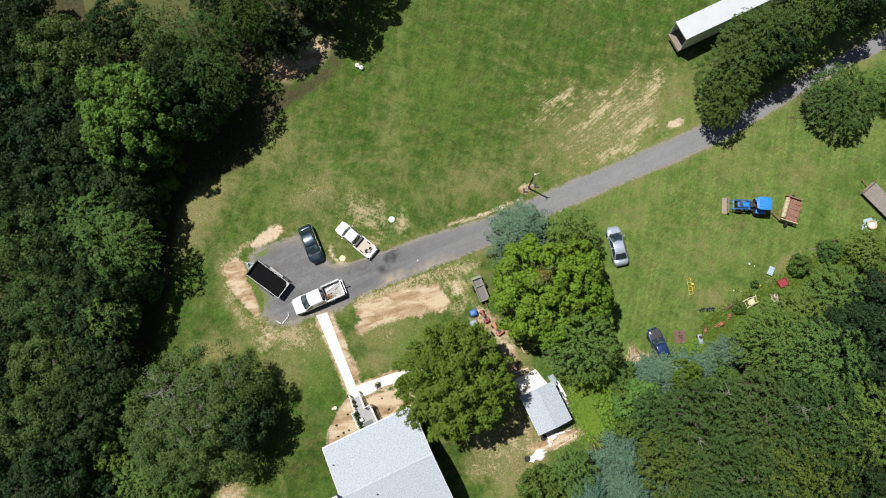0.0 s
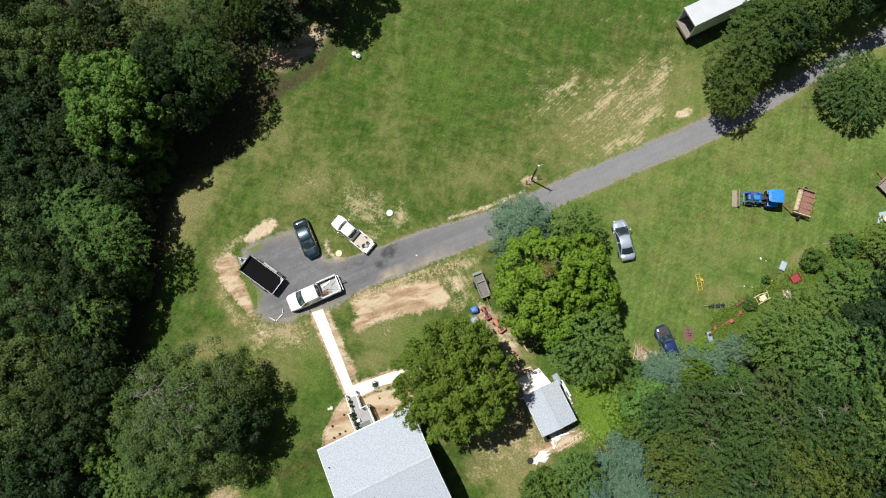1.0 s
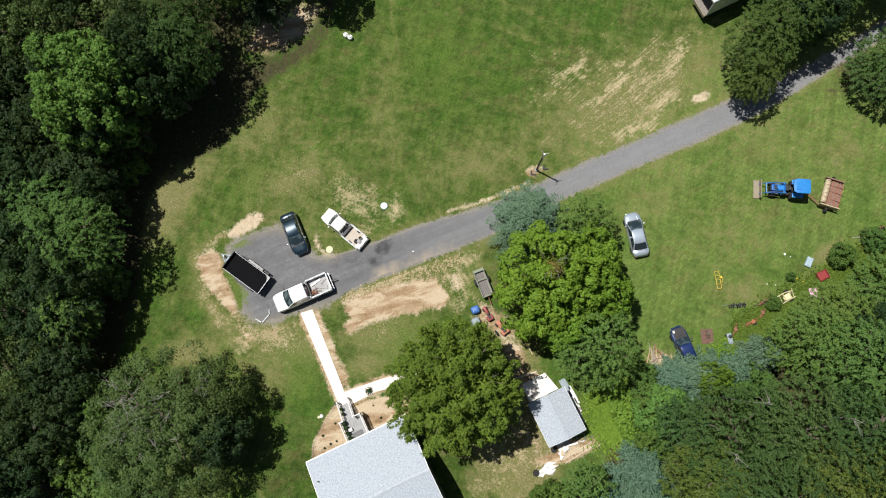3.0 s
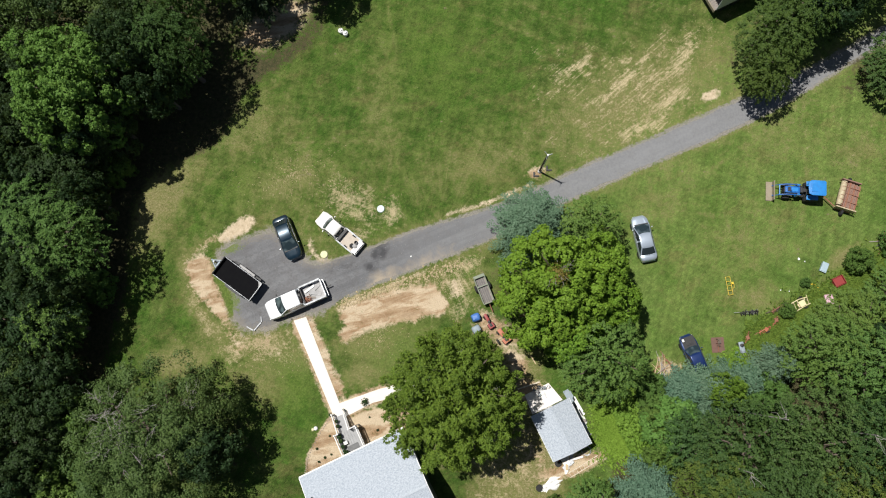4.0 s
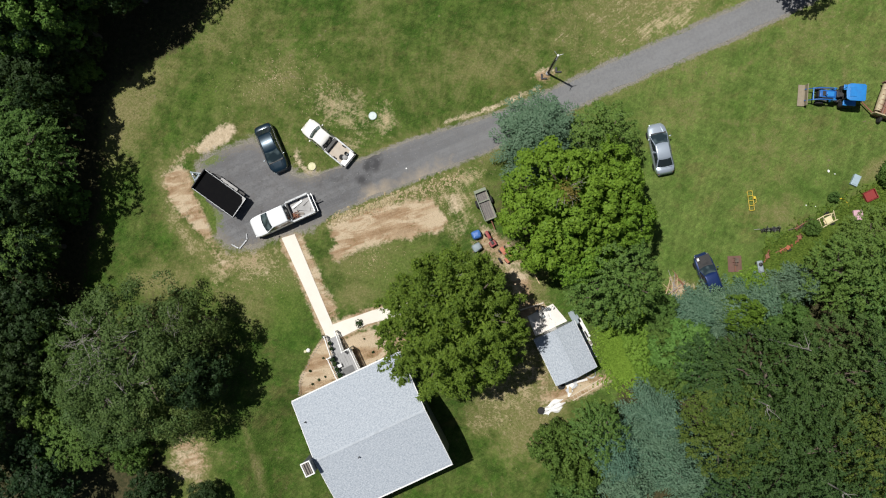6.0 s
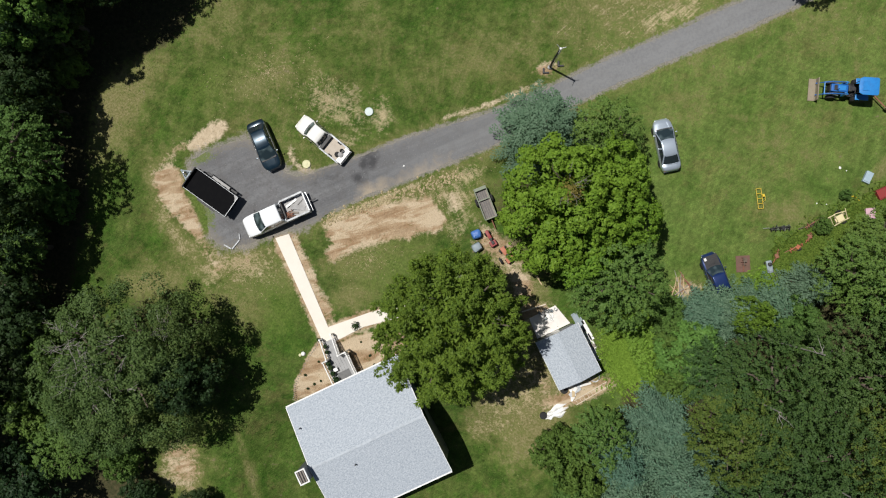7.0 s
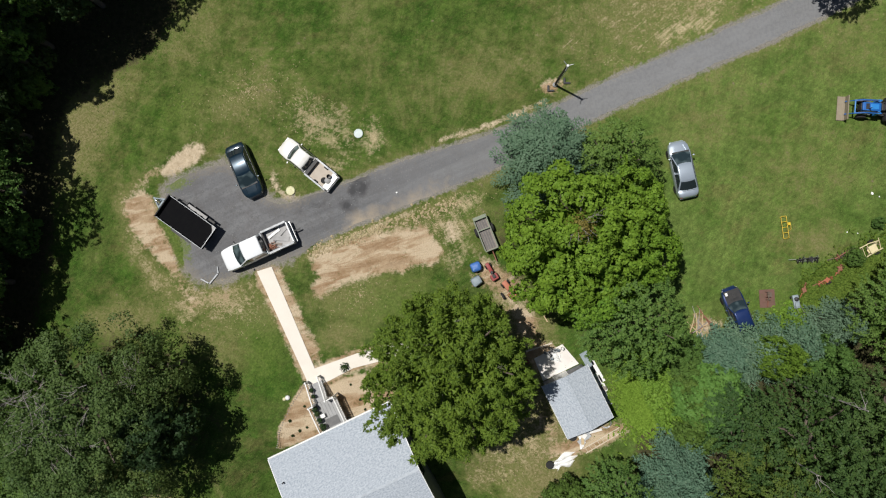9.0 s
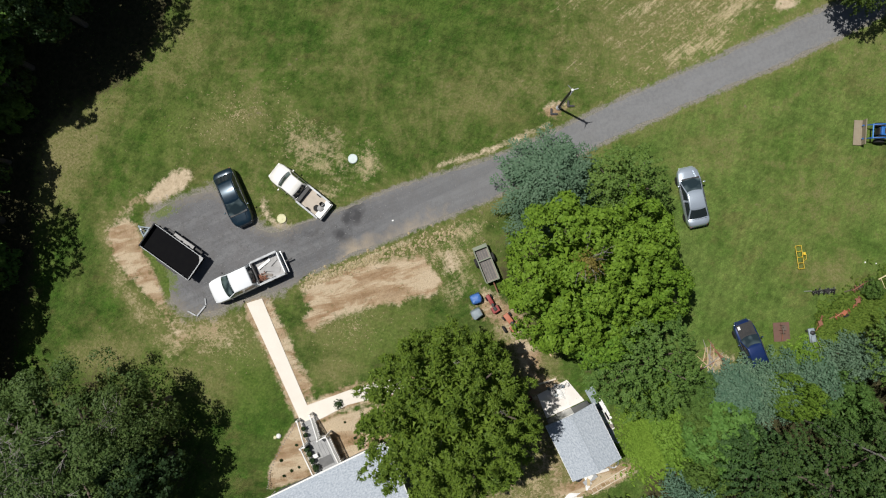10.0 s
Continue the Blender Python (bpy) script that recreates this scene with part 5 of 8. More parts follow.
def scatter_stones(name, label, x, y, rng, size, material):
    """Small uneven stones, each a squashed lump half sunk in the ground."""
    lump = np.array([(1, 0, 0), (0.3, 0.95, 0.1), (-0.8, 0.6, 0), (-0.8, -0.6, 0), (0.3, -0.95, 0), (0.1, 0.1, 0.75)])
    faces = [(0, 1, 5), (1, 2, 5), (2, 3, 5), (3, 4, 5), (4, 0, 5)]
    v, f = [], []
    for k, (a, b) in enumerate(zip(x, y)):
        turn = rng.uniform(0, 6.28)
        co, si = math.cos(turn), math.sin(turn)
        q = lump * rng.uniform(0.7, 1.3, (6, 3)) * size * rng.uniform(0.5, 1.5)
        v += [(a + p[0] * co - p[1] * si, b + p[0] * si + p[1] * co, 0.012 + p[2]) for p in q]
        f += [tuple(i + 6 * k for i in face) for face in faces]
    me = bpy.data.meshes.new(name)
    me.from_pydata(v, [], f)
    me.materials.append(MAT[material])
    tagged(new(name, me), label, "stones", kind="stuff")


run = rg.uniform(0, 1, 420)
scatter_stones("clods", "dry tan clods and stones along the driveway edge", -9.8 + run * 12.2 + rg.normal(scale=0.2, size=420), -6.35 + run * 4.1 + rg.normal(scale=0.28, size=420), rg, 0.085, "clod")
qx, qy = rg.uniform(-21, 4, 1500), rg.uniform(-9, 3.4, 1500)
on_road = loop_distance(qx, qy, ROAD) < -0.3
scatter_stones("loose_gravel", "pale loose stones on the grey driveway", qx[on_road], qy[on_road], rg, 0.028, "pale_stone")


# ---- vehicles ----
def wheel(parent, x, y, r=0.33, w=0.22, name="wheel"):
    s = Shape().lathe([(r * 0.62, -w / 2), (r * 0.92, -w / 2), (r, -w / 4), (r, w / 4), (r * 0.92, w / 2), (r * 0.62, w / 2)], 18, (x, y, r), "y")
    ob = part(name, s, "rubber", parent)
    part("rim", Shape().lathe([(0.02, -w * 0.42), (r * 0.6, -w * 0.45), (r * 0.6, w * 0.45), (0.02, w * 0.42)], 14, (x, y, r), "y"), "rim", ob, smooth=True)
    return ob


def ring(x, hw, z0, z1):
    half = [(hw * 0.88, z0), (hw, z0 + 0.14), (hw, z1 - 0.24), (hw * 0.95, z1 - 0.07), (hw * 0.78, z1), (hw * 0.4, z1 + 0.022)]
    return [(x, y, z) for y, z in half] + [(x, -y, z) for y, z in reversed(half)]


def body_shell(sections):
    return Shape().rings([ring(*s) for s in sections])


def pane(corners, inset, lift=0.012):
    """A thin pane on a four-cornered face, drawn in from its edges."""
    c = [Vector(p) for p in corners]
    mid = sum(c, Vector()) / 4
    n = (c[1] - c[0]).cross(c[3] - c[0]).normalized()
    q = [mid + (p - mid) * inset + n * lift for p in c]
    return Shape().solid([p - n * 0.03 for p in q] + q, [(3, 2, 1, 0), (4, 5, 6, 7), (0, 1, 5, 4), (1, 2, 6, 5), (2, 3, 7, 6), (3, 0, 4, 7)])


def bowed(x_foot, x_roof, half_foot, half_roof, z_foot, z_roof, bow, facing):
    """A screen that bulges across the car, with rounded lower corners."""
    n, v, f = 8, [], []
    for lift in (-0.03, 0.014):
        for i in range(n + 1):
            u = i / n * 2 - 1
            for x, half, z, k in ((x_foot, half_foot, z_foot, 1.0), (x_roof, half_roof, z_roof, 0.7)):
                v.append((x + facing * (bow * k * (1 - u * u) - 0.04 * k * u ** 6) + facing * lift * 0.6, u * half, z + lift))
    m = 2 * (n + 1)
    for i in range(n):
        a, b = 2 * i, 2 * i + 2
        f += [(m + a, m + b, m + b + 1, m + a + 1), (a, a + 1, b + 1, b), (a, b, m + b, m + a), (a + 1, m + a + 1, m + b + 1, b + 1)]
    f += [(0, m, m + 1, 1), (2 * n, 2 * n + 1, m + 2 * n + 1, m + 2 * n)]
    return Shape().solid(v, f)


def cabin(parent, paint, x, hw, belt, roof, taper=0.76, split=True):
    """Glasshouse: x holds windscreen foot, roof front, roof back, rear glass foot, from front to back."""
    x1, x2, x3, x4 = x
    b, t = hw * 0.98, hw * taper
    lo = [(x1, b * 0.94, belt), (x4, b * 0.94, belt), (x4, -b * 0.94, belt), (x1, -b * 0.94, belt)]
    hi = [(x2, t, roof - 0.05), (x3, t, roof - 0.05), (x3, -t, roof - 0.05), (x2, -t, roof - 0.05)]
    crown = [(x2 - 0.08, t * 0.9, roof), (x3 + 0.08, t * 0.9, roof), (x3 + 0.08, -t * 0.9, roof), (x2 - 0.08, -t * 0.9, roof)]
    s = Shape()
    s.rings([lo, hi, crown])
    part("roof", s, paint, parent, bevel=0.03, smooth=True)
    along = lambda p, q, k: p + (q - p) * k
    part("windscreen", bowed(along(x1, x2, 0.04), along(x1, x2, 0.94), b * 0.88, t * 0.92, along(belt, roof - 0.05, 0.05), along(belt, roof - 0.05, 0.95), 0.13, 1), "screen", parent, smooth=True)
    part("rear_window", bowed(along(x4, x3, 0.06), along(x4, x3, 0.92), b * 0.84, t * 0.88, along(belt, roof - 0.05, 0.06), along(belt, roof - 0.05, 0.93), 0.07, -1), "glass", parent, smooth=True)
    for sgn in (0, 1):
        a = [lo[0], lo[1], hi[1], hi[0]] if sgn == 0 else [lo[2], lo[3], hi[3], hi[2]]
        a = [Vector(p) for p in a]
        n = 2 if split else 1
        for k in range(n):
            f0, f1 = k / n + 0.02, (k + 1) / n - 0.02
            q = [a[0].lerp(a[1], f0), a[0].lerp(a[1], f1), a[3].lerp(a[2], f1), a[3].lerp(a[2], f0)]
            part("side_window", pane([q[1], q[0], q[3], q[2]], 0.93), "glass", parent)


def lamps_and_mirrors(parent, front, back, hw, zf, zb, mirror_x, mirror_z, paint):
    for s in (-1, 1):
        part("headlight", Shape().box(front - 0.16, front - 0.03, s * hw * 0.58 - 0.14, s * hw * 0.58 + 0.14, zf - 0.12, zf - 0.01), "lamp", parent, bevel=0.03)
        part("tail_light", Shape().box(back + 0.03, back + 0.1, s * hw * 0.62 - 0.12, s * hw * 0.62 + 0.12, zb - 0.16, zb - 0.02), "tail", parent, bevel=0.02)
        y = s * (hw + 0.09)
        part("mirror", Shape().box(mirror_x - 0.05, mirror_x + 0.05, y - 0.08, y + 0.08, mirror_z - 0.06, mirror_z + 0.08), paint, parent, bevel=0.03)


def car(label, paint, length, hw, x, y, rz, tall=1.45, belt=0.95, glass=(0.95, 0.25, -1.05, -1.75), hood=0.9, trunk=1.0, category="car", van=False):
    top = thing("car" if not van else "minivan", label, category, x, y, 0, rz, "cars parked in the yard")
    f, b = length / 2, -length / 2
    sec = [(b, hw * 0.58, 0.42, trunk - 0.28), (b + 0.05, hw * 0.76, 0.34, trunk - 0.14), (b + 0.16, hw * 0.88, 0.3, trunk - 0.05), (b + 0.38, hw * 0.95, 0.26, trunk), (glass[3], hw * 0.99, 0.24, belt + 0.03), (0, hw, 0.24, belt),
           (glass[0], hw * 0.99, 0.24, belt), (f - 0.75, hw * 0.97, 0.25, hood - 0.02), (f - 0.4, hw * 0.91, 0.27, hood - 0.06), (f - 0.18, hw * 0.80, 0.3, hood - 0.13), (f - 0.06, hw * 0.68, 0.34, hood - 0.2), (f, hw * 0.5, 0.42, hood - 0.3)]
    part("body", body_shell(sec), paint, top, smooth=True)
    cabin(top, paint, glass, hw, belt - 0.02, tall, 0.70)
    lamps_and_mirrors(top, f - 0.06, b - 0.01, hw, hood - 0.24, trunk - 0.22, glass[0] - 0.35, belt + 0.08, paint)
    part("bumper", Shape().box(f - 0.09, f + 0.04, -hw * 0.62, hw * 0.62, 0.34, 0.54), paint, top, bevel=0.04)
    part("bumper", Shape().box(b - 0.04, b + 0.08, -hw * 0.74, hw * 0.74, 0.36, 0.58), paint, top, bevel=0.04)
    for s in (-1, 1):
        part("window_trim", Shape().tube([(glass[0], s * hw * 0.93, belt - 0.01), (0, s * hw * 0.95, belt + 0.01), (glass[3], s * hw * 0.93, belt - 0.01)], 0.018, 5), "rim", top, "thin chrome window trim")
    part("cowl", Shape().box(glass[0] - 0.02, glass[0] + 0.13, -hw * 0.8, hw * 0.8, belt + 0.012, belt + 0.032), "black", top, "black cowl below the screen", bevel=0.01)
    for s in (-1, 1):
        part("hood_crease", Shape().tube([(glass[0] + 0.1, s * hw * 0.55, belt + 0.012), (f - 0.35, s * hw * 0.42, hood - 0.03)], 0.016, 5), paint, top)
    part("trunk_seam", Shape().box(glass[3] - 0.05, glass[3] - 0.025, -hw * 0.7, hw * 0.7, belt + 0.03, belt + 0.058), "black", top)
    part("wiper", Shape().tube([(glass[0] + 0.02, 0.35, belt + 0.03), (glass[0] - 0.12, -0.3, belt + 0.1)], 0.012, 4), "black", top)
    for wx in (f - 0.85, b + 0.85):
        for s in (-1, 1):
            wheel(top, wx, s * (hw - 0.1), 0.32)
    return top


def pickup(label, paint, length, hw, x, y, rz, tall, belt, glass, bed_front, load, toolbox=False):
    top = thing("pickup_truck", label, "pickup truck", x, y, 0, rz, "cars parked in the yard")
    f, b = length / 2, -length / 2
    hood = belt - 0.02
    sec = [(bed_front + 0.02, hw * 0.97, 0.4, belt), (glass[0], hw * 0.99, 0.38, belt), (f - 0.9, hw * 0.98, 0.38, hood), (f - 0.4, hw * 0.95, 0.4, hood - 0.04), (f - 0.12, hw * 0.86, 0.42, hood - 0.12), (f, hw * 0.72, 0.46, hood - 0.28)]
    part("body", body_shell(sec), paint, top, smooth=True)
    cabin(top, paint, glass, hw, belt - 0.02, tall, 0.78)
    part("bed_floor", Shape().box(b + 0.05, bed_front, -hw * 0.9, hw * 0.9, 0.55, 0.66), "bed_grey" if paint == "white_car" else "bed_beige", top)
    for s in (-1, 1):
        y0, y1 = sorted((s * hw * 0.99, s * hw * 0.86))
        part("bed_side", Shape().box(b + 0.02, bed_front - 0.03, y0, y1, 0.42, belt), paint, top, bevel=0.03)
        y2, y3 = sorted((s * hw * 1.005, s * hw * 0.85))
        part("bed_rail", Shape().box(b + 0.05, bed_front - 0.05, y2, y3, belt, belt + 0.035), "rail", top)
    # black block stands for the shade behind the cab and the white truck's rack
    part("cab_shade_block", Shape().box(bed_front - (0.14 if paint == "white_car" else 0.3), bed_front - 0.02, -hw * 0.85, hw * 0.85, 0.6, belt + 0.02), "black", top, "black block for the shade and rack behind the cab", bevel=0.02)
    if paint == "white_car":
        part("tailgate", Shape().box(b - 0.02, b + 0.07, -hw * 0.84, hw * 0.84, 0.55, belt - 0.02), paint, top, bevel=0.02)
    else:
        part("tailgate", Shape().box(b - 0.12, b + 0.4, -hw * 0.84, hw * 0.84, 0.665, 0.72), paint, top, "white tailgate let down flat", bevel=0.02)
    part("rear_bumper", Shape().box(b - 0.2, b - 0.03, -hw * 0.9, hw * 0.9, 0.42, 0.58), "grey_metal", top, bevel=0.03)
    part("front_bumper", Shape().box(f - 0.08, f + 0.07, -hw * 0.8, hw * 0.8, 0.42, 0.62), paint, top, bevel=0.04)
    lamps_and_mirrors(top, f - 0.03, b - 0.03, hw, hood - 0.22, belt - 0.25, glass[0] - 0.3, belt + 0.1, "black" if paint == "white_car" else paint)
    for wx in (f - 0.95, b + 1.1):
        for s in (-1, 1):
            wheel(top, wx, s * (hw - 0.12), 0.37, 0.25)
    return top


car("dark blue-black sedan with a glossy roof on gravel", "dark_car", 4.65, 0.88, -15.05, 0.32, -66.5, 1.5, 0.97, (1.3, 0.35, -1.2, -1.85), 0.92, 1.0)
car("silver four-door sedan parked on the grass", "silver_car", 4.55, 0.86, 20.25, 0.1, 101.5, 1.45, 0.95, (1.3, 0.32, -0.95, -1.7))
wreck = car("dark blue sedan with its bonnet missing, half under a spruce", "blue_car", 4.3, 0.8, 24.5, -11.3, 111.0, 1.4, 0.92)
part("engine_bay", Shape().box(1.02, 2.0, -0.62, 0.62, 0.86, 0.945), "black", wreck, "open black engine bay", bevel=0.02)
part("engine", Shape().box(1.2, 1.75, -0.3, 0.35, 0.945, 1.0).box(1.3, 1.6, -0.2, 0.1, 1.0, 1.05), "black", wreck, "dark engine block", bevel=0.02)
part("battery", Shape().box(1.65, 1.9, 0.38, 0.56, 0.945, 1.01), "white", wreck)

rig = pickup("white crew-cab pickup truck with scrap in its bed", "white_car", 6.0, 1.0, -13.9, -5.95, 204.0, 1.88, 1.18, (1.8, 0.98, -0.5, -0.68), -0.74, None)
rig_m = rig.matrix_basis.copy()
part("tow_hitch", Shape().box(-3.75, -3.15, -0.05, 0.05, 0.42, 0.52), "black", rig, "black tow hitch", bevel=0.01)
old = pickup("old cream-white pickup truck with an open bed", "old_white", 5.15, 0.84, -9.85, 0.85, 141.0, 1.52, 0.98, (1.5, 1.05, -0.05, -0.3), -0.36, None)
old_m = old.matrix_basis.copy()


def at_bed(m, name, label, category, shape, material, **k):
    ob = single(name, label, category, shape, material, **k)
    ob.matrix_basis = m.copy()
    return ob


for i, (a, b, mtl) in enumerate((((-2.7, -0.45, 0.72), (-1.2, 0.2, 0.80), "bed_grey"), ((-2.6, 0.45, 0.71), (-1.5, -0.15, 0.86), "bed_grey"), ((-2.2, -0.6, 0.72), (-1.1, -0.3, 0.8), "white"), ((-1.9, 0.6, 0.71), (-1.15, 0.2, 0.85), "old_wood"))):
    d = (Vector(b) - Vector(a)).to_track_quat("X", "Z").to_matrix().to_4x4()
    ln = (Vector(b) - Vector(a)).length
    at_bed(rig_m, "scrap_board", "loose scrap board lying in a truck bed", "board", Shape().box(0, ln, -0.2 if i == 1 else -0.1, 0.2 if i == 1 else 0.1, -0.02, 0.02, Matrix.Translation(a) @ d), mtl, bevel=0.006, group="scrap in the truck bed")
at_bed(rig_m, "brush_heap", "small heap of brown brushwood in a truck bed", "brushwood", (lambda s, r: ([s.tube([(-1.2 + r.uniform(-0.3, 0.3), 0.38 + r.uniform(-0.3, 0.3), 0.68 + r.uniform(0, 0.2)), (-1.2 + r.uniform(-0.4, 0.4), 0.38 + r.uniform(-0.36, 0.36), 0.72 + r.uniform(0, 0.4))], [0.035, 0.018], 4) for _ in range(34)], s)[1])(Shape(), random.Random(4)), "rust")
at_bed(old_m, "spare_tyre", "worn black tyre lying in a truck bed", "tyre", Shape().lathe([(0.13, 0.67), (0.23, 0.66), (0.26, 0.73), (0.23, 0.80), (0.13, 0.79)], 16, (-1.95, 0.22, 0)), "rubber", smooth=True)
at_bed(old_m, "bucket", "black plastic bucket in a truck bed", "bucket", Shape().lathe([(0.13, 0.66), (0.18, 0.95), (0.16, 0.95), (0.12, 0.70)], 14, (-2.1, -0.28, 0)), "black", smooth=True)
at_bed(old_m, "sack", "crumpled grey sack in a truck bed", "sack", Shape().lathe([(0.05, 0.66), (0.24, 0.68), (0.26, 0.78), (0.14, 0.88), (0.03, 0.9)], 9, (-2.2, 0.05, 0)), "bed_grey", smooth=True)


def dump_trailer():
    t = thing("dump_trailer", "black utility trailer with a tall box and white rims", "trailer", -19.75, -3.9, 0, 145.0)
    L, W, z0, z1 = 4.75, 2.1, 0.92, 1.18
    part("bed_floor", Shape().box(-L / 2, L / 2, -W / 2 + 0.05, W / 2 - 0.05, z0 - 0.08, z0), "bedliner", t)
    for s in (-1, 1):
        y0, y1 = sorted((s * W / 2, s * (W / 2 - 0.05)))
        part("side_wall", Shape().box(-L / 2, L / 2, y0, y1, z0, z1), "bedliner", t)
        y2, y3 = sorted((s * (W / 2 + 0.01), s * (W / 2 - 0.045)))
        part("top_rail", Shape().box(-L / 2, L / 2, y2, y3, z1, z1 + 0.05), "rail", t, bevel=0.01)
        part("fender", Shape().box(-1.15, 0.75, *sorted((s * W / 2 + s * 0.01, s * (W / 2 + 0.27))), 0.78, 0.84), "black" if s > 0 else "bed_grey", t, bevel=0.02)
        for wx in (-0.65, 0.25):
            wheel(t, wx, s * (W / 2 + 0.13), 0.34, 0.2)
    for x in (-L / 2, L / 2 - 0.05):
        part("end_wall", Shape().box(x, x + 0.05, -W / 2 + 0.05, W / 2 - 0.05, z0, z1), "bedliner", t)
        part("top_rail", Shape().box(x, x + 0.06, -W / 2 + 0.06, W / 2 - 0.06, z1, z1 + 0.045), "rail", t)
    for s in (-1, 1):
        part("drawbar", Shape().tube([(L / 2 - 0.2, s * 0.72, 0.55), (L / 2 + 1.1, s * 0.03, 0.55)], 0.075, 4), "frame_grey", t)
        part("stay", Shape().tube([(L / 2, s * 0.42, 0.62), (L / 2 + 0.62, s * 0.1, 0.62)], 0.035, 5), "frame_grey", t)
        for k in range(7):
            x = -L / 2 + 0.35 + k * 0.67
            part("stake_pocket", Shape().box(x - 0.05, x + 0.05, *sorted((s * (W / 2 + 0.004), s * (W / 2 + 0.06))), 0.86, z1 + 0.02), "black", t)
    part("crossbar", Shape().box(L / 2 + 0.38, L / 2 + 0.46, -0.46, 0.46, 0.5, 0.6), "frame_grey", t)
    part("chain", Shape().tube([(L / 2 + 0.9, 0.1, 0.5), (L / 2 + 0.7, 0.3, 0.2), (L / 2 + 0.5, 0.28, 0.05)], 0.025, 5), "black", t)
    part("ramp_rack", Shape().box(-1.9, -1.25, -W / 2 - 0.24, -W / 2 - 0.065, 0.6, 0.72), "black", t, "black steel side hardware", bevel=0.02)
    part("side_bracket", Shape().box(0.85, 1.4, -W / 2 - 0.24, -W / 2 - 0.065, 0.62, 0.7), "black", t, "black steel side hardware", bevel=0.02)
    part("dust_patch", Shape().prism([(-L / 2 + 0.06, -W / 2 + 0.06), (-L / 2 + 0.55, -W / 2 + 0.06), (-L / 2 + 0.3, -W / 2 + 0.32), (-L / 2 + 0.06, -W / 2 + 0.75)], z0 + 0.003, z0 + 0.012), "bed_grey", t, "pale grit in the corner")
    part("coupler", Shape().box(L / 2 + 0.95, L / 2 + 1.25, -0.08, 0.08, 0.45, 0.58), "frame_grey", t, bevel=0.02)
    part("toolbox", Shape().box(L / 2 + 0.12, L / 2 + 0.36, -0.3, 0.3, 0.55, 0.8), "frame_grey", t, "blue-grey steel battery box", bevel=0.03)
    part("jack", Shape().tube([(L / 2 + 0.75, 0, 0.0), (L / 2 + 0.75, 0, 0.95)], 0.045, 8), "grey_metal", t)
    part("jack_crank", Shape().tube([(L / 2 + 0.75, 0, 0.93), (L / 2 + 0.75, 0.28, 0.95)], 0.02, 5), "black", t)
    part("tarp_roller", Shape().tube([(L / 2 - 0.02, -W / 2, z1 + 0.1), (L / 2 - 0.02, W / 2, z1 + 0.1)], 0.06, 8), "black", t)


dump_trailer()


def farm_cart():
    t = thing("farm_cart", "weathered green-grey tipping cart beside the maple", "trailer", 4.62, -4.85, 0, 111.5)
    L, W = 2.85, 0.98
    part("bed_floor", Shape().box(-L / 2, L / 2, -W / 2, W / 2, 0.55, 0.62), "old_wood", t)
    for k in range(5):
        y = -W / 2 + 0.12 + k * 0.2
        part("floor_board", Shape().box(-L / 2 + 0.08, L / 2 - 0.3, y, y + 0.16, 0.624, 0.642), "cart_board", t)
    for s in (-1, 1):
        part("side_wall", Shape().box(-L / 2, L / 2, *sorted((s * W / 2, s * (W / 2 + 0.07))), 0.5, 0.95), "green_grey", t, bevel=0.015)
        wheel(t, 0.25, s * (W / 2 + 0.2), 0.36, 0.2)
    part("end_wall", Shape().box(L / 2 - 0.28, L / 2, -W / 2, W / 2, 0.5, 0.97), "green_grey", t, bevel=0.02)
    part("end_wall", Shape().box(-L / 2 - 0.07, -L / 2, -W / 2 - 0.06, W / 2 + 0.06, 0.5, 0.95), "green_grey", t, bevel=0.015)
    part("cross_bar", Shape().box(0.25, 0.33, -W / 2, W / 2, 0.88, 0.94), "green_grey", t)
    part("drawbar", Shape().tube([(-L / 2, 0, 0.5), (-L / 2 - 1.0, 0, 0.42)], 0.045, 6), "rust", t)


farm_cart()


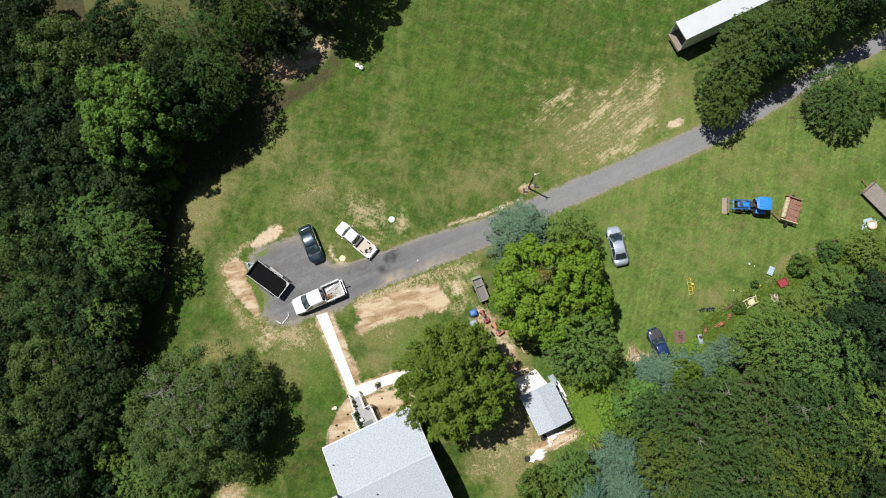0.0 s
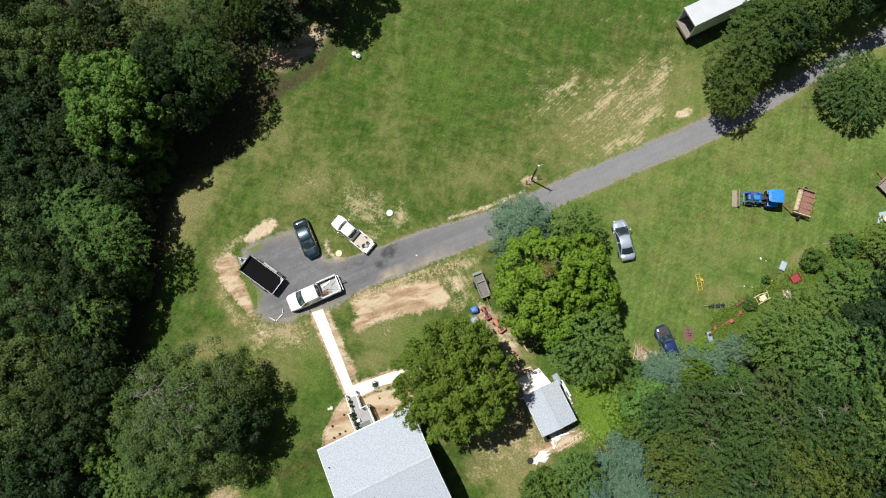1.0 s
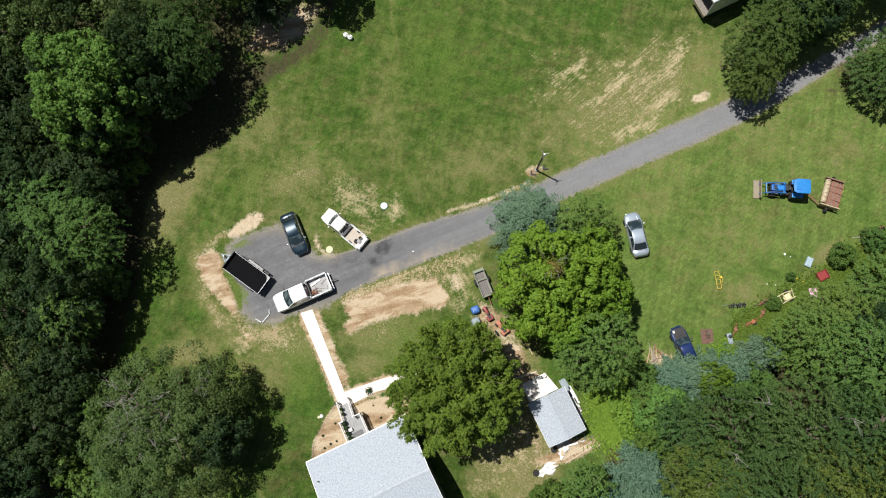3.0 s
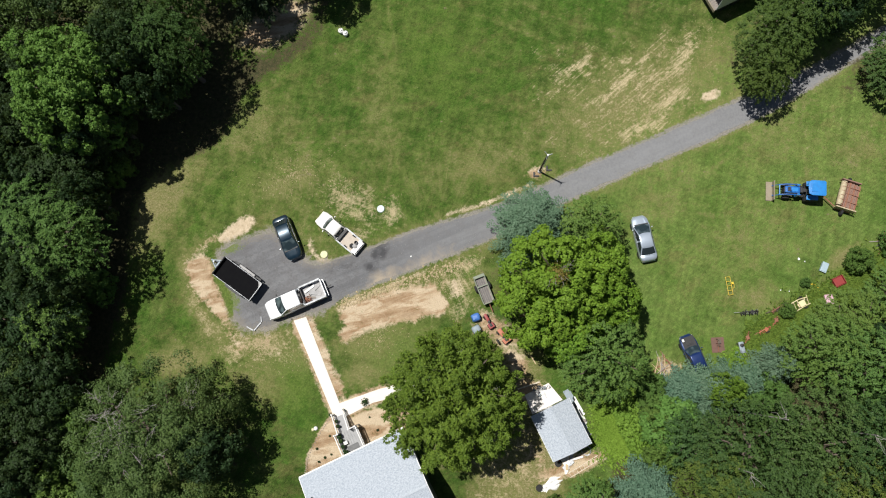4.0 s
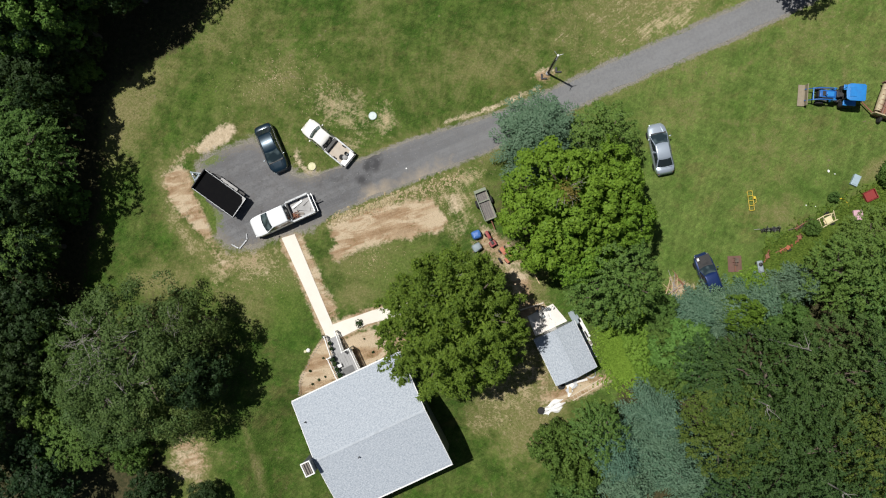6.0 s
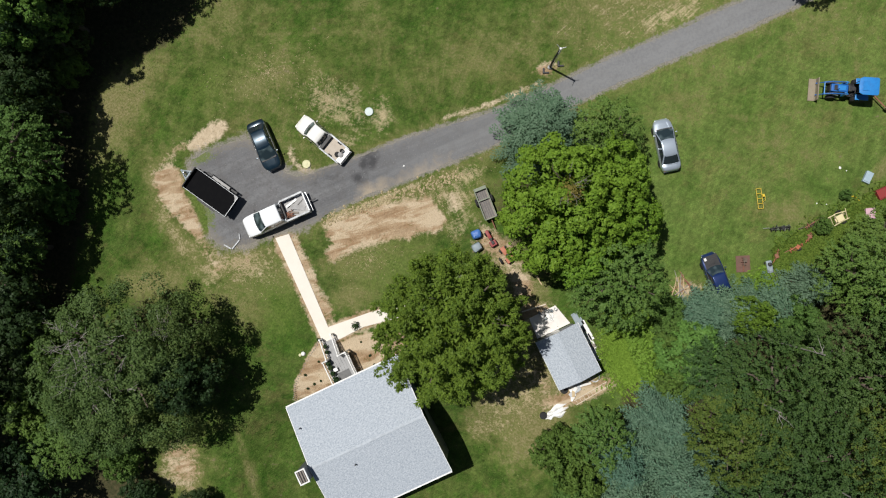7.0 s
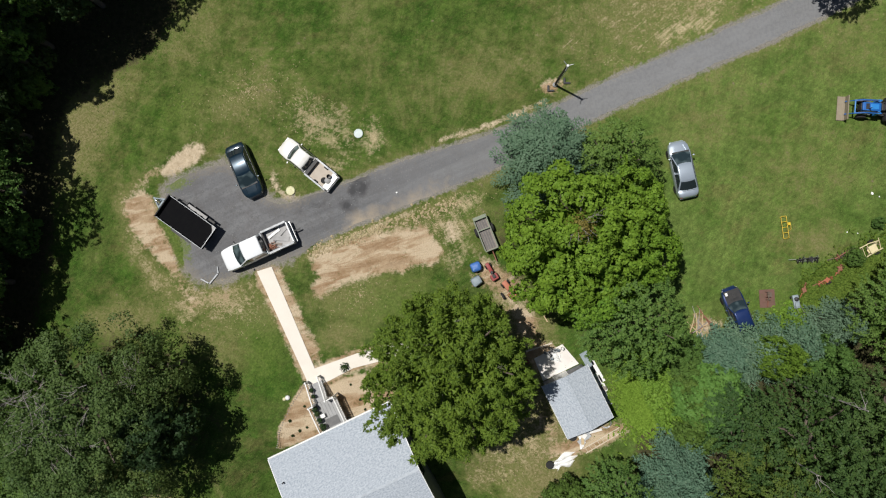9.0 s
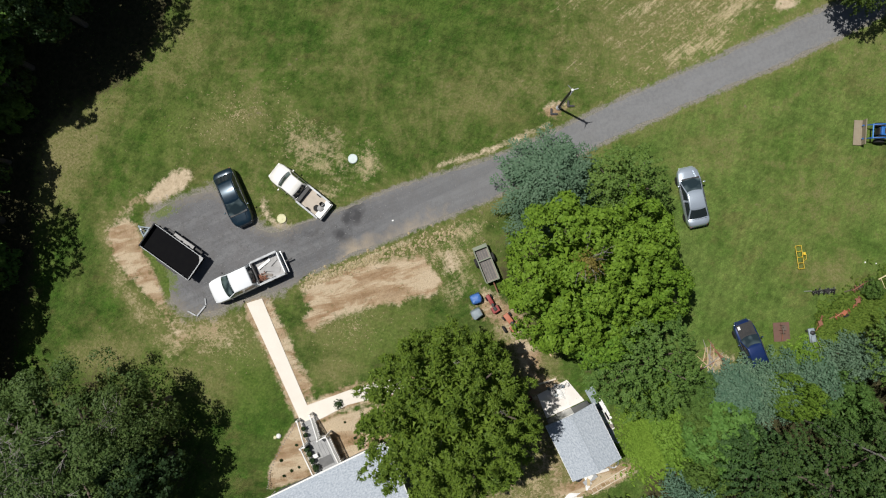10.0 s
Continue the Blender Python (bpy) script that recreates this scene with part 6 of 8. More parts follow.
def tractor():
    t = thing("tractor", "bright blue compact tractor with a front loader on grass", "tractor", 35.2, 4.72, 0, 175.5)
    part("hood", Shape().box(-0.05, 1.35, -0.33, 0.33, 0.85, 1.32), "tractor_hood", t, bevel=0.09, smooth=True)
    part("hood_panel", Shape().box(0.15, 0.75, -0.2, 0.2, 1.322, 1.345), "tractor_blue", t, "lighter blue hood panel", bevel=0.01)
    part("hood_vent", Shape().box(0.85, 1.12, -0.22, 0.22, 1.322, 1.34), "black", t, "black hood vent")
    part("grille", Shape().box(1.352, 1.42, -0.26, 0.26, 0.85, 1.2), "black", t, bevel=0.02)
    part("dash_cowl", Shape().box(-0.34, -0.06, -0.26, 0.26, 0.9, 1.36), "black", t, bevel=0.05)
    part("hose", Shape().tube([(-0.3, 0.42, 1.0), (0.2, 0.46, 1.46), (0.9, 0.44, 1.42), (1.6, 0.44, 1.1)], 0.025, 5), "black", t)
    part("hose", Shape().tube([(-0.3, -0.42, 1.0), (0.2, -0.44, 1.46), (0.8, -0.42, 1.42), (1.5, -0.42, 1.15)], 0.025, 5), "black", t)
    part("chassis", Shape().box(-1.6, 1.4, -0.22, 0.22, 0.5, 0.85), "black", t, bevel=0.03)
    part("floor_plate", Shape().box(-0.75, -0.05, -0.55, 0.55, 0.72, 0.78), "black", t)
    for s in (-1, 1):
        wheel(t, -1.2, s * 0.72, 0.62, 0.38)
        wheel(t, 1.0, s * 0.62, 0.38, 0.24)
        part("fender", Shape().box(-1.75, -0.65, *sorted((s * 0.45, s * 0.92)), 1.2, 1.28), "tractor_blue", t, bevel=0.05)
        part("loader_arm", Shape().tube([(-0.05, s * 0.5, 1.35), (1.2, s * 0.5, 1.28), (1.75, s * 0.5, 0.95), (2.25, s * 0.5, 0.4)], 0.06, 6), "tractor_hood", t)
        part("loader_cylinder", Shape().tube([(0.5, s * 0.5, 0.7), (1.5, s * 0.5, 1.05)], 0.05, 6), "grey_metal", t)
        part("loader_post", Shape().box(0.05, 0.25, *sorted((s * 0.36, s * 0.56)), 0.6, 1.4), "tractor_blue", t, bevel=0.02)
        part("canopy_post", Shape().tube([(-1.5, s * 0.45, 1.25), (-1.5, s * 0.45, 2.3)], 0.035, 6), "black", t)
        part("canopy_post", Shape().tube([(-0.5, s * 0.45, 0.8), (-0.55, s * 0.45, 2.3)], 0.03, 6), "black", t)
    part("seat", Shape().box(-1.4, -0.95, -0.25, 0.25, 0.95, 1.15), "black", t, bevel=0.05)
    part("steering_wheel", Shape().lathe([(0.17, 1.32), (0.2, 1.34), (0.17, 1.36)], 14, (-0.45, 0, 0)), "black", t)
    part("canopy", Shape().prism([(-2.0, -0.62), (-1.88, -0.74), (-0.7, -0.74), (-0.42, -0.6), (-0.36, 0.0), (-0.42, 0.6), (-0.7, 0.74), (-1.88, 0.74), (-2.0, 0.62)], 2.3, 2.4), "tractor_blue", t, "bright blue canopy roof", bevel=0.04, smooth=True)
    part("roof_hatch", Shape().box(-1.2, -0.62, -0.4, 0.4, 2.4, 2.45), "tractor_blue", t, bevel=0.012)
    b = Shape()
    prof = [(2.12, 0.75), (2.1, 0.1), (2.25, 0.03), (2.72, 0.06), (2.72, 0.1), (2.27, 0.1), (2.17, 0.2), (2.18, 0.75)]
    n = len(prof)
    b.solid([(x, -0.95, z) for x, z in prof] + [(x, 0.95, z) for x, z in prof], [tuple(range(n)), tuple(range(2 * n - 1, n - 1, -1))] + [(i, n + i, n + (i + 1) % n, (i + 1) % n) for i in range(n)])
    part("bucket", b, "tan_metal", t, "tan steel loader bucket")
    part("crossbar", Shape().tube([(1.75, -0.55, 0.95), (1.75, 0.55, 0.95)], 0.05, 6), "tractor_blue", t)
    part("exhaust", Shape().tube([(0.9, 0.2, 1.3), (0.9, 0.2, 1.75)], 0.035, 8), "black", t)
    part("hitch", Shape().tube([(-1.6, 0, 0.55), (-2.2, 0.0, 0.5)], 0.05, 6), "rust", t)


def baler():
    t = thing("hay_baler", "rusty cream and brown towed farm implement", "farm machine", 39.9, 4.25, 0, 71.0)
    part("frame", Shape().box(-1.55, 1.5, -0.75, 0.75, 0.45, 0.62), "rust", t, bevel=0.03)
    part("drum_cover", Shape().lathe([(0.05, -1.25), (0.27, -1.22), (0.30, 0.0), (0.27, 1.22), (0.05, 1.25)], 14, (0, 0.62, 0.92), "x"), "old_cream", t, "dull cream rounded cover", smooth=True)
    for k in range(6):
        part("cover_rib", Shape().tube([(-1.1 + k * 0.44, 0.30, 1.0), (-1.1 + k * 0.44, 0.5, 1.22), (-1.1 + k * 0.44, 0.78, 1.20)], 0.022, 5), "rust", t)
    for k in range(8):
        y = -1.0 + k * 0.16
        part("slat", Shape().box(-1.32 + 0.05 * (k % 3), 1.28 - 0.06 * (k % 2), y, y + 0.135, 0.78 + k * 0.02, 0.815 + k * 0.02), "slat_brown" if k % 3 else "rust", t)
    for x in (-0.7, 0.1, 0.75):
        part("strap", Shape().box(x, x + 0.06, -1.0, 0.3, 0.97, 0.99), "rust", t)
    part("side_plate", Shape().box(-1.5, -1.38, -1.0, 0.9, 0.5, 1.18), "old_cream", t, bevel=0.02)
    part("side_plate", Shape().box(1.36, 1.48, -0.9, 0.9, 0.5, 1.12), "slat_brown", t, bevel=0.02)
    for s in (-1, 1):
        wheel(t, s * 1.62, 0.0, 0.36, 0.2).rotation_euler = (0, 0, 0)
    part("drawbar", Shape().tube([(-1.4, 0.7, 0.5), (-0.6, 2.2, 0.5)], 0.06, 6), "rust", t)
    for k in range(4):
        part("tine_arm", Shape().tube([(-1.2 + k * 0.8, -1.0, 0.6), (-1.3 + k * 0.85, -1.4, 0.25)], 0.03, 5), "rust", t)


tractor()
baler()


def box_trailer():
    t = thing("box_trailer", "long white semi-trailer with an open rear end", "trailer", 34.7, 28.15, 0, 26.0)
    L, W, z0, z1 = 15.2, 2.5, 1.2, 3.95
    part("roof", Shape().box(-L / 2, L / 2, -W / 2, W / 2, z1 - 0.06, z1), "trailer_roof", t, "bright white sheet roof", bevel=0.02)
    for s in (-1, 1):
        part("side_wall", Shape().box(-L / 2, L / 2, *sorted((s * W / 2, s * (W / 2 - 0.06))), z0, z1 - 0.06), "trailer_side", t)
        for k in range(14):
            part("side_post", Shape().box(-L / 2 + 0.3 + k * 1.1, -L / 2 + 0.36 + k * 1.1, *sorted((s * W / 2, s * (W / 2 + 0.03))), z0, z1 - 0.1), "trailer_side", t)
    part("front_wall", Shape().box(L / 2 - 0.06, L / 2, -W / 2 + 0.06, W / 2 - 0.06, z0, z1 - 0.06), "trailer_side", t)
    part("floor", Shape().box(-L / 2 - 0.12, L / 2, -W / 2 + 0.06, W / 2 - 0.06, z0 - 0.15, z0), "old_wood", t, "weathered plank floor")
    part("rear_frame", Shape().box(-L / 2 - 0.05, -L / 2 + 0.05, -W / 2 - 0.02, W / 2 + 0.02, z1 - 0.2, z1 + 0.02), "white", t)
    part("dock_bumper", Shape().box(-L / 2 - 0.22, -L / 2 - 0.12, -W / 2, W / 2, 0.85, z0 + 0.05), "tan_metal", t, bevel=0.02)
    for k in range(9):
        part("load_board", Shape().box(-L / 2 - 0.1, -L / 2 + 0.9, -1.1 + k * 0.24, -0.92 + k * 0.24, z0 + 0.005, z0 + 0.03), "old_wood", t)
    for wx in (-L / 2 + 1.2, -L / 2 + 2.5):
        for s in (-1, 1):
            wheel(t, wx, s * 1.0, 0.5, 0.3)
    for s in (-1, 1):
        part("landing_leg", Shape().box(L / 2 - 2.8, L / 2 - 2.65, s * 0.7 - 0.07, s * 0.7 + 0.07, 0, z0 - 0.15), "black", t)


box_trailer()


def flatbed():
    t = thing("flatbed_wagon", "weathered grey plank flatbed wagon", "wagon", 50.2, 5.2, 0, -50.0)
    part("frame", Shape().box(-2.2, 2.2, -0.85, 0.85, 0.55, 0.7), "rust", t)
    for k in range(9):
        y = -1.0 + k * 0.225
        part("plank", Shape().box(-2.3, 2.3, y, y + 0.205, 0.7, 0.76), "old_wood", t)
    for wx in (-1.4, 1.4):
        for s in (-1, 1):
            wheel(t, wx, s * 0.8, 0.3, 0.2)
    part("drawbar", Shape().tube([(-2.2, 0.2, 0.5), (-3.3, 0.4, 0.35)], 0.05, 6), "rust", t)
    part("rack_post", Shape().tube([(-2.3, -0.95, 0.75), (-2.3, -0.95, 1.5)], 0.04, 6), "rust", t)
    part("rack_post", Shape().tube([(-2.3, 0.95, 0.75), (-2.3, 0.95, 1.5)], 0.04, 6), "rust", t)
    part("rack_bar", Shape().tube([(-2.3, -0.95, 1.45), (-2.3, 0.95, 1.45)], 0.04, 6), "rust", t)


flatbed()


# ---- house with porch ----
def build_house():
    h = thing("house", "single-storey house with pale grey shingle roof and white trim", "house", -12.16, -22.4, 0, 25.6)
    L, n_run, s_run = 10.45, 5.3, 5.3
    ze, zr = 3.46, 4.5
    zs = ze - (s_run - n_run) * (zr - ze) / n_run
    slope = (zr - ze) / n_run
    # walls stand under the eaves
    x0, x1, y1, y0 = 0.35, L - 0.35, -0.4, -(n_run + s_run) + 0.4
    part("wall", Shape().box(x0, x1, y1 - 0.2, y1, -2.3, ze + 0.0), "siding", h)
    part("wall", Shape().box(x0, x1, y0, y0 + 0.2, -2.3, zs + 0.02), "siding", h)
    for xa, xb in ((x0, x0 + 0.2), (x1 - 0.2, x1)):
        pts = [(y0 + 0.2, -2.3), (y1 - 0.2, -2.3), (y1 - 0.2, ze + 0.05), (-n_run, zr - 0.15), (y0 + 0.2, zs + 0.05)]
        n = len(pts)
        part("wall", Shape().solid([(xa, y, z) for y, z in pts] + [(xb, y, z) for y, z in pts], [tuple(range(n)), tuple(range(2 * n - 1, n - 1, -1))] + [(i, (i + 1) % n, n + (i + 1) % n, n + i) for i in range(n)]), "siding", h)
    for k in range(2):
        part("window", Shape().box(x1 - 0.02, x1 + 0.05, -3.2 - k * 3.2, -2.1 - k * 3.2, 1.2, 2.4), "glass", h)
    # two roof slopes, each on its own plane
    for name, y_top, y_low, z_low in (("roof", -n_run, 0.0, ze), ("roof", -n_run, -(n_run + s_run), zs)):
        run = abs(y_low - y_top)
        long = math.hypot(run, zr - z_low)
        ang = math.degrees(math.atan2(zr - z_low, run))
        r = part(name, Shape().box(0, L, 0, long, -0.12, 0.0), "shingle", h, "pale grey asphalt shingle slope")
        if y_low > y_top:
            r.matrix_basis = pose(L, y_low, z_low, 0, 0, 180) @ pose(0, 0, 0, ang)
        else:
            r.matrix_basis = pose(0, y_low, z_low, ang)
    part("ridge_cap", Shape().box(0.0, L, -n_run - 0.09, -n_run + 0.09, zr + 0.0, zr + 0.035), "ridge", h, bevel=0.01)
    part("gutter", Shape().box(-0.02, L + 0.02, 0.0, 0.12, ze - 0.13, ze - 0.0), "white", h, "white eaves gutter", bevel=0.02)
    part("gutter", Shape().box(-0.02, L + 0.02, -(n_run + s_run) - 0.12, -(n_run + s_run), zs - 0.13, zs), "white", h, bevel=0.02)
    for x in (-0.05, L + 0.002):
        for ya, za, yb, zb in ((0, ze, -n_run, zr), (-n_run, zr, -(n_run + s_run), zs)):
            s = Shape()
            pts = [(ya, za + 0.012), (yb, zb + 0.012), (yb, zb - 0.2), (ya, za - 0.2)]
            s.solid([(x, y, z) for y, z in pts] + [(x + 0.048, y, z) for y, z in pts], [(0, 1, 2, 3), (7, 6, 5, 4), (0, 4, 5, 1), (1, 5, 6, 2), (2, 6, 7, 3), (3, 7, 4, 0)])
            part("rake_board", s, "white", h)
    part("downspout", Shape().tube([(0.15, 0.06, ze - 0.1), (0.2, -0.3, ze - 0.5), (0.2, -0.3, 0.1)], 0.045, 6), "white", h)
    for x, y in ((3.6, -6.6), (0.5, -2.0)):
        z = zr - slope * abs(y + n_run)
        part("vent_pipe", Shape().tube([(x, y, z - 0.1), (x, y, z + 0.32)], 0.06, 8), "black", h)
    part("front_door", Shape().box(4.2, 5.15, y1 + 0.005, y1 + 0.05, 0.9, 2.95), "white", h)
    # boxed chimney on the gable
    c = part("chimney", Shape().box(-0.80, -0.06, -6.0, -4.9, -2.3, 5.5), "siding", h)
    for xa, xb, ya, yb in ((-0.86, -0.76, -6.06, -4.84), (-0.1, 0.0, -6.06, -4.84), (-0.76, -0.1, -6.06, -5.96), (-0.76, -0.1, -4.94, -4.84)):
        part("cap_rim", Shape().box(xa, xb, ya, yb, 5.502, 5.66), "white", c)
    part("cap_floor", Shape().box(-0.75, -0.11, -5.95, -4.95, 5.502, 5.53), "black", c)
    for k in range(3):
        part("cap_slat", Shape().box(-0.72 + k * 0.22, -0.62 + k * 0.22, -5.95, -4.95, 5.57, 5.61), "old_wood", c)


build_house()


def build_porch():
    p = thing("porch", "grey deck porch with white balustrades and steps at the house front", "porch", -12.16, -22.4, 0, 25.6)
    X0, X1, Y0, Y1, Z = 4.0, 6.15, -0.38, 2.05, 0.9
    s0, s1, Y2 = 4.35, 5.45, 3.95
    for k in range(8):
        w = (X1 - X0) / 8
        part("deck_board", Shape().box(X0 + k * w, X0 + (k + 1) * w - 0.012, Y0, Y1, Z - 0.05, Z), "deck", p)
    part("deck_frame", Shape().box(X0 + 0.03, X1 - 0.03, Y0, Y1 - 0.03, Z - 0.28, Z - 0.052), "white", p)
    for k in range(5):
        z = Z - 0.18 * (k + 1)
        part("tread", Shape().box(s0, s1, Y1 + k * 0.38 + 0.002, Y1 + (k + 1) * 0.38, max(z - 0.18, 0.0), z + (0.0 if z > 0.02 else 0.03)), "deck", p)
    runs = [((X0, Y0, Z), (X0, Y1, Z)), ((X1, Y0, Z), (X1, Y1, Z)), ((X0, Y1, Z), (s0, Y1, Z)), ((s1, Y1, Z), (X1, Y1, Z)), ((s0, Y1, Z), (s0, Y2, 0.0)), ((s1, Y1, Z), (s1, Y2, 0.0))]
    for a, b in runs:
        a, b = Vector(a), Vector(b)
        part("handrail", Shape().tube([a + Vector((0, 0, 0.95)), b + Vector((0, 0, 0.95))], 0.055, 4), "white", p)
        part("bottom_rail", Shape().tube([a + Vector((0, 0, 0.12)), b + Vector((0, 0, 0.12))], 0.035, 4), "white", p)
        n = max(1, int((b - a).length / 0.16))
        for k in range(1, n):
            q = a.lerp(b, k / n)
            part("baluster", Shape().box(q.x - 0.018, q.x + 0.018, q.y - 0.018, q.y + 0.018, q.z + 0.12, q.z + 0.93), "white", p)
    for x, y, z in ((X0, Y0 + 0.1, Z), (X1, Y0 + 0.1, Z), (X0, Y1, Z), (X1, Y1, Z), (s0, Y1, Z), (s1, Y1, Z), (s0, Y2, 0), (s1, Y2, 0)):
        part("post", Shape().box(x - 0.065, x + 0.065, y - 0.065, y + 0.065, 0, z + 1.1), "white", p)
    return p.matrix_basis.copy()


PORCH = build_porch()


def on_porch(x, y, z=0.0):
    q = PORCH @ Vector((x, y, z))
    return dict(x=q.x, y=q.y, z=q.z, rz=25.6)


single("door_mat", "dark rectangular door mat on a porch", "mat", Shape().box(-0.55, 0.55, -0.35, 0.35, 0.002, 0.02), "mat", **on_porch(5.1, 0.25, 0.9), bevel=0.006)


def potted_plant(x, y, z, r, colour="dark"):
    q = on_porch(x, y, z)
    t = thing("potted_plant", "small green plant in a dark pot by the steps", "plant", q["x"], q["y"], q["z"], 0, "plants on the porch")
    part("pot", Shape().lathe([(r * 0.5, 0), (r * 0.7, 0.3), (r * 0.62, 0.3), (r * 0.45, 0.05)], 12), "black", t, smooth=True)
    rng = np.random.default_rng(int(x * 100 + y * 37) % 1000)
    d = unit(rng.normal(size=(110, 3)) + [0, 0, 0.5])
    c = d * rng.uniform(0.4, 1, 110)[:, None] * r + [0, 0, 0.3 + r * 0.6]
    part("foliage", leaf_mesh("foliage", c, unit(d + rng.normal(scale=0.4, size=d.shape) + [0, 0, 0.4]), np.full(110, 0.17), np.full(110, 0.1), colour, None, rng), colour, t)


for x, y, z, r in ((4.3, 0.2, 0.9, 0.32), (4.28, 0.8, 0.9, 0.25), (4.27, 1.35, 0.9, 0.24), (4.3, 1.8, 0.9, 0.28), (4.15, 4.0, 0, 0.16), (4.5, 2.7, 0.55, 0.18), (4.5, 3.2, 0.36, 0.18)):
    potted_plant(x, y, z, r)
single("porch_stool", "small white folding stool on a porch", "stool", Shape().box(-0.18, 0.18, -0.15, 0.15, 0.32, 0.36).box(-0.18, -0.14, -0.15, -0.11, 0, 0.32).box(0.14, 0.18, -0.15, -0.11, 0, 0.32).box(-0.18, -0.14, 0.11, 0.15, 0, 0.32).box(0.14, 0.18, 0.11, 0.15, 0, 0.32), "white", **on_porch(4.62, 1.0, 0.9))


def garden_shrub(x, y, r, z=0.0, kind="dark"):
    rng = np.random.default_rng(int(abs(x * 131 + y * 71)) % 5000)
    n = int(260 * r + 30)
    d = unit(rng.normal(size=(n, 3)) + [0, 0, 0.5])
    c = d * rng.uniform(0.35, 1, n)[:, None] * [r, r, r * 0.8] + [0, 0, r * 0.5]
    c[:, 2] = np.maximum(c[:, 2], 0.03)
    t = thing("garden_plant", "small young shrub planted in a soil bed", "plant", x, y, z, 0, "plants in the front bed")
    part("foliage", leaf_mesh("foliage", c, unit(d + rng.normal(scale=0.4, size=d.shape)), np.full(n, 0.16), np.full(n, 0.1), kind, None, rng), kind, t)
    part("stem", Shape().tube([(0, 0, -0.05), (0.02, 0, r * 0.8)], [0.03, 0.01], 5), "bark", t)


for x, y, r in ((-11.4, -20.2, 0.18), (-10.2, -19.0, 0.15), (-11.2, -21.4, 0.14), (-10.6, -21.0, 0.16), (-10.0, -20.7, 0.13), (-5.6, -18.4, 0.18), (-4.3, -18.2, 0.16), (-6.4, -17.2, 0.12), (-5.2, -19.2, 0.14)):
    garden_shrub(x, y, r * 0.72)
garden_shrub(-6.85, -15.75, 0.45, 0.06)
bed_edge = [Vector(p) for p in ((-12.5, -22.4), (-12.25, -20.9), (-11.3, -18.95), (-10.4, -17.6), (-9.95, -16.6))]
for k in range(34):
    rng = random.Random(k + 60)
    s = k / 34 * 4
    q = bed_edge[int(s)].lerp(bed_edge[int(s) + 1], s % 1)
    sh = Shape().lathe([(0.03, 0.0), (0.05, 0.01), (0.055, 0.03), (0.035, 0.05), (0.01, 0.055)], 7)
    single("edging_stone", "small rounded stone edging a soil bed", "stone", sh, "old_wood", q.x + rng.uniform(-0.04, 0.04), q.y, 0, rng.uniform(0, 360), smooth=True, group="stones along the bed")


# ---- shed and its clutter ----
def build_shed():
    s = thing("shed", "small gabled shed with a pale grey shingle roof", "shed", 8.68, -16.37, 0, -64.0)
    L, W, ze, zr = 5.0, 3.9, 2.4, 2.95
    X = 0.5
    x0, x1, y0, y1 = X + 0.2, L - 0.2, 0.25, W - 0.25
    part("wall", Shape().box(x0, x1, y0, y0 + 0.12, 0, ze), "siding", s)
    part("wall", Shape().box(x0, x1, y1 - 0.12, y1, 0, ze), "siding", s)
    for xa, xb in ((x0, x0 + 0.12), (x1 - 0.12, x1)):
        pts = [(y0 + 0.12, 0), (y1 - 0.12, 0), (y1 - 0.12, ze), (W / 2, zr - 0.12), (y0 + 0.12, ze)]
        n = 5
        part("wall", Shape().solid([(xa, y, z) for y, z in pts] + [(xb, y, z) for y, z in pts], [tuple(range(n)), tuple(range(2 * n - 1, n - 1, -1))] + [(i, (i + 1) % n, n + (i + 1) % n, n + i) for i in range(n)]), "siding", s)
    long = math.hypot(W / 2, zr - ze)
    ang = math.degrees(math.atan2(zr - ze, W / 2))
    a = part("roof", Shape().box(X, L, 0, long, -0.08, 0), "shingle", s, "pale grey shingle slope")
    a.matrix_basis = pose(0, 0, ze, ang)
    b = part("roof", Shape().box(0, L - X, 0, long, -0.08, 0), "shingle", s, "pale grey shingle slope")
    b.matrix_basis = pose(L, W, ze, 0, 0, 180) @ pose(0, 0, 0, ang)
    part("ridge_cap", Shape().box(X, L, W / 2 - 0.09, W / 2 + 0.09, zr - 0.005, zr + 0.02), "shingle", s)
    part("door", Shape().box(x0 - 0.05, x0 - 0.003, 1.1, 2.3, 0.05, 2.05), "white", s)
    for y in (0.0, W):
        part("eave_board", Shape().box(X, L, y - 0.03 if y else -0.03, y + 0.03 if y else -0.002, ze - 0.12, ze - 0.02), "white", s)
    return s.matrix_basis.copy()


SHED = build_shed()


def by_shed(x, y, z=0.0, rz=0.0):
    q = SHED @ Vector((x, y, z))
    return dict(x=q.x, y=q.y, z=q.z, rz=rz - 64.0)


build_sheet("shed_pad_pavement", [tuple((SHED @ Vector(p)).xy) for p in ((-1.3, 0.45, 0), (0.62, 0.3, 0), (0.62, 3.5, 0), (-1.35, 3.0, 0))], 0.05, "pad", "pale concrete pad in front of a shed", "pavement", 0, 0, 2)
single("timber", "long weathered timber on the ground by a shed", "timber", Shape().box(-1.1, 1.1, -0.06, 0.06, 0, 0.12), "pale_wood", **by_shed(-1.95, 1.2, 0, 82), bevel=0.01)
single("timber", "long weathered timber on the ground by a shed", "timber", Shape().box(-0.5, 0.5, -0.05, 0.05, 0, 0.1), "new_wood", 9.35, -11.6, 0, -60, bevel=0.01)


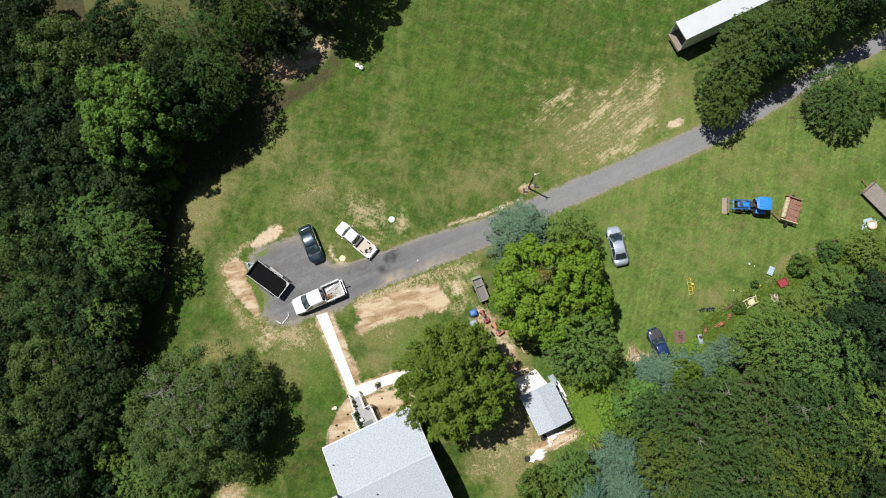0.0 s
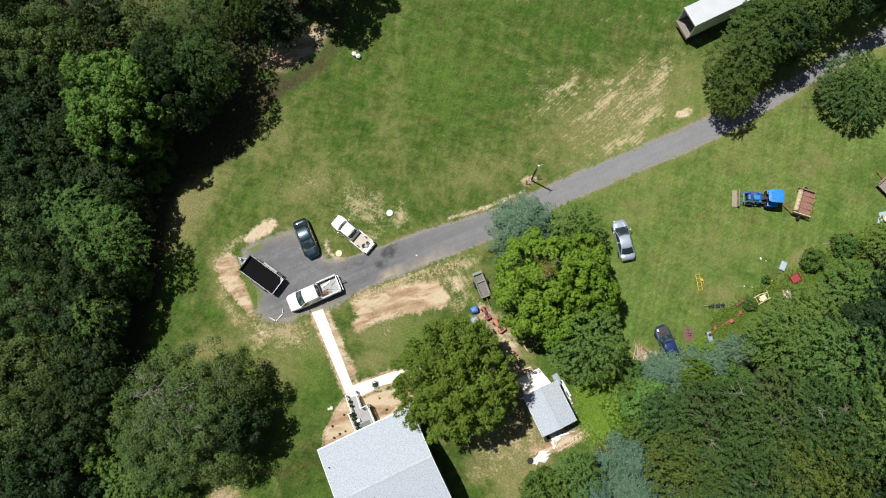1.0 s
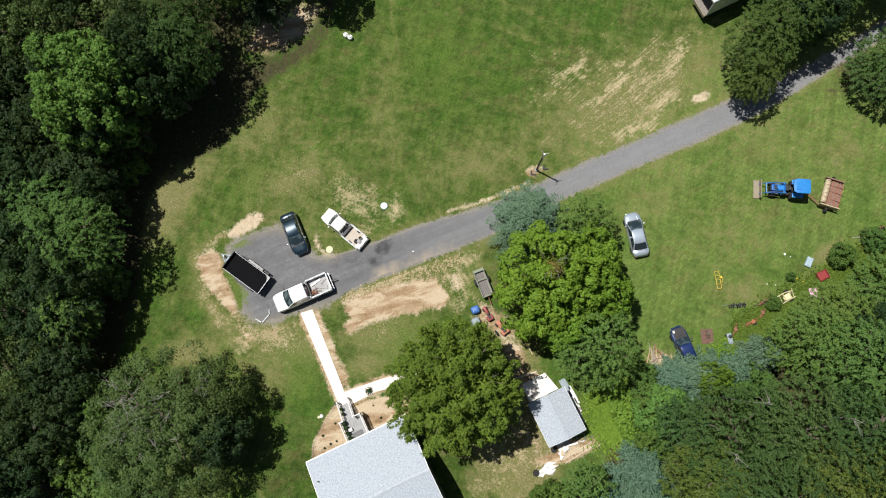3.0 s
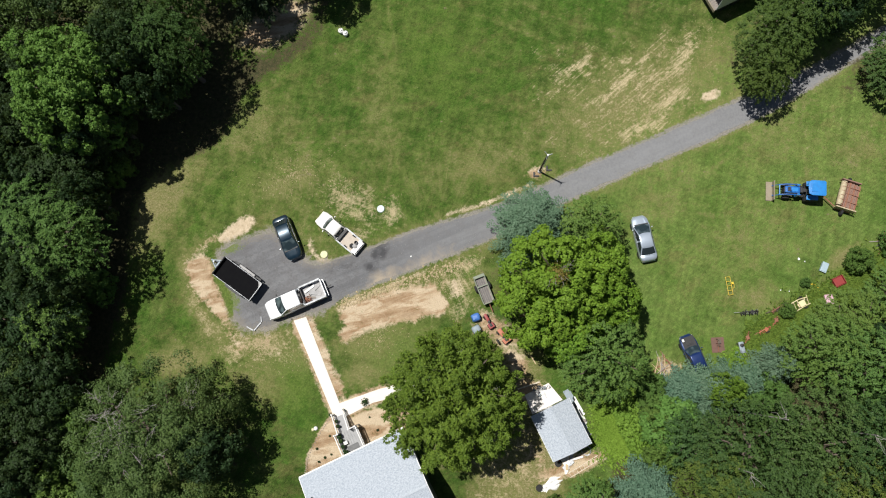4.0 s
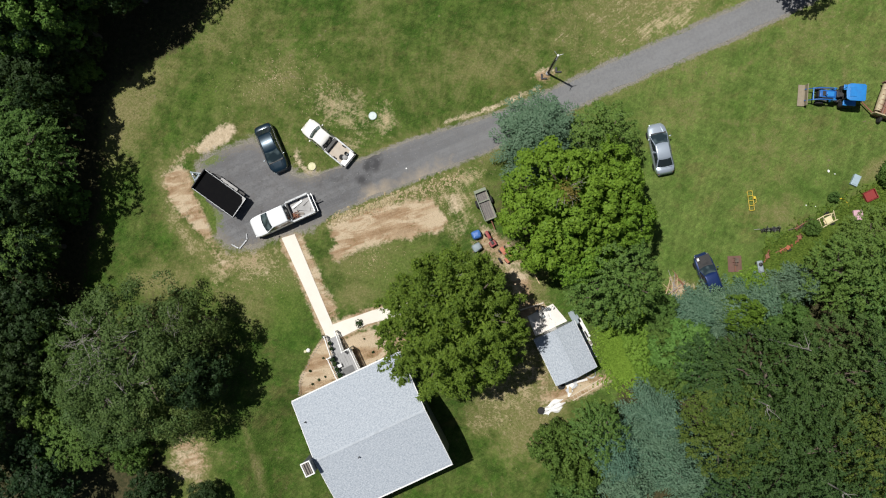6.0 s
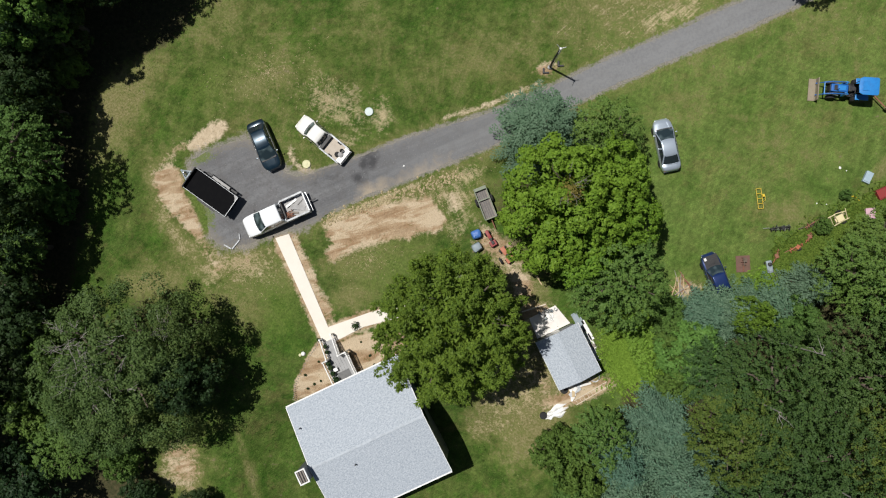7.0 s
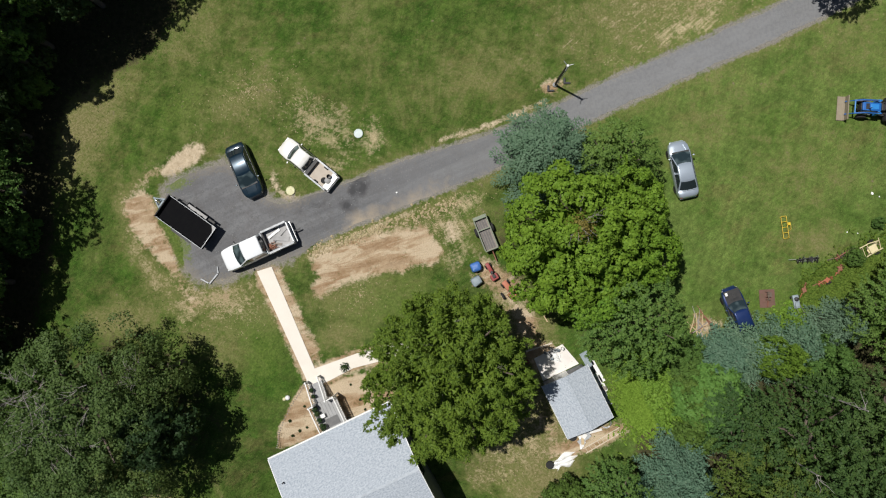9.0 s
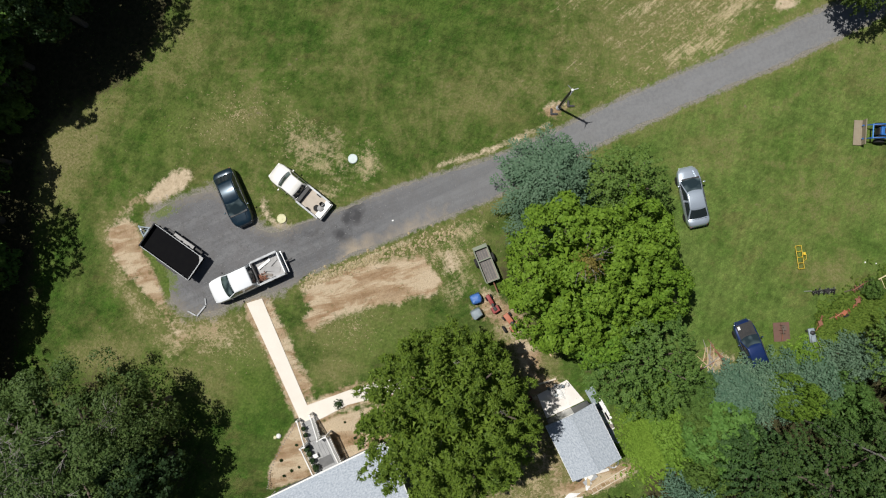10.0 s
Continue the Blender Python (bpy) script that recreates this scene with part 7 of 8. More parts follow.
def bucket(x, y, z, mtl, r=0.16, label="white plastic bucket beside the shed"):
    t = thing("bucket", label, "bucket", x, y, z, 0, "buckets by the shed")
    part("body", Shape().lathe([(r * 0.8, 0), (r, 0.36), (r * 0.93, 0.36), (r * 0.75, 0.03)], 14), mtl, t, smooth=True)
    part("handle", Shape().tube([(r * math.cos(a), 0.05, 0.3 + r * 0.6 * math.sin(a)) for a in np.linspace(0.2, 2.9, 7)], 0.008, 4), "grey_metal", t)


rngc = random.Random(11)
for k in range(12):
    q = by_shed(-1.5 + rngc.uniform(-0.15, 0.9), 1.6 + rngc.uniform(-0.2, 1.4))
    bucket(q["x"], q["y"], 0.05, rngc.choice(("white", "black", "old_white", "grey_tarp")), rngc.uniform(0.09, 0.17))
q = by_shed(-1.35, -0.15)
bucket(q["x"], q["y"], 0, "red", 0.17, "red plastic bucket beside the shed")


def pile(name, label, category, x, y, spread, count, mtl, seed, size=(0.25, 0.6), z=0.0, rz=0.0, flat=0.05):
    """A loose heap of boards, each lying at its own turn on those below."""
    rng = random.Random(seed)
    t = thing(name, label, category, x, y, z, rz)
    for k in range(count):
        a, b = rng.uniform(*size), rng.uniform(0.06, 0.18)
        m = pose(rng.uniform(-spread, spread), rng.uniform(-spread, spread) * 0.6, 0.01 + 0.03 * k, rng.uniform(-4, 4), rng.uniform(-3, 3), rng.uniform(0, 180))
        part("piece", Shape().box(-a, a, -b, b, 0, flat, m), mtl if isinstance(mtl, str) else rng.choice(mtl), t)


pile("scrap_heap", "heap of white boards and scrap behind the shed", "scrap", 12.7, -21.1, 0.8, 9, ("white", "old_white", "grey_metal", "new_wood"), 5, (0.2, 0.6), rz=26)


def crumpled(name, label, category, x, y, rz, w, d, h, mtl, seed):
    """A loose sheet thrown down in folds."""
    rng = random.Random(seed)
    n = 13
    k = [(rng.uniform(0, 6.28), rng.uniform(4, 11), rng.uniform(0, 6.28)) for _ in range(7)]
    v, f = [], []
    for layer in (0, 1):
        for i in range(n):
            for j in range(n):
                u, q = i / (n - 1) * 2 - 1, j / (n - 1) * 2 - 1
                fold = sum(math.sin(b * (u * math.cos(a) + q * math.sin(a)) + c) for a, b, c in k) / 4.2
                z = max(0.0, 0.35 + 0.65 * fold) * h * (1 - max(abs(u), abs(q)) ** 4)
                v.append((u * w * (1 + 0.28 * math.sin(5 * q + k[0][2])), q * d * (1 + 0.34 * math.sin(4.2 * u + k[1][2])), z + 0.012 * layer))
    at = lambda l, i, j: l * n * n + i * n + j
    for i in range(n - 1):
        for j in range(n - 1):
            f.append((at(1, i, j), at(1, i + 1, j), at(1, i + 1, j + 1), at(1, i, j + 1)))
            f.append((at(0, i, j + 1), at(0, i + 1, j + 1), at(0, i + 1, j), at(0, i, j)))
    rim = [(i, 0) for i in range(n - 1)] + [(n - 1, j) for j in range(n - 1)] + [(i, n - 1) for i in range(n - 1, 0, -1)] + [(0, j) for j in range(n - 1, 0, -1)]
    for (i, j), (p, q) in zip(rim, rim[1:] + rim[:1]):
        f.append((at(0, i, j), at(0, p, q), at(1, p, q), at(1, i, j)))
    single(name, label, category, Shape().solid(v, f), mtl, x, y, 0, rz)


crumpled("tarp", "crumpled white plastic sheet on bare ground", "sheet", 10.85, -23.2, 25, 0.95, 0.46, 0.34, "white", 3)
q = by_shed(-0.75, 2.1)
crumpled("tarp", "crumpled white plastic sheet on a concrete pad", "sheet", q["x"], q["y"], -50, 0.6, 0.5, 0.22, "white", 8)
for a, b, r, mtl in ((0.9, 4.25, 0.34, "grey_tarp"), (2.6, 4.3, 0.3, "old_white"), (3.7, 4.2, 0.24, "grey_metal"), (1.8, 4.55, 0.2, "white")):
    q = by_shed(a, b, 0, 3)
    single("plank", "long pale board lying along a shed wall", "board", Shape().box(-0.95, 0.95, -r, r, 0, 0.05).box(-0.6, 0.3, -r * 0.5, r * 0.5, 0.05, 0.12), mtl, q["x"], q["y"], 0, q["rz"], bevel=0.01, group="boards along the shed wall")
q = by_shed(5.45, 1.4, 0, 8)
single("panel", "pale plywood panel on the ground behind the shed", "panel", Shape().box(-0.5, 0.5, -0.62, 0.62, 0, 0.04), "concrete", q["x"], q["y"], 0, q["rz"], bevel=0.01)
q = by_shed(5.3, 0.6)
bucket(q["x"], q["y"], 0, "orange", 0.19, "orange plastic bucket behind the shed")


def coil(x, y, r, turns):
    pts = [((r + 0.03 * math.sin(a * 0.9)) * math.cos(a), (r + 0.04 * math.cos(a * 0.7)) * math.sin(a), 0.03 + 0.012 * a / 6.28) for a in np.linspace(0, 6.28 * turns, 20 * turns)]
    single("hose", "grey coiled hose on the ground behind a shed", "hose", Shape().tube(pts, 0.022, 5), "grey_metal", x, y)


q = by_shed(5.75, 3.35)
coil(q["x"], q["y"], 0.42, 5)
pile("scrap_heap", "pale boards and pipes stacked along a shed wall", "scrap", 13.3, -17.3, 0.9, 11, ("grey_tarp", "white", "old_wood", "pale_blue"), 7, (0.3, 0.8), rz=-64)
single("tyre", "old black tyre lying on bare ground", "tyre", Shape().lathe([(0.17, 0.0), (0.31, 0.0), (0.34, 0.1), (0.31, 0.2), (0.17, 0.2)], 16), "rubber", 9.75, -23.5, 0, smooth=True)
single("tyre", "old black tyre lying on bare ground", "tyre", Shape().lathe([(0.17, 0.0), (0.31, 0.0), (0.34, 0.1), (0.31, 0.2), (0.17, 0.2)], 16), "rubber", 11.55, -21.25, 0, smooth=True)


def ladder(x, y, rz, L=3.4, mtl="pale_wood"):
    t = thing("ladder", "wooden ladder lying flat behind the shed", "ladder", x, y, 0, rz)
    for s in (-1, 1):
        part("rail", Shape().box(-L / 2, L / 2, s * 0.21 - 0.025, s * 0.21 + 0.025, 0.0, 0.09), mtl, t)
    for k in range(9):
        xx = -L / 2 + 0.2 + k * (L - 0.4) / 8
        part("rung", Shape().tube([(xx, -0.2, 0.05), (xx, 0.2, 0.05)], 0.02, 6), mtl, t)


ladder(13.95, -21.5, 31)


# ---- yard things ----
def lid(x, y, mtl, label):
    t = thing("tank_lid", label, "lid", x, y, 0)
    part("cover", Shape().lathe([(0.37, -0.02), (0.38, 0.09), (0.35, 0.12), (0.32, 0.12), (0.31, 0.105), (0.10, 0.108), (0.09, 0.125), (0.01, 0.125)], 22), mtl, t)
    for a in range(6):
        c, s = 0.33 * math.cos(a * 1.047), 0.33 * math.sin(a * 1.047)
        part("bolt", Shape().lathe([(0.018, 0.13), (0.018, 0.155), (0.004, 0.157)], 6, (c, s, 0)), "grey_metal", t)


lid(-5.76, 3.37, "cover_white", "round white plastic tank lid set in the lawn")
lid(-11.4, -1.3, "cover_cream", "round cream plastic tank lid set in the lawn")


def yard_mast():
    t = thing("yard_mast", "tall dark post with white conduit and small top fixture", "post", 10.3, 7.15, 0, 0)
    part("pole", Shape().tube([(0, 0, -0.05), (0.1, 0.0, 2.5), (0.28, -0.04, 5.6)], [0.10, 0.09, 0.07], 10), "black", t, smooth=True)
    part("conduit", Shape().tube([(0.14, -0.06, 0.0), (0.23, -0.06, 2.5), (0.39, -0.09, 5.6)], 0.028, 6), "white", t, "white conduit")
    part("base_collar", Shape().lathe([(0.2, 0.0), (0.2, 0.1), (0.13, 0.14), (0.11, 0.24)], 14), "grey_metal", t, smooth=True)
    part("fixture", Shape().lathe([(0.04, 5.58), (0.10, 5.62), (0.09, 5.72), (0.03, 5.76)], 12, (0.31, -0.05, 0)), "white", t, "white top fixture", smooth=True)
    for a in (0.2, 2.3, 4.3):
        part("arm", Shape().tube([(0.3, -0.05, 5.66), (0.3 + 0.45 * math.cos(a), -0.05 + 0.45 * math.sin(a), 5.74)], [0.035, 0.025], 5), "grey_metal", t)
    for x, yy, d in ((-0.55, -0.35, -0.25), (0.75, 0.25, 0.1)):
        part("ground_bar", Shape().box(x - 0.08, x + 0.08, yy - 0.2, yy + 0.3, 0.0, 0.16).box(x + 0.08, x + 0.48, yy - 0.2, yy - 0.06, 0.0, 0.14), "black", t, "dark angle bar at the foot", bevel=0.02)


yard_mast()


def corner_posts():
    t = thing("gate_frame", "pale grey rail frame lying on gravel", "frame", -18.15, -8.95, 0.02, 0)
    part("rail", Shape().box(-0.06, 0.06, 0, 1.05, 0, 0.11, pose(0, 0, 0, 0, 0, -40)), "rail", t, bevel=0.01)
    part("rail", Shape().box(-0.06, 0.06, 0.1, 0.85, 0, 0.11, pose(0, 0, 0, 0, 0, 62)), "rail", t, bevel=0.01)
    part("rail", Shape().box(-0.05, 0.05, 0, 0.55, 0, 0.1, pose(0.72, 0.86, 0, 0, 0, 8)), "rail", t, bevel=0.01)


corner_posts()


def planter(x, y):
    t = thing("stone_urn", "pair of small pale stones on the lawn", "stone", x, y, 0)
    part("stone", Shape().lathe([(0.02, 0), (0.17, 0.02), (0.2, 0.12), (0.12, 0.22), (0.01, 0.24)], 9), "white", t, smooth=True)
    part("stone", Shape().lathe([(0.02, 0), (0.13, 0.02), (0.15, 0.09), (0.09, 0.17), (0.01, 0.18)], 9, (-0.28, -0.12, 0)), "cover_cream", t, smooth=True)


planter(-11.6, -18.3)


def covered(name, label, category, x, y, rz, a, b, h, mtl, seed):
    """A machine under a sagging sheet."""
    rng = random.Random(seed)
    rings = []
    for z, k in ((0.0, 1.08), (h * 0.5, 1.0), (h * 0.9, 0.94), (h, 0.72), (h * 1.03, 0.3)):
        rings.append([(a * k * math.copysign(abs(math.cos(t)) ** 0.45, math.cos(t)) * rng.uniform(0.95, 1.05), b * k * math.copysign(abs(math.sin(t)) ** 0.45, math.sin(t)) * rng.uniform(0.95, 1.05), z + rng.uniform(-0.03, 0.03) * (z > 0)) for t in np.linspace(0, 6.283, 17)[:-1]])
    single(name, label, category, Shape().rings(rings), mtl, x, y, 0, rz, smooth=True)


covered("covered_mower", "machine under a bright blue tarpaulin on grass", "tarpaulin", 3.85, -7.6, 20, 0.42, 0.38, 0.75, "tarp", 1)
covered("covered_grill", "machine under a grey-green cover on grass", "cover", 3.9, -8.75, 30, 0.42, 0.36, 0.75, "grey_tarp", 2)


def garden_tractor(x, y, rz, mtl, label, wide):
    t = thing("garden_tractor", label, "garden tractor", x, y, 0, rz)
    part("hood", Shape().box(0.0, 0.95, -0.24, 0.24, 0.42, 0.78), mtl, t, bevel=0.06, smooth=True)
    part("chassis", Shape().box(-0.8, 0.9, -0.2, 0.2, 0.25, 0.42), "black", t)
    part("fender", Shape().box(-0.85, -0.25, -0.48, 0.48, 0.55, 0.64), mtl, t, bevel=0.05)
    part("seat", Shape().box(-0.65, -0.3, -0.2, 0.2, 0.64, 0.78), "black", t, bevel=0.05)
    part("steering_wheel", Shape().lathe([(0.13, 0.9), (0.16, 0.91), (0.13, 0.92)], 12, (-0.05, 0, 0)), "black", t)
    part("steering_post", Shape().tube([(0.05, 0, 0.7), (-0.05, 0, 0.91)], 0.02, 5), "black", t)
    for s in (-1, 1):
        wheel(t, -0.55, s * 0.42, 0.28, 0.2)
        wheel(t, 0.65, s * 0.36, 0.2, 0.14)
    t.matrix_basis = t.matrix_basis @ Matrix.Diagonal((0.85, wide, 0.9, 1))


garden_tractor(5.1, -8.0, 120, "red", "faded red garden tractor by the maple", 0.62)
garden_tractor(6.55, -9.4, 128, "orange", "orange garden tractor under the maple", 0.85)
single("tyre", "old black tyre standing on bare ground", "tyre", Shape().lathe([(0.15, -0.08), (0.28, -0.08), (0.3, 0.0), (0.28, 0.08), (0.15, 0.08)], 16, (0, 0, 0.3), "y"), "rubber", 6.0, -9.95, 0, 120, smooth=True)
single("box_crate", "red plastic crate on rough grass", "crate", Shape().box(-0.5, 0.5, -0.4, 0.4, 0, 0.05).box(-0.54, 0.54, 0.4, 0.45, 0, 0.46).box(-0.54, 0.54, -0.45, -0.4, 0, 0.46).box(0.49, 0.54, -0.4, 0.4, 0, 0.46).box(-0.54, -0.49, -0.4, 0.4, 0, 0.46).box(-0.46, 0.46, -0.38, 0.38, 0.05, 0.34), "red", 38.6, -4.05, 0, 25, bevel=0.03)
single("cushion_box", "pale blue padded box on rough grass", "box", Shape().box(-0.5, 0.5, -0.3, 0.3, 0, 0.3).box(-0.42, 0.42, -0.23, 0.23, 0.3, 0.36), "pale_blue", 37.4, -2.7, 0, 65, bevel=0.05)
single("plastic_crate", "pink plastic crate in tall weeds", "crate", Shape().box(-0.36, 0.36, -0.42, 0.42, 0, 0.4).box(-0.4, 0.4, -0.46, 0.46, 0.4, 0.46), "pink", 37.5, -5.8, 0, 5, bevel=0.03)


def pipe_frame(name, label, category, x, y, rz, L, W, mtl, bars, r=0.03, z=0.25):
    t = thing(name, label, category, x, y, 0, rz)
    for s in (-1, 1):
        part("rail", Shape().tube([(-L / 2, s * W / 2, z), (L / 2, s * W / 2, z)], r, 6), mtl, t)
        for e in (-1, 1):
            part("leg", Shape().tube([(e * L * 0.45, s * W / 2, 0), (e * L * 0.45, s * W / 2, z)], r, 6), mtl, t)
    for k in range(bars):
        xx = -L / 2 + L * k / (bars - 1)
        part("crossbar", Shape().tube([(xx, -W / 2, z), (xx, W / 2, z)], r, 6), mtl, t)


pipe_frame("pipe_frame", "bright yellow steel frame on the grass", "frame", 28.3, -4.5, 97, 1.75, 0.42, "yellow", 5, 0.021)
single("seat_bar", "yellow bar with a small white seat beside a steel frame", "frame part", Shape().tube([(-0.35, -0.2, 0.28), (-0.2, -0.42, 0.3), (0.15, -0.45, 0.3), (0.3, -0.22, 0.28)], 0.022, 6).box(0.12, 0.34, -0.42, -0.24, 0.3, 0.36).tube([(-0.2, -0.42, 0.0), (-0.2, -0.42, 0.3)], 0.02, 5), "yellow", 28.3, -4.5, 0, 97)


def implement(name, label, x, y, rz, L, W, mtl, second, seed, wheels=0, bars=5):
    """A worn tow-behind tool: bent bars on a frame, plates, levers and tines."""
    rng = random.Random(seed)
    t = thing(name, label, "farm machine", x, y, 0, rz)
    if mtl == "cream":
        for s in (-1, 1):
            part("beam", Shape().tube([(-L / 2, s * W / 2, 0.3), (0, s * W / 2 * rng.uniform(0.85, 1.1), 0.33), (L / 2, s * W / 2 * rng.uniform(0.5, 1.0), 0.28)], 0.045, 6), mtl, t)
        part("box", Shape().box(-0.3, 0.32, -W * 0.36, W * 0.3, 0.34, 0.55), mtl, t, "cream seed box", bevel=0.03)
    else:
        part("beam", Shape().tube([(-L / 2, -W * 0.2, 0.34), (0, W * 0.12, 0.4), (L / 2, W * 0.05, 0.3)], 0.04, 6), mtl, t)
        part("axle", Shape().tube([(-L * 0.42, -W * 0.45, 0.2), (L * 0.42, -W * 0.3, 0.2)], 0.025, 5), second, t)
        for k in range(bars + 2):
            xx = -L * 0.42 + L * 0.84 * k / (bars + 1)
            part("disc", Shape().lathe([(0.02, -0.02), (0.19, 0.012), (0.20, 0.02), (0.02, 0.0)], 12, (xx, -W * 0.38 + 0.1 * (k % 2), 0.2), "x"), rng.choice((mtl, second)), t)
    for k in range(bars):
        xx = -L / 2 + L * (k + rng.uniform(0.1, 0.7)) / bars
        if k % 2 or mtl == "cream":
            part("crossbar", Shape().tube([(xx, -W / 2 * rng.uniform(0.4, 1.2), 0.3), (xx + rng.uniform(-0.3, 0.3), W / 2 * rng.uniform(0.4, 1.2), 0.34)], rng.uniform(0.02, 0.04), 5), rng.choice((mtl, mtl, second)), t)
        part("tine", Shape().tube([(xx, rng.uniform(-W / 2, W / 2), 0.3), (xx + 0.1, rng.uniform(-W / 2, W / 2), 0.0)], [0.025, 0.012], 5), second, t)
    part("seat_plate", Shape().box(-0.2, 0.16, -0.17, 0.15, 0.36, 0.39, pose(rng.uniform(-L / 4, L / 4), 0, 0, 6, 4, rng.uniform(0, 60))), mtl, t, bevel=0.01)
    part("lever", Shape().tube([(L * 0.2, 0.05, 0.32), (L * 0.32, 0.18, 0.85)], 0.018, 5), second, t)
    part("tongue", Shape().tube([(-L / 2, 0, 0.3), (-L / 2 - 0.5, rng.uniform(-0.15, 0.15), 0.12)], 0.035, 6), second, t)
    for s in (-1, 1)[:wheels]:
        wheel(t, L * 0.15, s * (W / 2 + 0.12), 0.24, 0.09)


implement("wagon_gear", "cream steel frame of an old implement in weeds", 34.9, -6.2, 28, 1.6, 0.85, "cream", "tan_metal", 1, 2, 6)
implement("harrow", "dark rusty harrow in tall grass", 30.0, -7.0, 3, 1.8, 0.42, "black", "green_grey", 2, 0, 7)
implement("harrow", "rusty brown harrow in tall grass", 32.8, -6.6, 25, 1.7, 0.4, "rust", "bark", 3, 0, 6)
implement("plough", "orange steel plough among weeds", 31.3, -8.7, 24, 1.3, 0.4, "orange", "rust", 4, 1, 4)
implement("plough", "rusty orange plough among weeds", 29.7, -9.3, 70, 0.9, 0.3, "rust", "orange", 5, 0, 3)
implement("harrow", "rusty brown harrow in tall grass", 44.0, 0.3, 33, 2.6, 0.55, "rust", "black", 6, 0, 7)
implement("plough", "rusty orange plough among weeds", 32.4, -7.8, 60, 0.8, 0.4, "rust", "orange", 7, 0, 4)
single("yellow_hose", "bent yellow pipe lying in weeds", "pipe", Shape().tube([(-0.6, 0.35, 0.05), (-0.1, 0.4, 0.08), (0.35, 0.05, 0.05), (0.5, -0.45, 0.05)], 0.05, 7), "yellow", 36.4, -4.7, 0, 0, smooth=True)
single("sheet_metal", "faded red metal sheet lying on grass", "metal sheet", Shape().box(-0.6, 0.6, -0.72, 0.72, 0.0, 0.05).box(-0.06, 0.06, -0.72, 0.72, 0.05, 0.1).box(-0.6, 0.6, -0.3, -0.22, 0.05, 0.08), "faded_red", 26.95, -10.15, 0, 3, bevel=0.01)
implement("drawbar_part", "brown drawbar lying on a metal sheet", 26.95, -9.95, 85, 0.7, 0.14, "bark", "rust", 8, 0, 2)


def motor(x, y, rz):
    t = thing("lawn_mower", "grey push mower at the edge of the weeds", "mower", x, y, 0, rz)
    part("deck", Shape().box(-0.62, 0.45, -0.24, 0.24, 0.1, 0.3), "grey_tarp", t, bevel=0.07, smooth=True)
    part("engine", Shape().lathe([(0.16, 0.3), (0.17, 0.46), (0.1, 0.52), (0.01, 0.53)], 10, (0.12, 0, 0)), "black", t, smooth=True)
    part("shroud", Shape().box(-0.5, -0.12, -0.15, 0.15, 0.302, 0.42), "grey_tarp", t, "pale engine shroud", bevel=0.04)
    for s in (-1, 1):
        part("handle", Shape().tube([(-0.3, s * 0.2, 0.25), (-0.95, s * 0.2, 0.85)], 0.02, 5), "grey_metal", t)
        for e in (-1, 1):
            wheel(t, e * 0.28, s * 0.32, 0.1, 0.06)
    part("grip", Shape().tube([(-0.95, -0.2, 0.85), (-0.95, 0.2, 0.85)], 0.022, 5), "black", t)


motor(29.1, -10.3, 100)


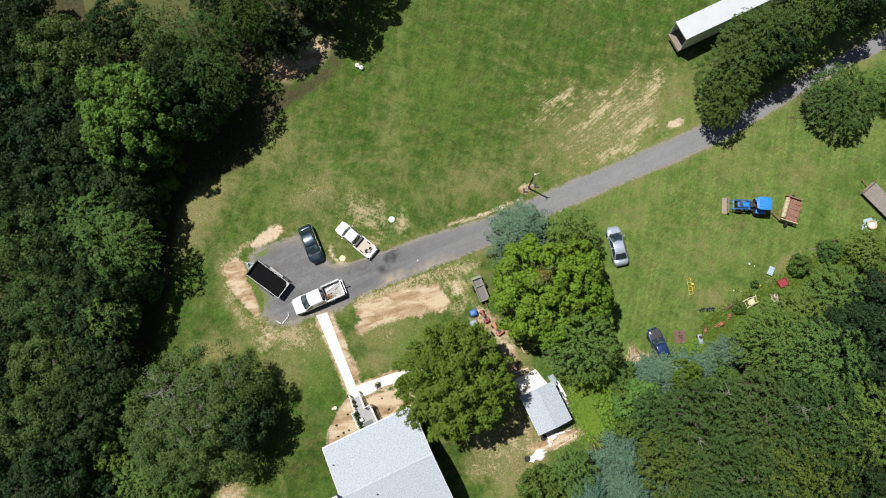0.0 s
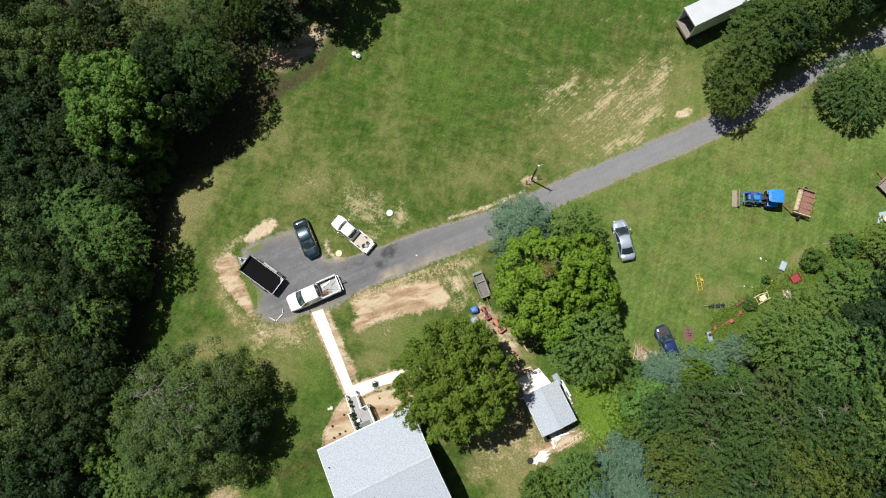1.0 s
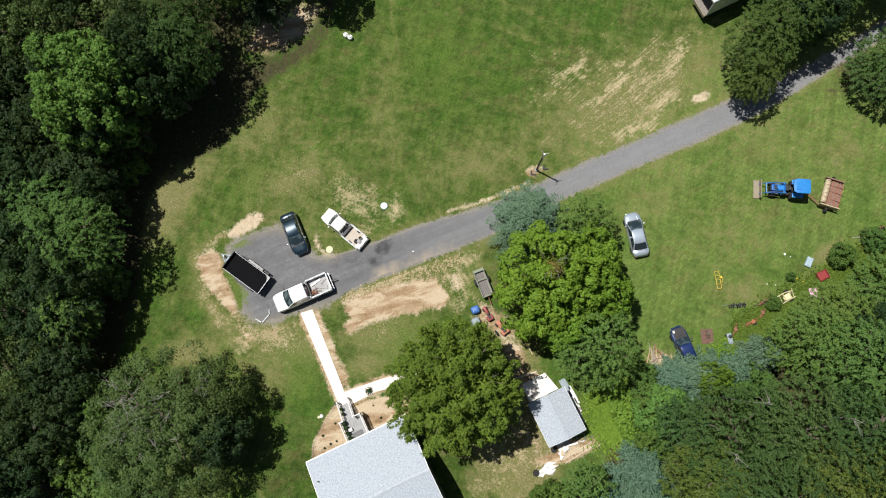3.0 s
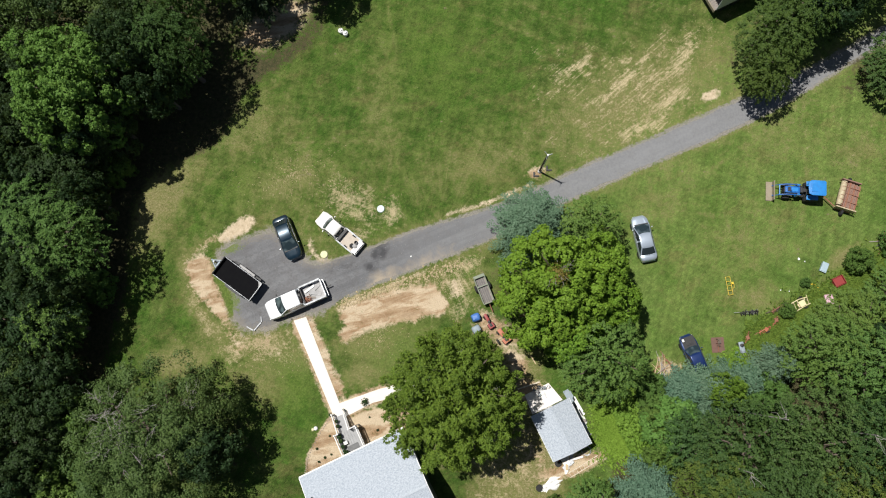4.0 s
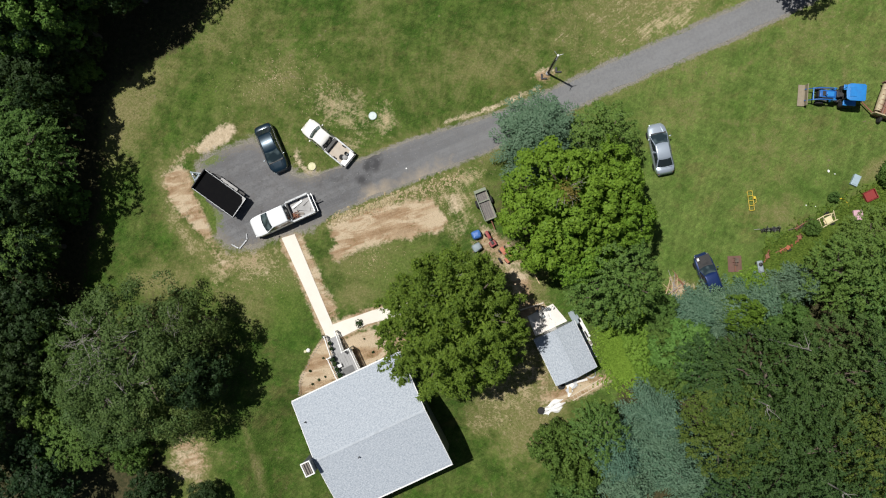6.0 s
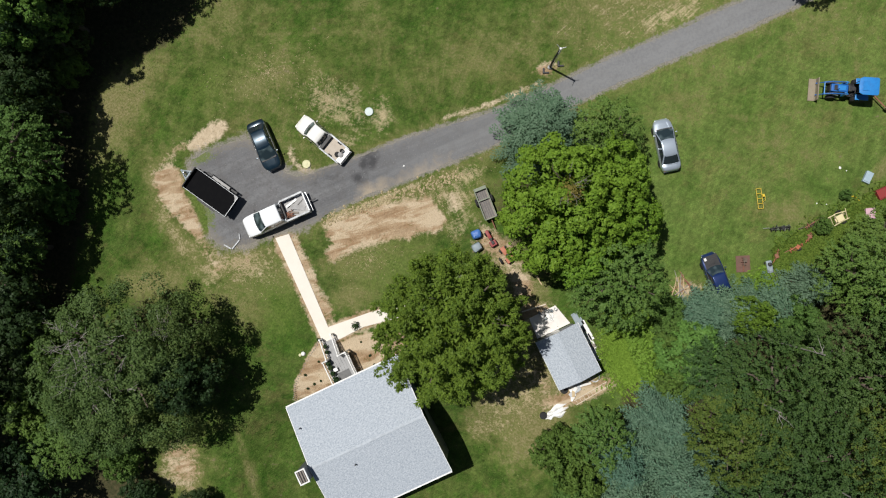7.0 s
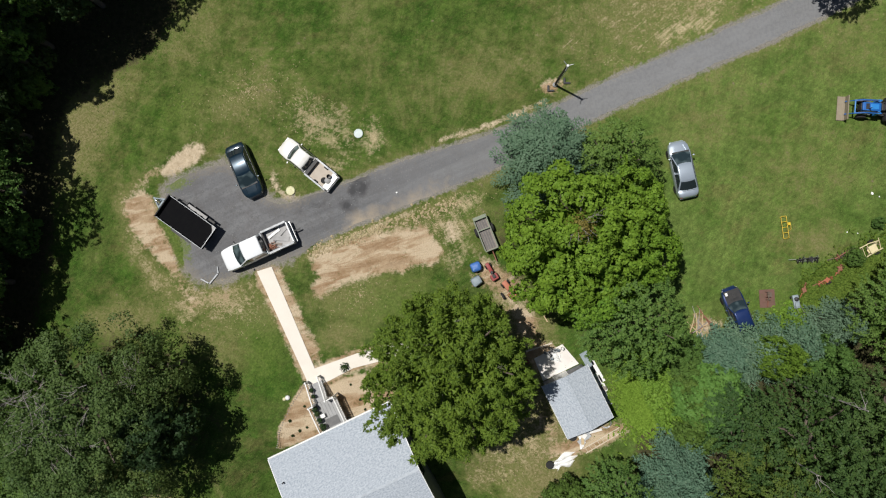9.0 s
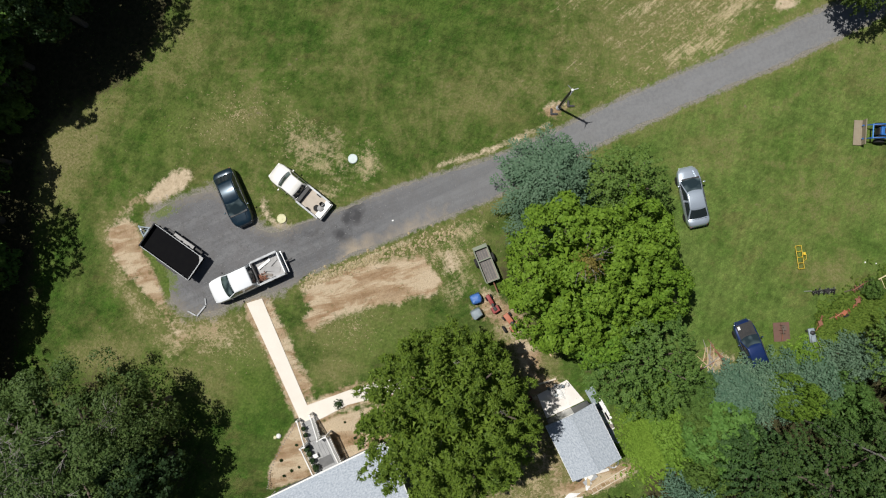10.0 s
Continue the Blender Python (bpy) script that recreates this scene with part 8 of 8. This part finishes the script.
def brush_pile(x, y, spread, count, seed, mtls, label):
    rng = random.Random(seed)
    t = thing("brush_pile", label, "brushwood", x, y, 0, 0)
    for k in range(count):
        a = rng.uniform(0, 3.14)
        L = rng.uniform(0.5, 1.3)
        cx, cy, z = rng.uniform(-spread, spread), rng.uniform(-spread, spread) * 0.7, 0.04 + 0.02 * k
        part("stick", Shape().tube([(cx - L * math.cos(a), cy - L * math.sin(a), 0.03), (cx, cy, z), (cx + L * math.cos(a), cy + L * math.sin(a), 0.05 + rng.uniform(0, 0.15))], [0.045, 0.04, 0.02], 5), rng.choice(mtls), t)


brush_pile(21.6, -12.2, 0.7, 16, 3, ("rust", "new_wood", "dead"), "tangle of sticks and rusty bars by a tree")
brush_pile(43.6, -0.6, 0.9, 10, 9, ("dead", "old_wood", "rust"), "tangle of grey sticks in tall weeds")


def wash_tub(x, y):
    t = thing("fire_pit", "pale round tub on a blue sheet", "tub", x, y, 0)
    part("sheet", Shape().prism([(-1.0, -0.5), (-0.2, -0.8), (0.9, -0.5), (1.0, 0.6), (0.2, 0.9), (-0.7, 0.7)], 0.004, 0.03), "pale_blue", t)
    part("tub", Shape().lathe([(0.4, 0.03), (0.5, 0.4), (0.55, 0.42), (0.5, 0.44), (0.42, 0.4), (0.34, 0.1)], 18), "new_wood", t, smooth=True)
    part("inset", Shape().lathe([(0.02, 0.3), (0.36, 0.3), (0.36, 0.34), (0.02, 0.35)], 16), "white", t)


wash_tub(49.0, 2.6)


def litter(x, y, r, mtl, label, seed):
    rng = random.Random(seed)
    single("scrap_piece", label, "scrap", Shape().prism([(r * math.cos(a) * rng.uniform(0.6, 1.1), r * math.sin(a) * rng.uniform(0.5, 1)) for a in np.linspace(0, 6.28, 8)[:-1]], 0.0, 0.07), mtl, x, y, 0, rng.uniform(0, 180), bevel=0.015, group="scrap in the grass")


for i, (x, y, r) in enumerate(((35.15, -1.85, 0.14), (33.2, -4.9, 0.08), (35.7, -2.1, 0.07), (34.0, -5.0, 0.07), (-2.6, -1.5, 0.1))):
    litter(x, y, r, "white", "small white scrap on the grass", i)


def gas_bottle(x, y):
    t = thing("gas_bottle", "small white gas bottle at the edge of the woods", "bottle", x, y, 0)
    part("body", Shape().lathe([(0.2, 0.0), (0.26, 0.06), (0.28, 0.2), (0.27, 0.4), (0.16, 0.5), (0.02, 0.52)], 14), "white", t, smooth=True)
    part("collar", Shape().lathe([(0.14, 0.5), (0.14, 0.6), (0.12, 0.6), (0.12, 0.51)], 12), "white", t)


gas_bottle(-9.9, 22.4)
gas_bottle(-10.4, 22.7)
